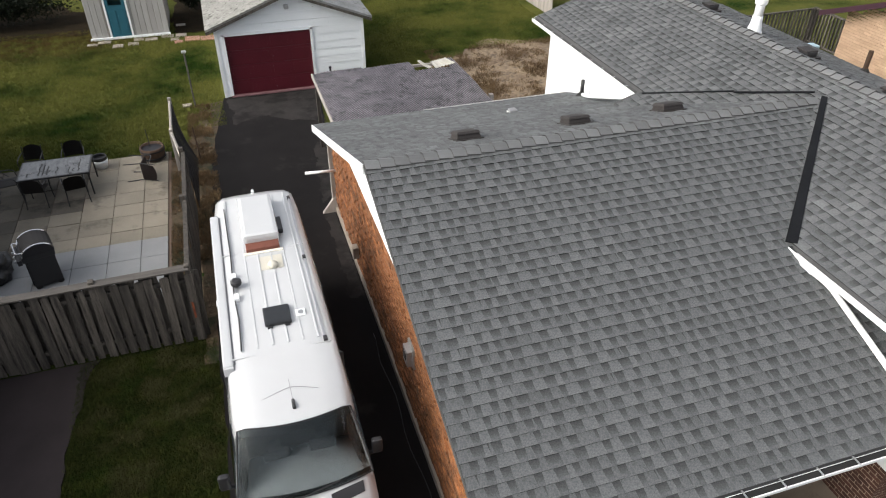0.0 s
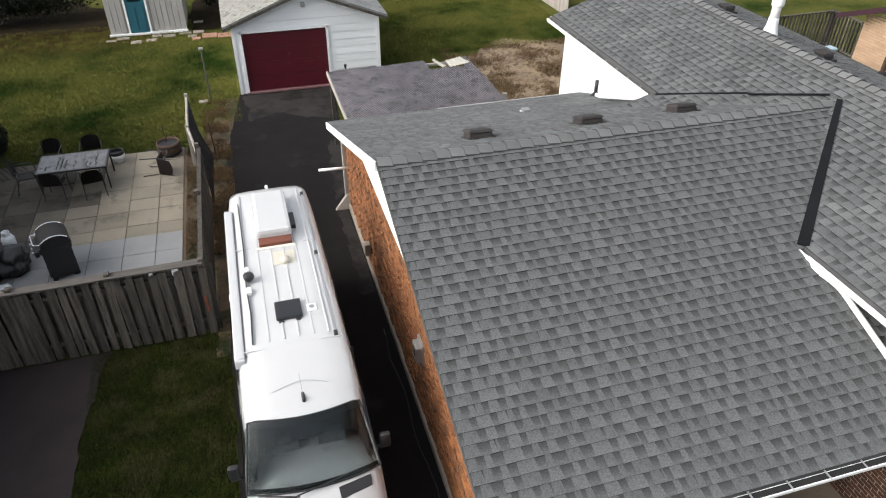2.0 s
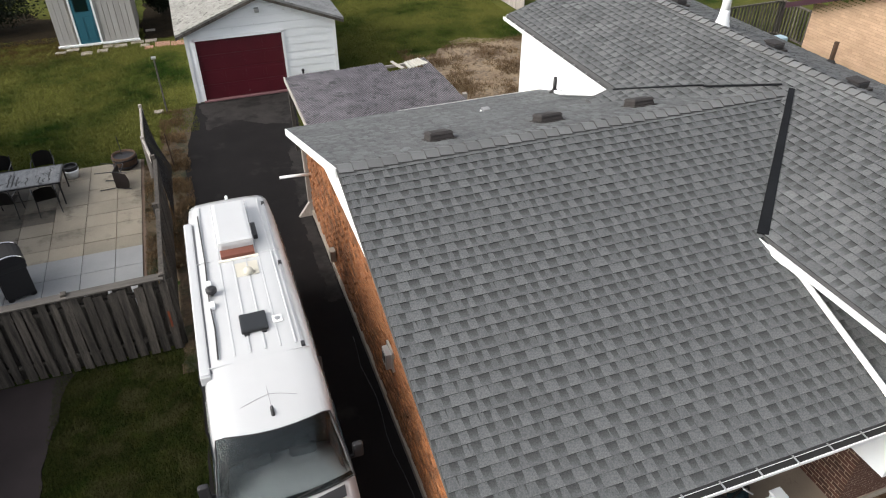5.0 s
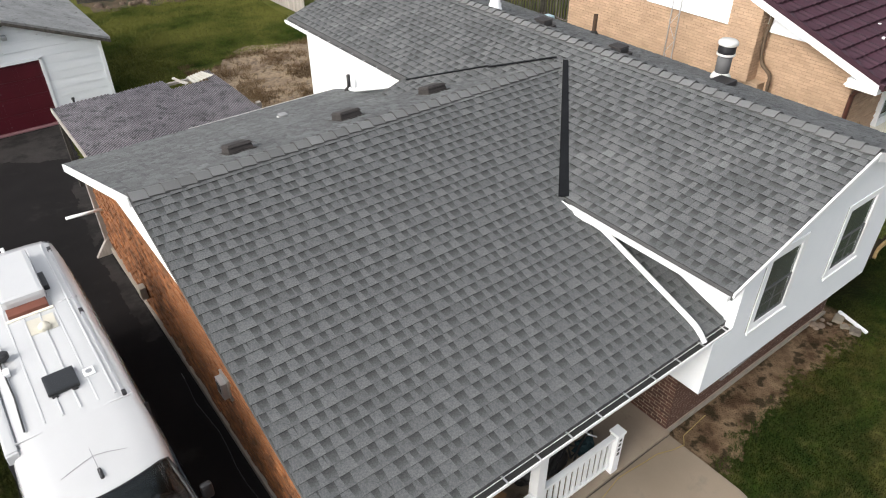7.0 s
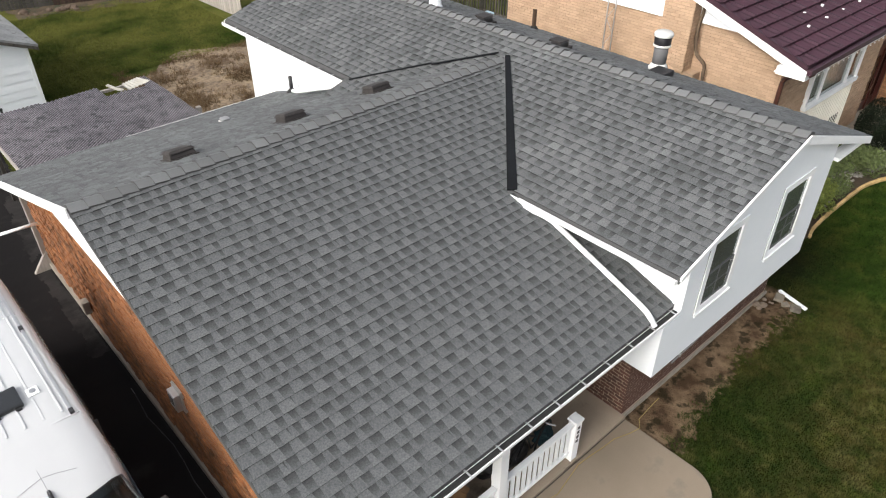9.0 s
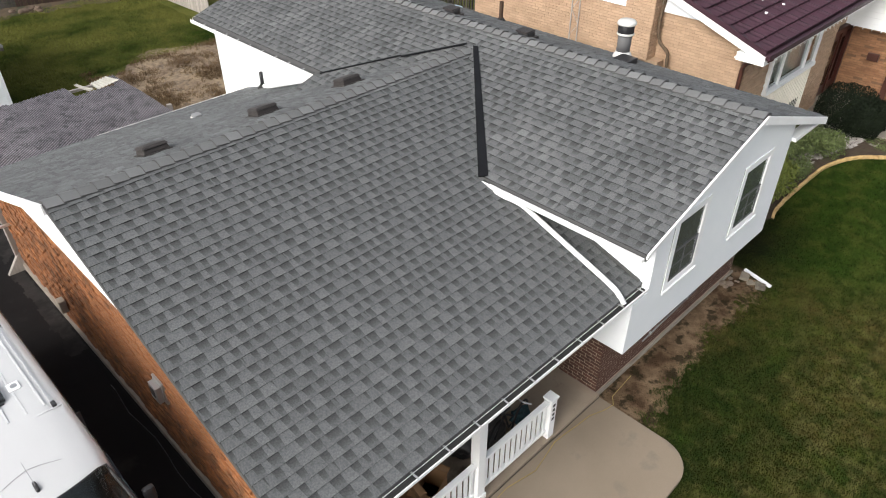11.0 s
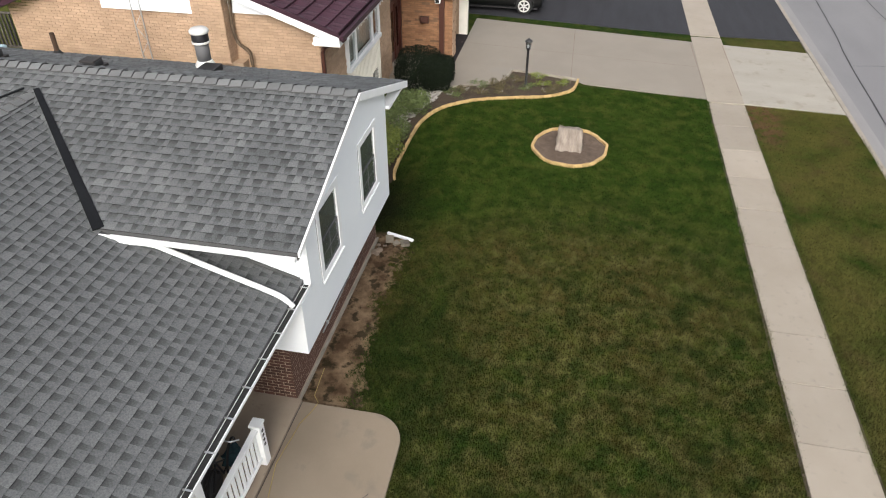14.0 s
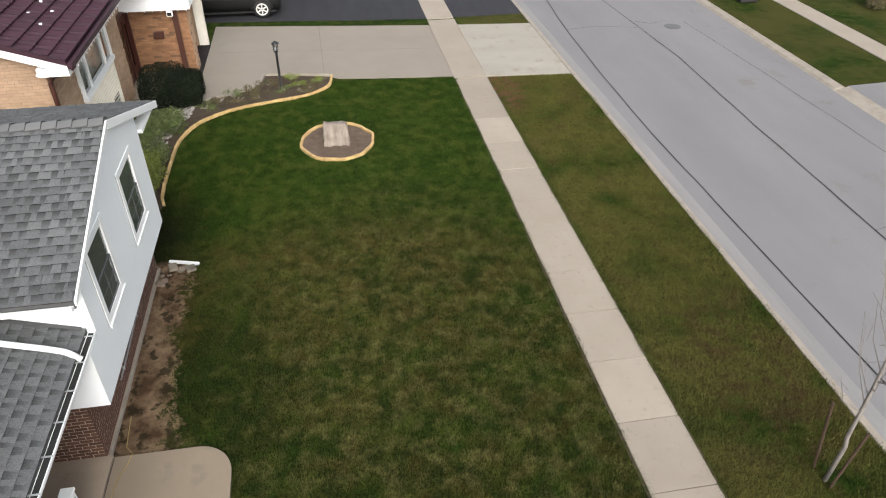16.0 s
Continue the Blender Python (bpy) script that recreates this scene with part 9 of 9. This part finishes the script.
# young bare street tree with stakes
tree = thing("young_tree", (6.28, -7.3, 0), "young leafless street tree with a thin pale trunk", "tree")
trunk = [(6.31, -7.32, 0), (6.3, -7.36, 0.9), (6.32, -7.33, 1.1), (6.31, -7.32, 2.2), (6.32, -7.3, 3.3), (6.34, -7.3, 4.6)]
part("trunk", tube(trunk, 0.03, 8, radii=(0.042, 0.036, 0.034, 0.028, 0.02, 0.008)), M_BARK, tree, smooth=True)
rng = random.Random(51)
for i in range(16):
    z = 1.7 + i * 0.17
    base = Vector((6.31, -7.32, z))
    a = rng.uniform(0, 6.28)
    l = rng.uniform(0.6, 1.2)
    mid = base + Vector((math.cos(a) * l * 0.45, math.sin(a) * l * 0.45, l * 0.35))
    tip = base + Vector((math.cos(a) * l * 0.7, math.sin(a) * l * 0.7, l * 0.95))
    lb = part("limb", tube([base, mid, tip], 0.01, 5, radii=(0.012, 0.008, 0.003)), M_BARK, tree)
    for j in range(2):
        q = base.lerp(tip, 0.4 + 0.25 * j)
        part("twig", tube([q, q + Vector((rng.uniform(-0.3, 0.3), rng.uniform(-0.3, 0.3), rng.uniform(0.15, 0.45)))], 0.004, 4), M_BARK, lb)
for x, y, dy, h in ((6.59, -7.3, 0.24, 1.66), (6.18, -7.34, -0.18, 1.32)):
    t = thing("tree_stake", (x, y, 0), "rusty steel stake beside the young tree", "stake", "tree stakes")
    part("rod", tube([(x, y, 0), (x, y + dy, h)], 0.024, 6), M_RUST, t)
foliage("hedge_row", (-9.6, 35.5, 0), (4.6, 1.3, 1.9), 17000, 0.075, M_LEAF_X, "dark unclipped hedge behind the back lawn", "hedge", 61, lumps=30, shell=0.5)
foliage("hedge_row", (-0.75, 36.0, 0), (0.7, 1.2, 1.5), 5000, 0.07, M_LEAF_X, "dark hedge between shed and garage", "hedge", 62, lumps=12, shell=0.5)
t = thing("utility_box", (31.6, -19.8, 0), "black plastic bin with white labels on the far verge", "bin")
part("body", boxes(((31.2, -20.3, 0), (32.0, -19.4, 0.8)), bevel=0.04), M_BLACK, t)
part("lid", boxes(((31.15, -20.35, 0.8), (32.05, -19.35, 0.88)), bevel=0.03), M_BLACK, t)
part("label_bar", boxes(((31.19, -20.1, 0.45), (31.2, -19.95, 0.65)), ((31.19, -19.75, 0.5), (31.2, -19.6, 0.62))), M_TRIM, t, "plain white bar")
foliage("far_shrub", (29.8, -25.4, 0), (0.9, 0.9, 0.7), 1400, 0.06, M_LEAF_B, "dark red-brown shrub across the street", "shrub", 12)


# ---- bricks and shingles as single pieces, last ----
brick_field("bricks", (8.73, 4.612, 0.08), (1, 0, 0), 5.37, 0.0, 20, M_BRICK_R, lower, joint=0.014, bh=0.063, out=(0, -1, 0), depth=0.004, uneven=0.0015, limit=lambda a, z: a < 3.2, seed=2)
brick_field("bricks", (8.735, 4.61, 0.1), (0, 1, 0), 3.2, 0.0, 20, M_BRICK_R, lower, joint=0.014, bh=0.063, out=(-1, 0, 0), depth=0.004, uneven=0.0015, seed=4)
brick_field("bricks", (2.63, 4.45, 0.16), (0, 1, 0), 11.85, 0.0, 37, M_BRICK_O, west, out=(-1, 0, 0), depth=0.03, seed=6, uneven=0.018,
            clip=lambda a, b, z, zz: 0.16 + zz < min(2.97, wz(4.45 + (a if a < 5.5 else b)) - 0.12), limit=lambda a, z: 2.5 < a < 6.5 and z > 1.1)

ew = lambda a, b, z, zz: zz < min(ezf + kr * (min(EY + a, 2 * RY - EY - b) - 6.25) - 0.25, 5.2)
brick_field("bricks", (EX + 0.05, EY, 0.6), (0, 1, 0), 9.1, 0.0, 58, M_BRICK_T, west_e, bl=0.24, bh=0.066, joint=0.014, out=(-1, 0, 0), depth=0.012, clip=lambda a, b, z, zz: ew(a, b, z + 0.6, zz + 0.6), seed=8)
for x0, ln, z0, n in ((EX + 0.03, 2.02, 0.0, 49), (22.95, 1.67, 0.0, 49), (19.55, 3.4, 3.46, 6)):
    brick_field("bricks", (x0, EY + 0.05, z0), (1, 0, 0), ln, 0.0, n, M_BRICK_T, front_e, bl=0.24, joint=0.014, out=(0, -1, 0), depth=0.016, seed=9, uneven=0.012)
# recess face takes the darker shaded copy, the front face the tan brick
brick_field("bricks", (26.5, 5.05, 0.0), (0, 1, 0), 3.4, 0.0, 32, M_BRICK_E, gw, bl=0.28, joint=0.012, out=(-1, 0, 0), depth=0.014, seed=10, uneven=0.016)
brick_field("bricks", (26.5, 5.05, 0.0), (1, 0, 0), 0.75, 0.0, 32, M_BRICK_T, gw, bl=0.24, joint=0.014, out=(0, -1, 0), depth=0.012, seed=12, uneven=0.014)
brick_field("bricks", (EX - 0.38, 9.3, 3.0), (0, 1, 0), 0.85, 0.0, 38, M_BRICK_T, chim, bl=0.24, joint=0.014, out=(-1, 0, 0), depth=0.012, seed=13)
brick_field("bricks", (EX - 0.38, 9.3, 3.0), (1, 0, 0), 0.43, 0.0, 38, M_BRICK_T, chim, bl=0.24, joint=0.014, out=(0, -1, 0), depth=0.012, seed=14)


def grass_blades(name, count, areas, hole, seed, label, size=0.038, mat=M_BLADE):
    """Tufts of three bent blades over stretches of lawn, left out where hole() holds."""
    r = np.random.RandomState(seed)
    pts = []
    total = sum((x1 - x0) * (y1 - y0) for x0, y0, x1, y1 in areas)
    for x0, y0, x1, y1 in areas:
        n = int(count * (x1 - x0) * (y1 - y0) / total)
        pts.append(np.stack([r.uniform(x0, x1, n), r.uniform(y0, y1, n)], 1))
    p = np.concatenate(pts)
    p = p[~hole(p[:, 0], p[:, 1])]
    n = len(p)
    v = np.zeros((n, 9, 3), np.float32)
    for k in range(3):
        a = r.uniform(0, 6.283, n)
        h = r.uniform(0.5, 1.2, n) * size
        w = r.uniform(0.006, 0.011, n)
        t = r.uniform(0.4, 1.1, n) * h
        ox, oy = r.normal(0, 0.02, n), r.normal(0, 0.02, n)
        bx, by = p[:, 0] + ox, p[:, 1] + oy
        v[:, 3 * k, 0], v[:, 3 * k, 1], v[:, 3 * k, 2] = bx - w * np.sin(a), by + w * np.cos(a), -0.02
        v[:, 3 * k + 1, 0], v[:, 3 * k + 1, 1], v[:, 3 * k + 1, 2] = bx + w * np.sin(a), by - w * np.cos(a), -0.02
        v[:, 3 * k + 2, 0], v[:, 3 * k + 2, 1], v[:, 3 * k + 2, 2] = bx + t * np.cos(a), by + t * np.sin(a), h
    me = bpy.data.meshes.new(name)
    me.vertices.add(n * 9)
    me.vertices.foreach_set("co", v.ravel())
    me.loops.add(n * 9)
    me.loops.foreach_set("vertex_index", np.arange(n * 9, dtype=np.int32))
    me.polygons.add(n * 3)
    me.polygons.foreach_set("loop_start", np.arange(0, n * 9, 3, dtype=np.int32))
    me.materials.append(mat)
    me.update()
    me.validate()
    return tagged(new(name, me), label, "grass", kind="stuff")


def near_bed(x, y):
    line = np.interp(x, [16.9, 17.6, 19.2, 20.75, 21.9, 22.75, 23.2, 23.6, 24.2, 25.15], [4.9, 5.02, 5.05, 4.98, 4.55, 3.6, 2.4, 1.1, 0.3, 0.08])
    bed = (x > 16.9) & (y > line - 0.05)
    ring = ((x - 19.97) / 1.25) ** 2 + ((y - 0.18) / 1.13) ** 2 < 1
    edge = np.array([noise.noise((float(a) * 1.3, float(b) * 1.3, 7.0)) for a, b in zip(x, y)])
    fine = np.array([noise.noise((float(a) * 4.5, float(b) * 4.5, 3.0)) for a, b in zip(x, y)])
    brim = np.interp(x, [8.6, 9.6, 11.2, 12.7, 14.2, 14.5], [3.42, 3.62, 3.76, 3.78, 3.72, 4.4])
    soil = (x < 14.4) & (x > 8.7) & (y + 0.3 * edge + 0.25 * fine + np.random.RandomState(5).uniform(-0.25, 0.25, len(x)) > brim)
    slab = (x < 8.72) & (y > 2.47) & ~((x > 8.52) & (y < 2.72))
    drive = (x > 24.3 + (y + 8.7) * 0.05) & (y < 0.1)
    # blades left out over the shadow painted beside the house
    shaded = (x > 14.1) & (x < 17.2) & (y + 0.5 * edge + 0.3 * fine + np.random.RandomState(6).uniform(-0.4, 0.4, len(x)) > np.interp(x, [14.1, 15.3, 16.3, 17.2], [4.2, 4.2, 4.5, 5.2]))
    return bed | ring | soil | slab | drive | shaded


def clumps(x, y, scale, cut):
    n = np.array([noise.noise((float(a) * scale, float(b) * scale, 11.0)) + 0.5 * noise.noise((float(a) * scale * 3.1, float(b) * scale * 3.1, 4.0)) for a, b in zip(x, y)])
    return n + np.random.RandomState(8).uniform(-0.4, 0.4, len(x)) < cut


grass_blades("lawn_grass", 230000, [(2.57, -4.3, 25.0, 5.1)], near_bed, 1, "short mown lawn grass with dry tufts")
grass_blades("verge_grass", 90000, [(2.57, -8.68, 24.4, -5.5)], lambda x, y: x > 24.1 + (y + 8.7) * 0.05, 2, "short grass of the street verge")
grass_blades("edge_grass", 9000, [(4.0, -4.36, 24.3, -4.29), (4.0, -5.53, 24.3, -5.46), (4.0, -8.76, 24.0, -8.66)], lambda x, y: clumps(x, y, 1.1, -0.05), 9, "grass creeping over the pavement and kerb edges", size=0.05)
grass_blades("side_grass", 40000, [(-3.38, 3.0, -0.75, 12.1)], lambda x, y: x < -99, 3, "patchy grass between the driveways", size=0.042)
grass_blades("back_grass", 105000, [(-12, 21.2, -1.5, 34), (-1.5, 22.5, 0.1, 32), (4.5, 20.5, 14.6, 36.6)], lambda x, y: (x > 8.3) & (x < 15.2) & (y > 21.4) & (y < 27), 4, "mown grass of the back gardens", size=0.07)


M_WEED = material("dry_weed_stalks", (0.04066, 0.02587, 0.01404), (0.1996, 0.1368, 0.07392), scale=0.7, fine=9, rough=0.95, bump=0, island=0.35, spec=0.1)
grass_blades("dry_weeds", 22000, [(8.2, 21.0, 15.0, 27.2)], lambda x, y: clumps(x, y, 0.8, 0.16 + 0.2 * (x - 9.5) / 5), 14, "dry brown weeds on bare soil", size=0.13, mat=M_WEED)
grass_blades("dry_litter", 16000, [(-1.6, 12.5, -1.08, 20.6), (-1.1, 15.0, -0.35, 24.4)], lambda x, y: clumps(x, y, 1.6, 0.0), 15, "dead leaves and stalks along the fence", size=0.09, mat=M_WEED)


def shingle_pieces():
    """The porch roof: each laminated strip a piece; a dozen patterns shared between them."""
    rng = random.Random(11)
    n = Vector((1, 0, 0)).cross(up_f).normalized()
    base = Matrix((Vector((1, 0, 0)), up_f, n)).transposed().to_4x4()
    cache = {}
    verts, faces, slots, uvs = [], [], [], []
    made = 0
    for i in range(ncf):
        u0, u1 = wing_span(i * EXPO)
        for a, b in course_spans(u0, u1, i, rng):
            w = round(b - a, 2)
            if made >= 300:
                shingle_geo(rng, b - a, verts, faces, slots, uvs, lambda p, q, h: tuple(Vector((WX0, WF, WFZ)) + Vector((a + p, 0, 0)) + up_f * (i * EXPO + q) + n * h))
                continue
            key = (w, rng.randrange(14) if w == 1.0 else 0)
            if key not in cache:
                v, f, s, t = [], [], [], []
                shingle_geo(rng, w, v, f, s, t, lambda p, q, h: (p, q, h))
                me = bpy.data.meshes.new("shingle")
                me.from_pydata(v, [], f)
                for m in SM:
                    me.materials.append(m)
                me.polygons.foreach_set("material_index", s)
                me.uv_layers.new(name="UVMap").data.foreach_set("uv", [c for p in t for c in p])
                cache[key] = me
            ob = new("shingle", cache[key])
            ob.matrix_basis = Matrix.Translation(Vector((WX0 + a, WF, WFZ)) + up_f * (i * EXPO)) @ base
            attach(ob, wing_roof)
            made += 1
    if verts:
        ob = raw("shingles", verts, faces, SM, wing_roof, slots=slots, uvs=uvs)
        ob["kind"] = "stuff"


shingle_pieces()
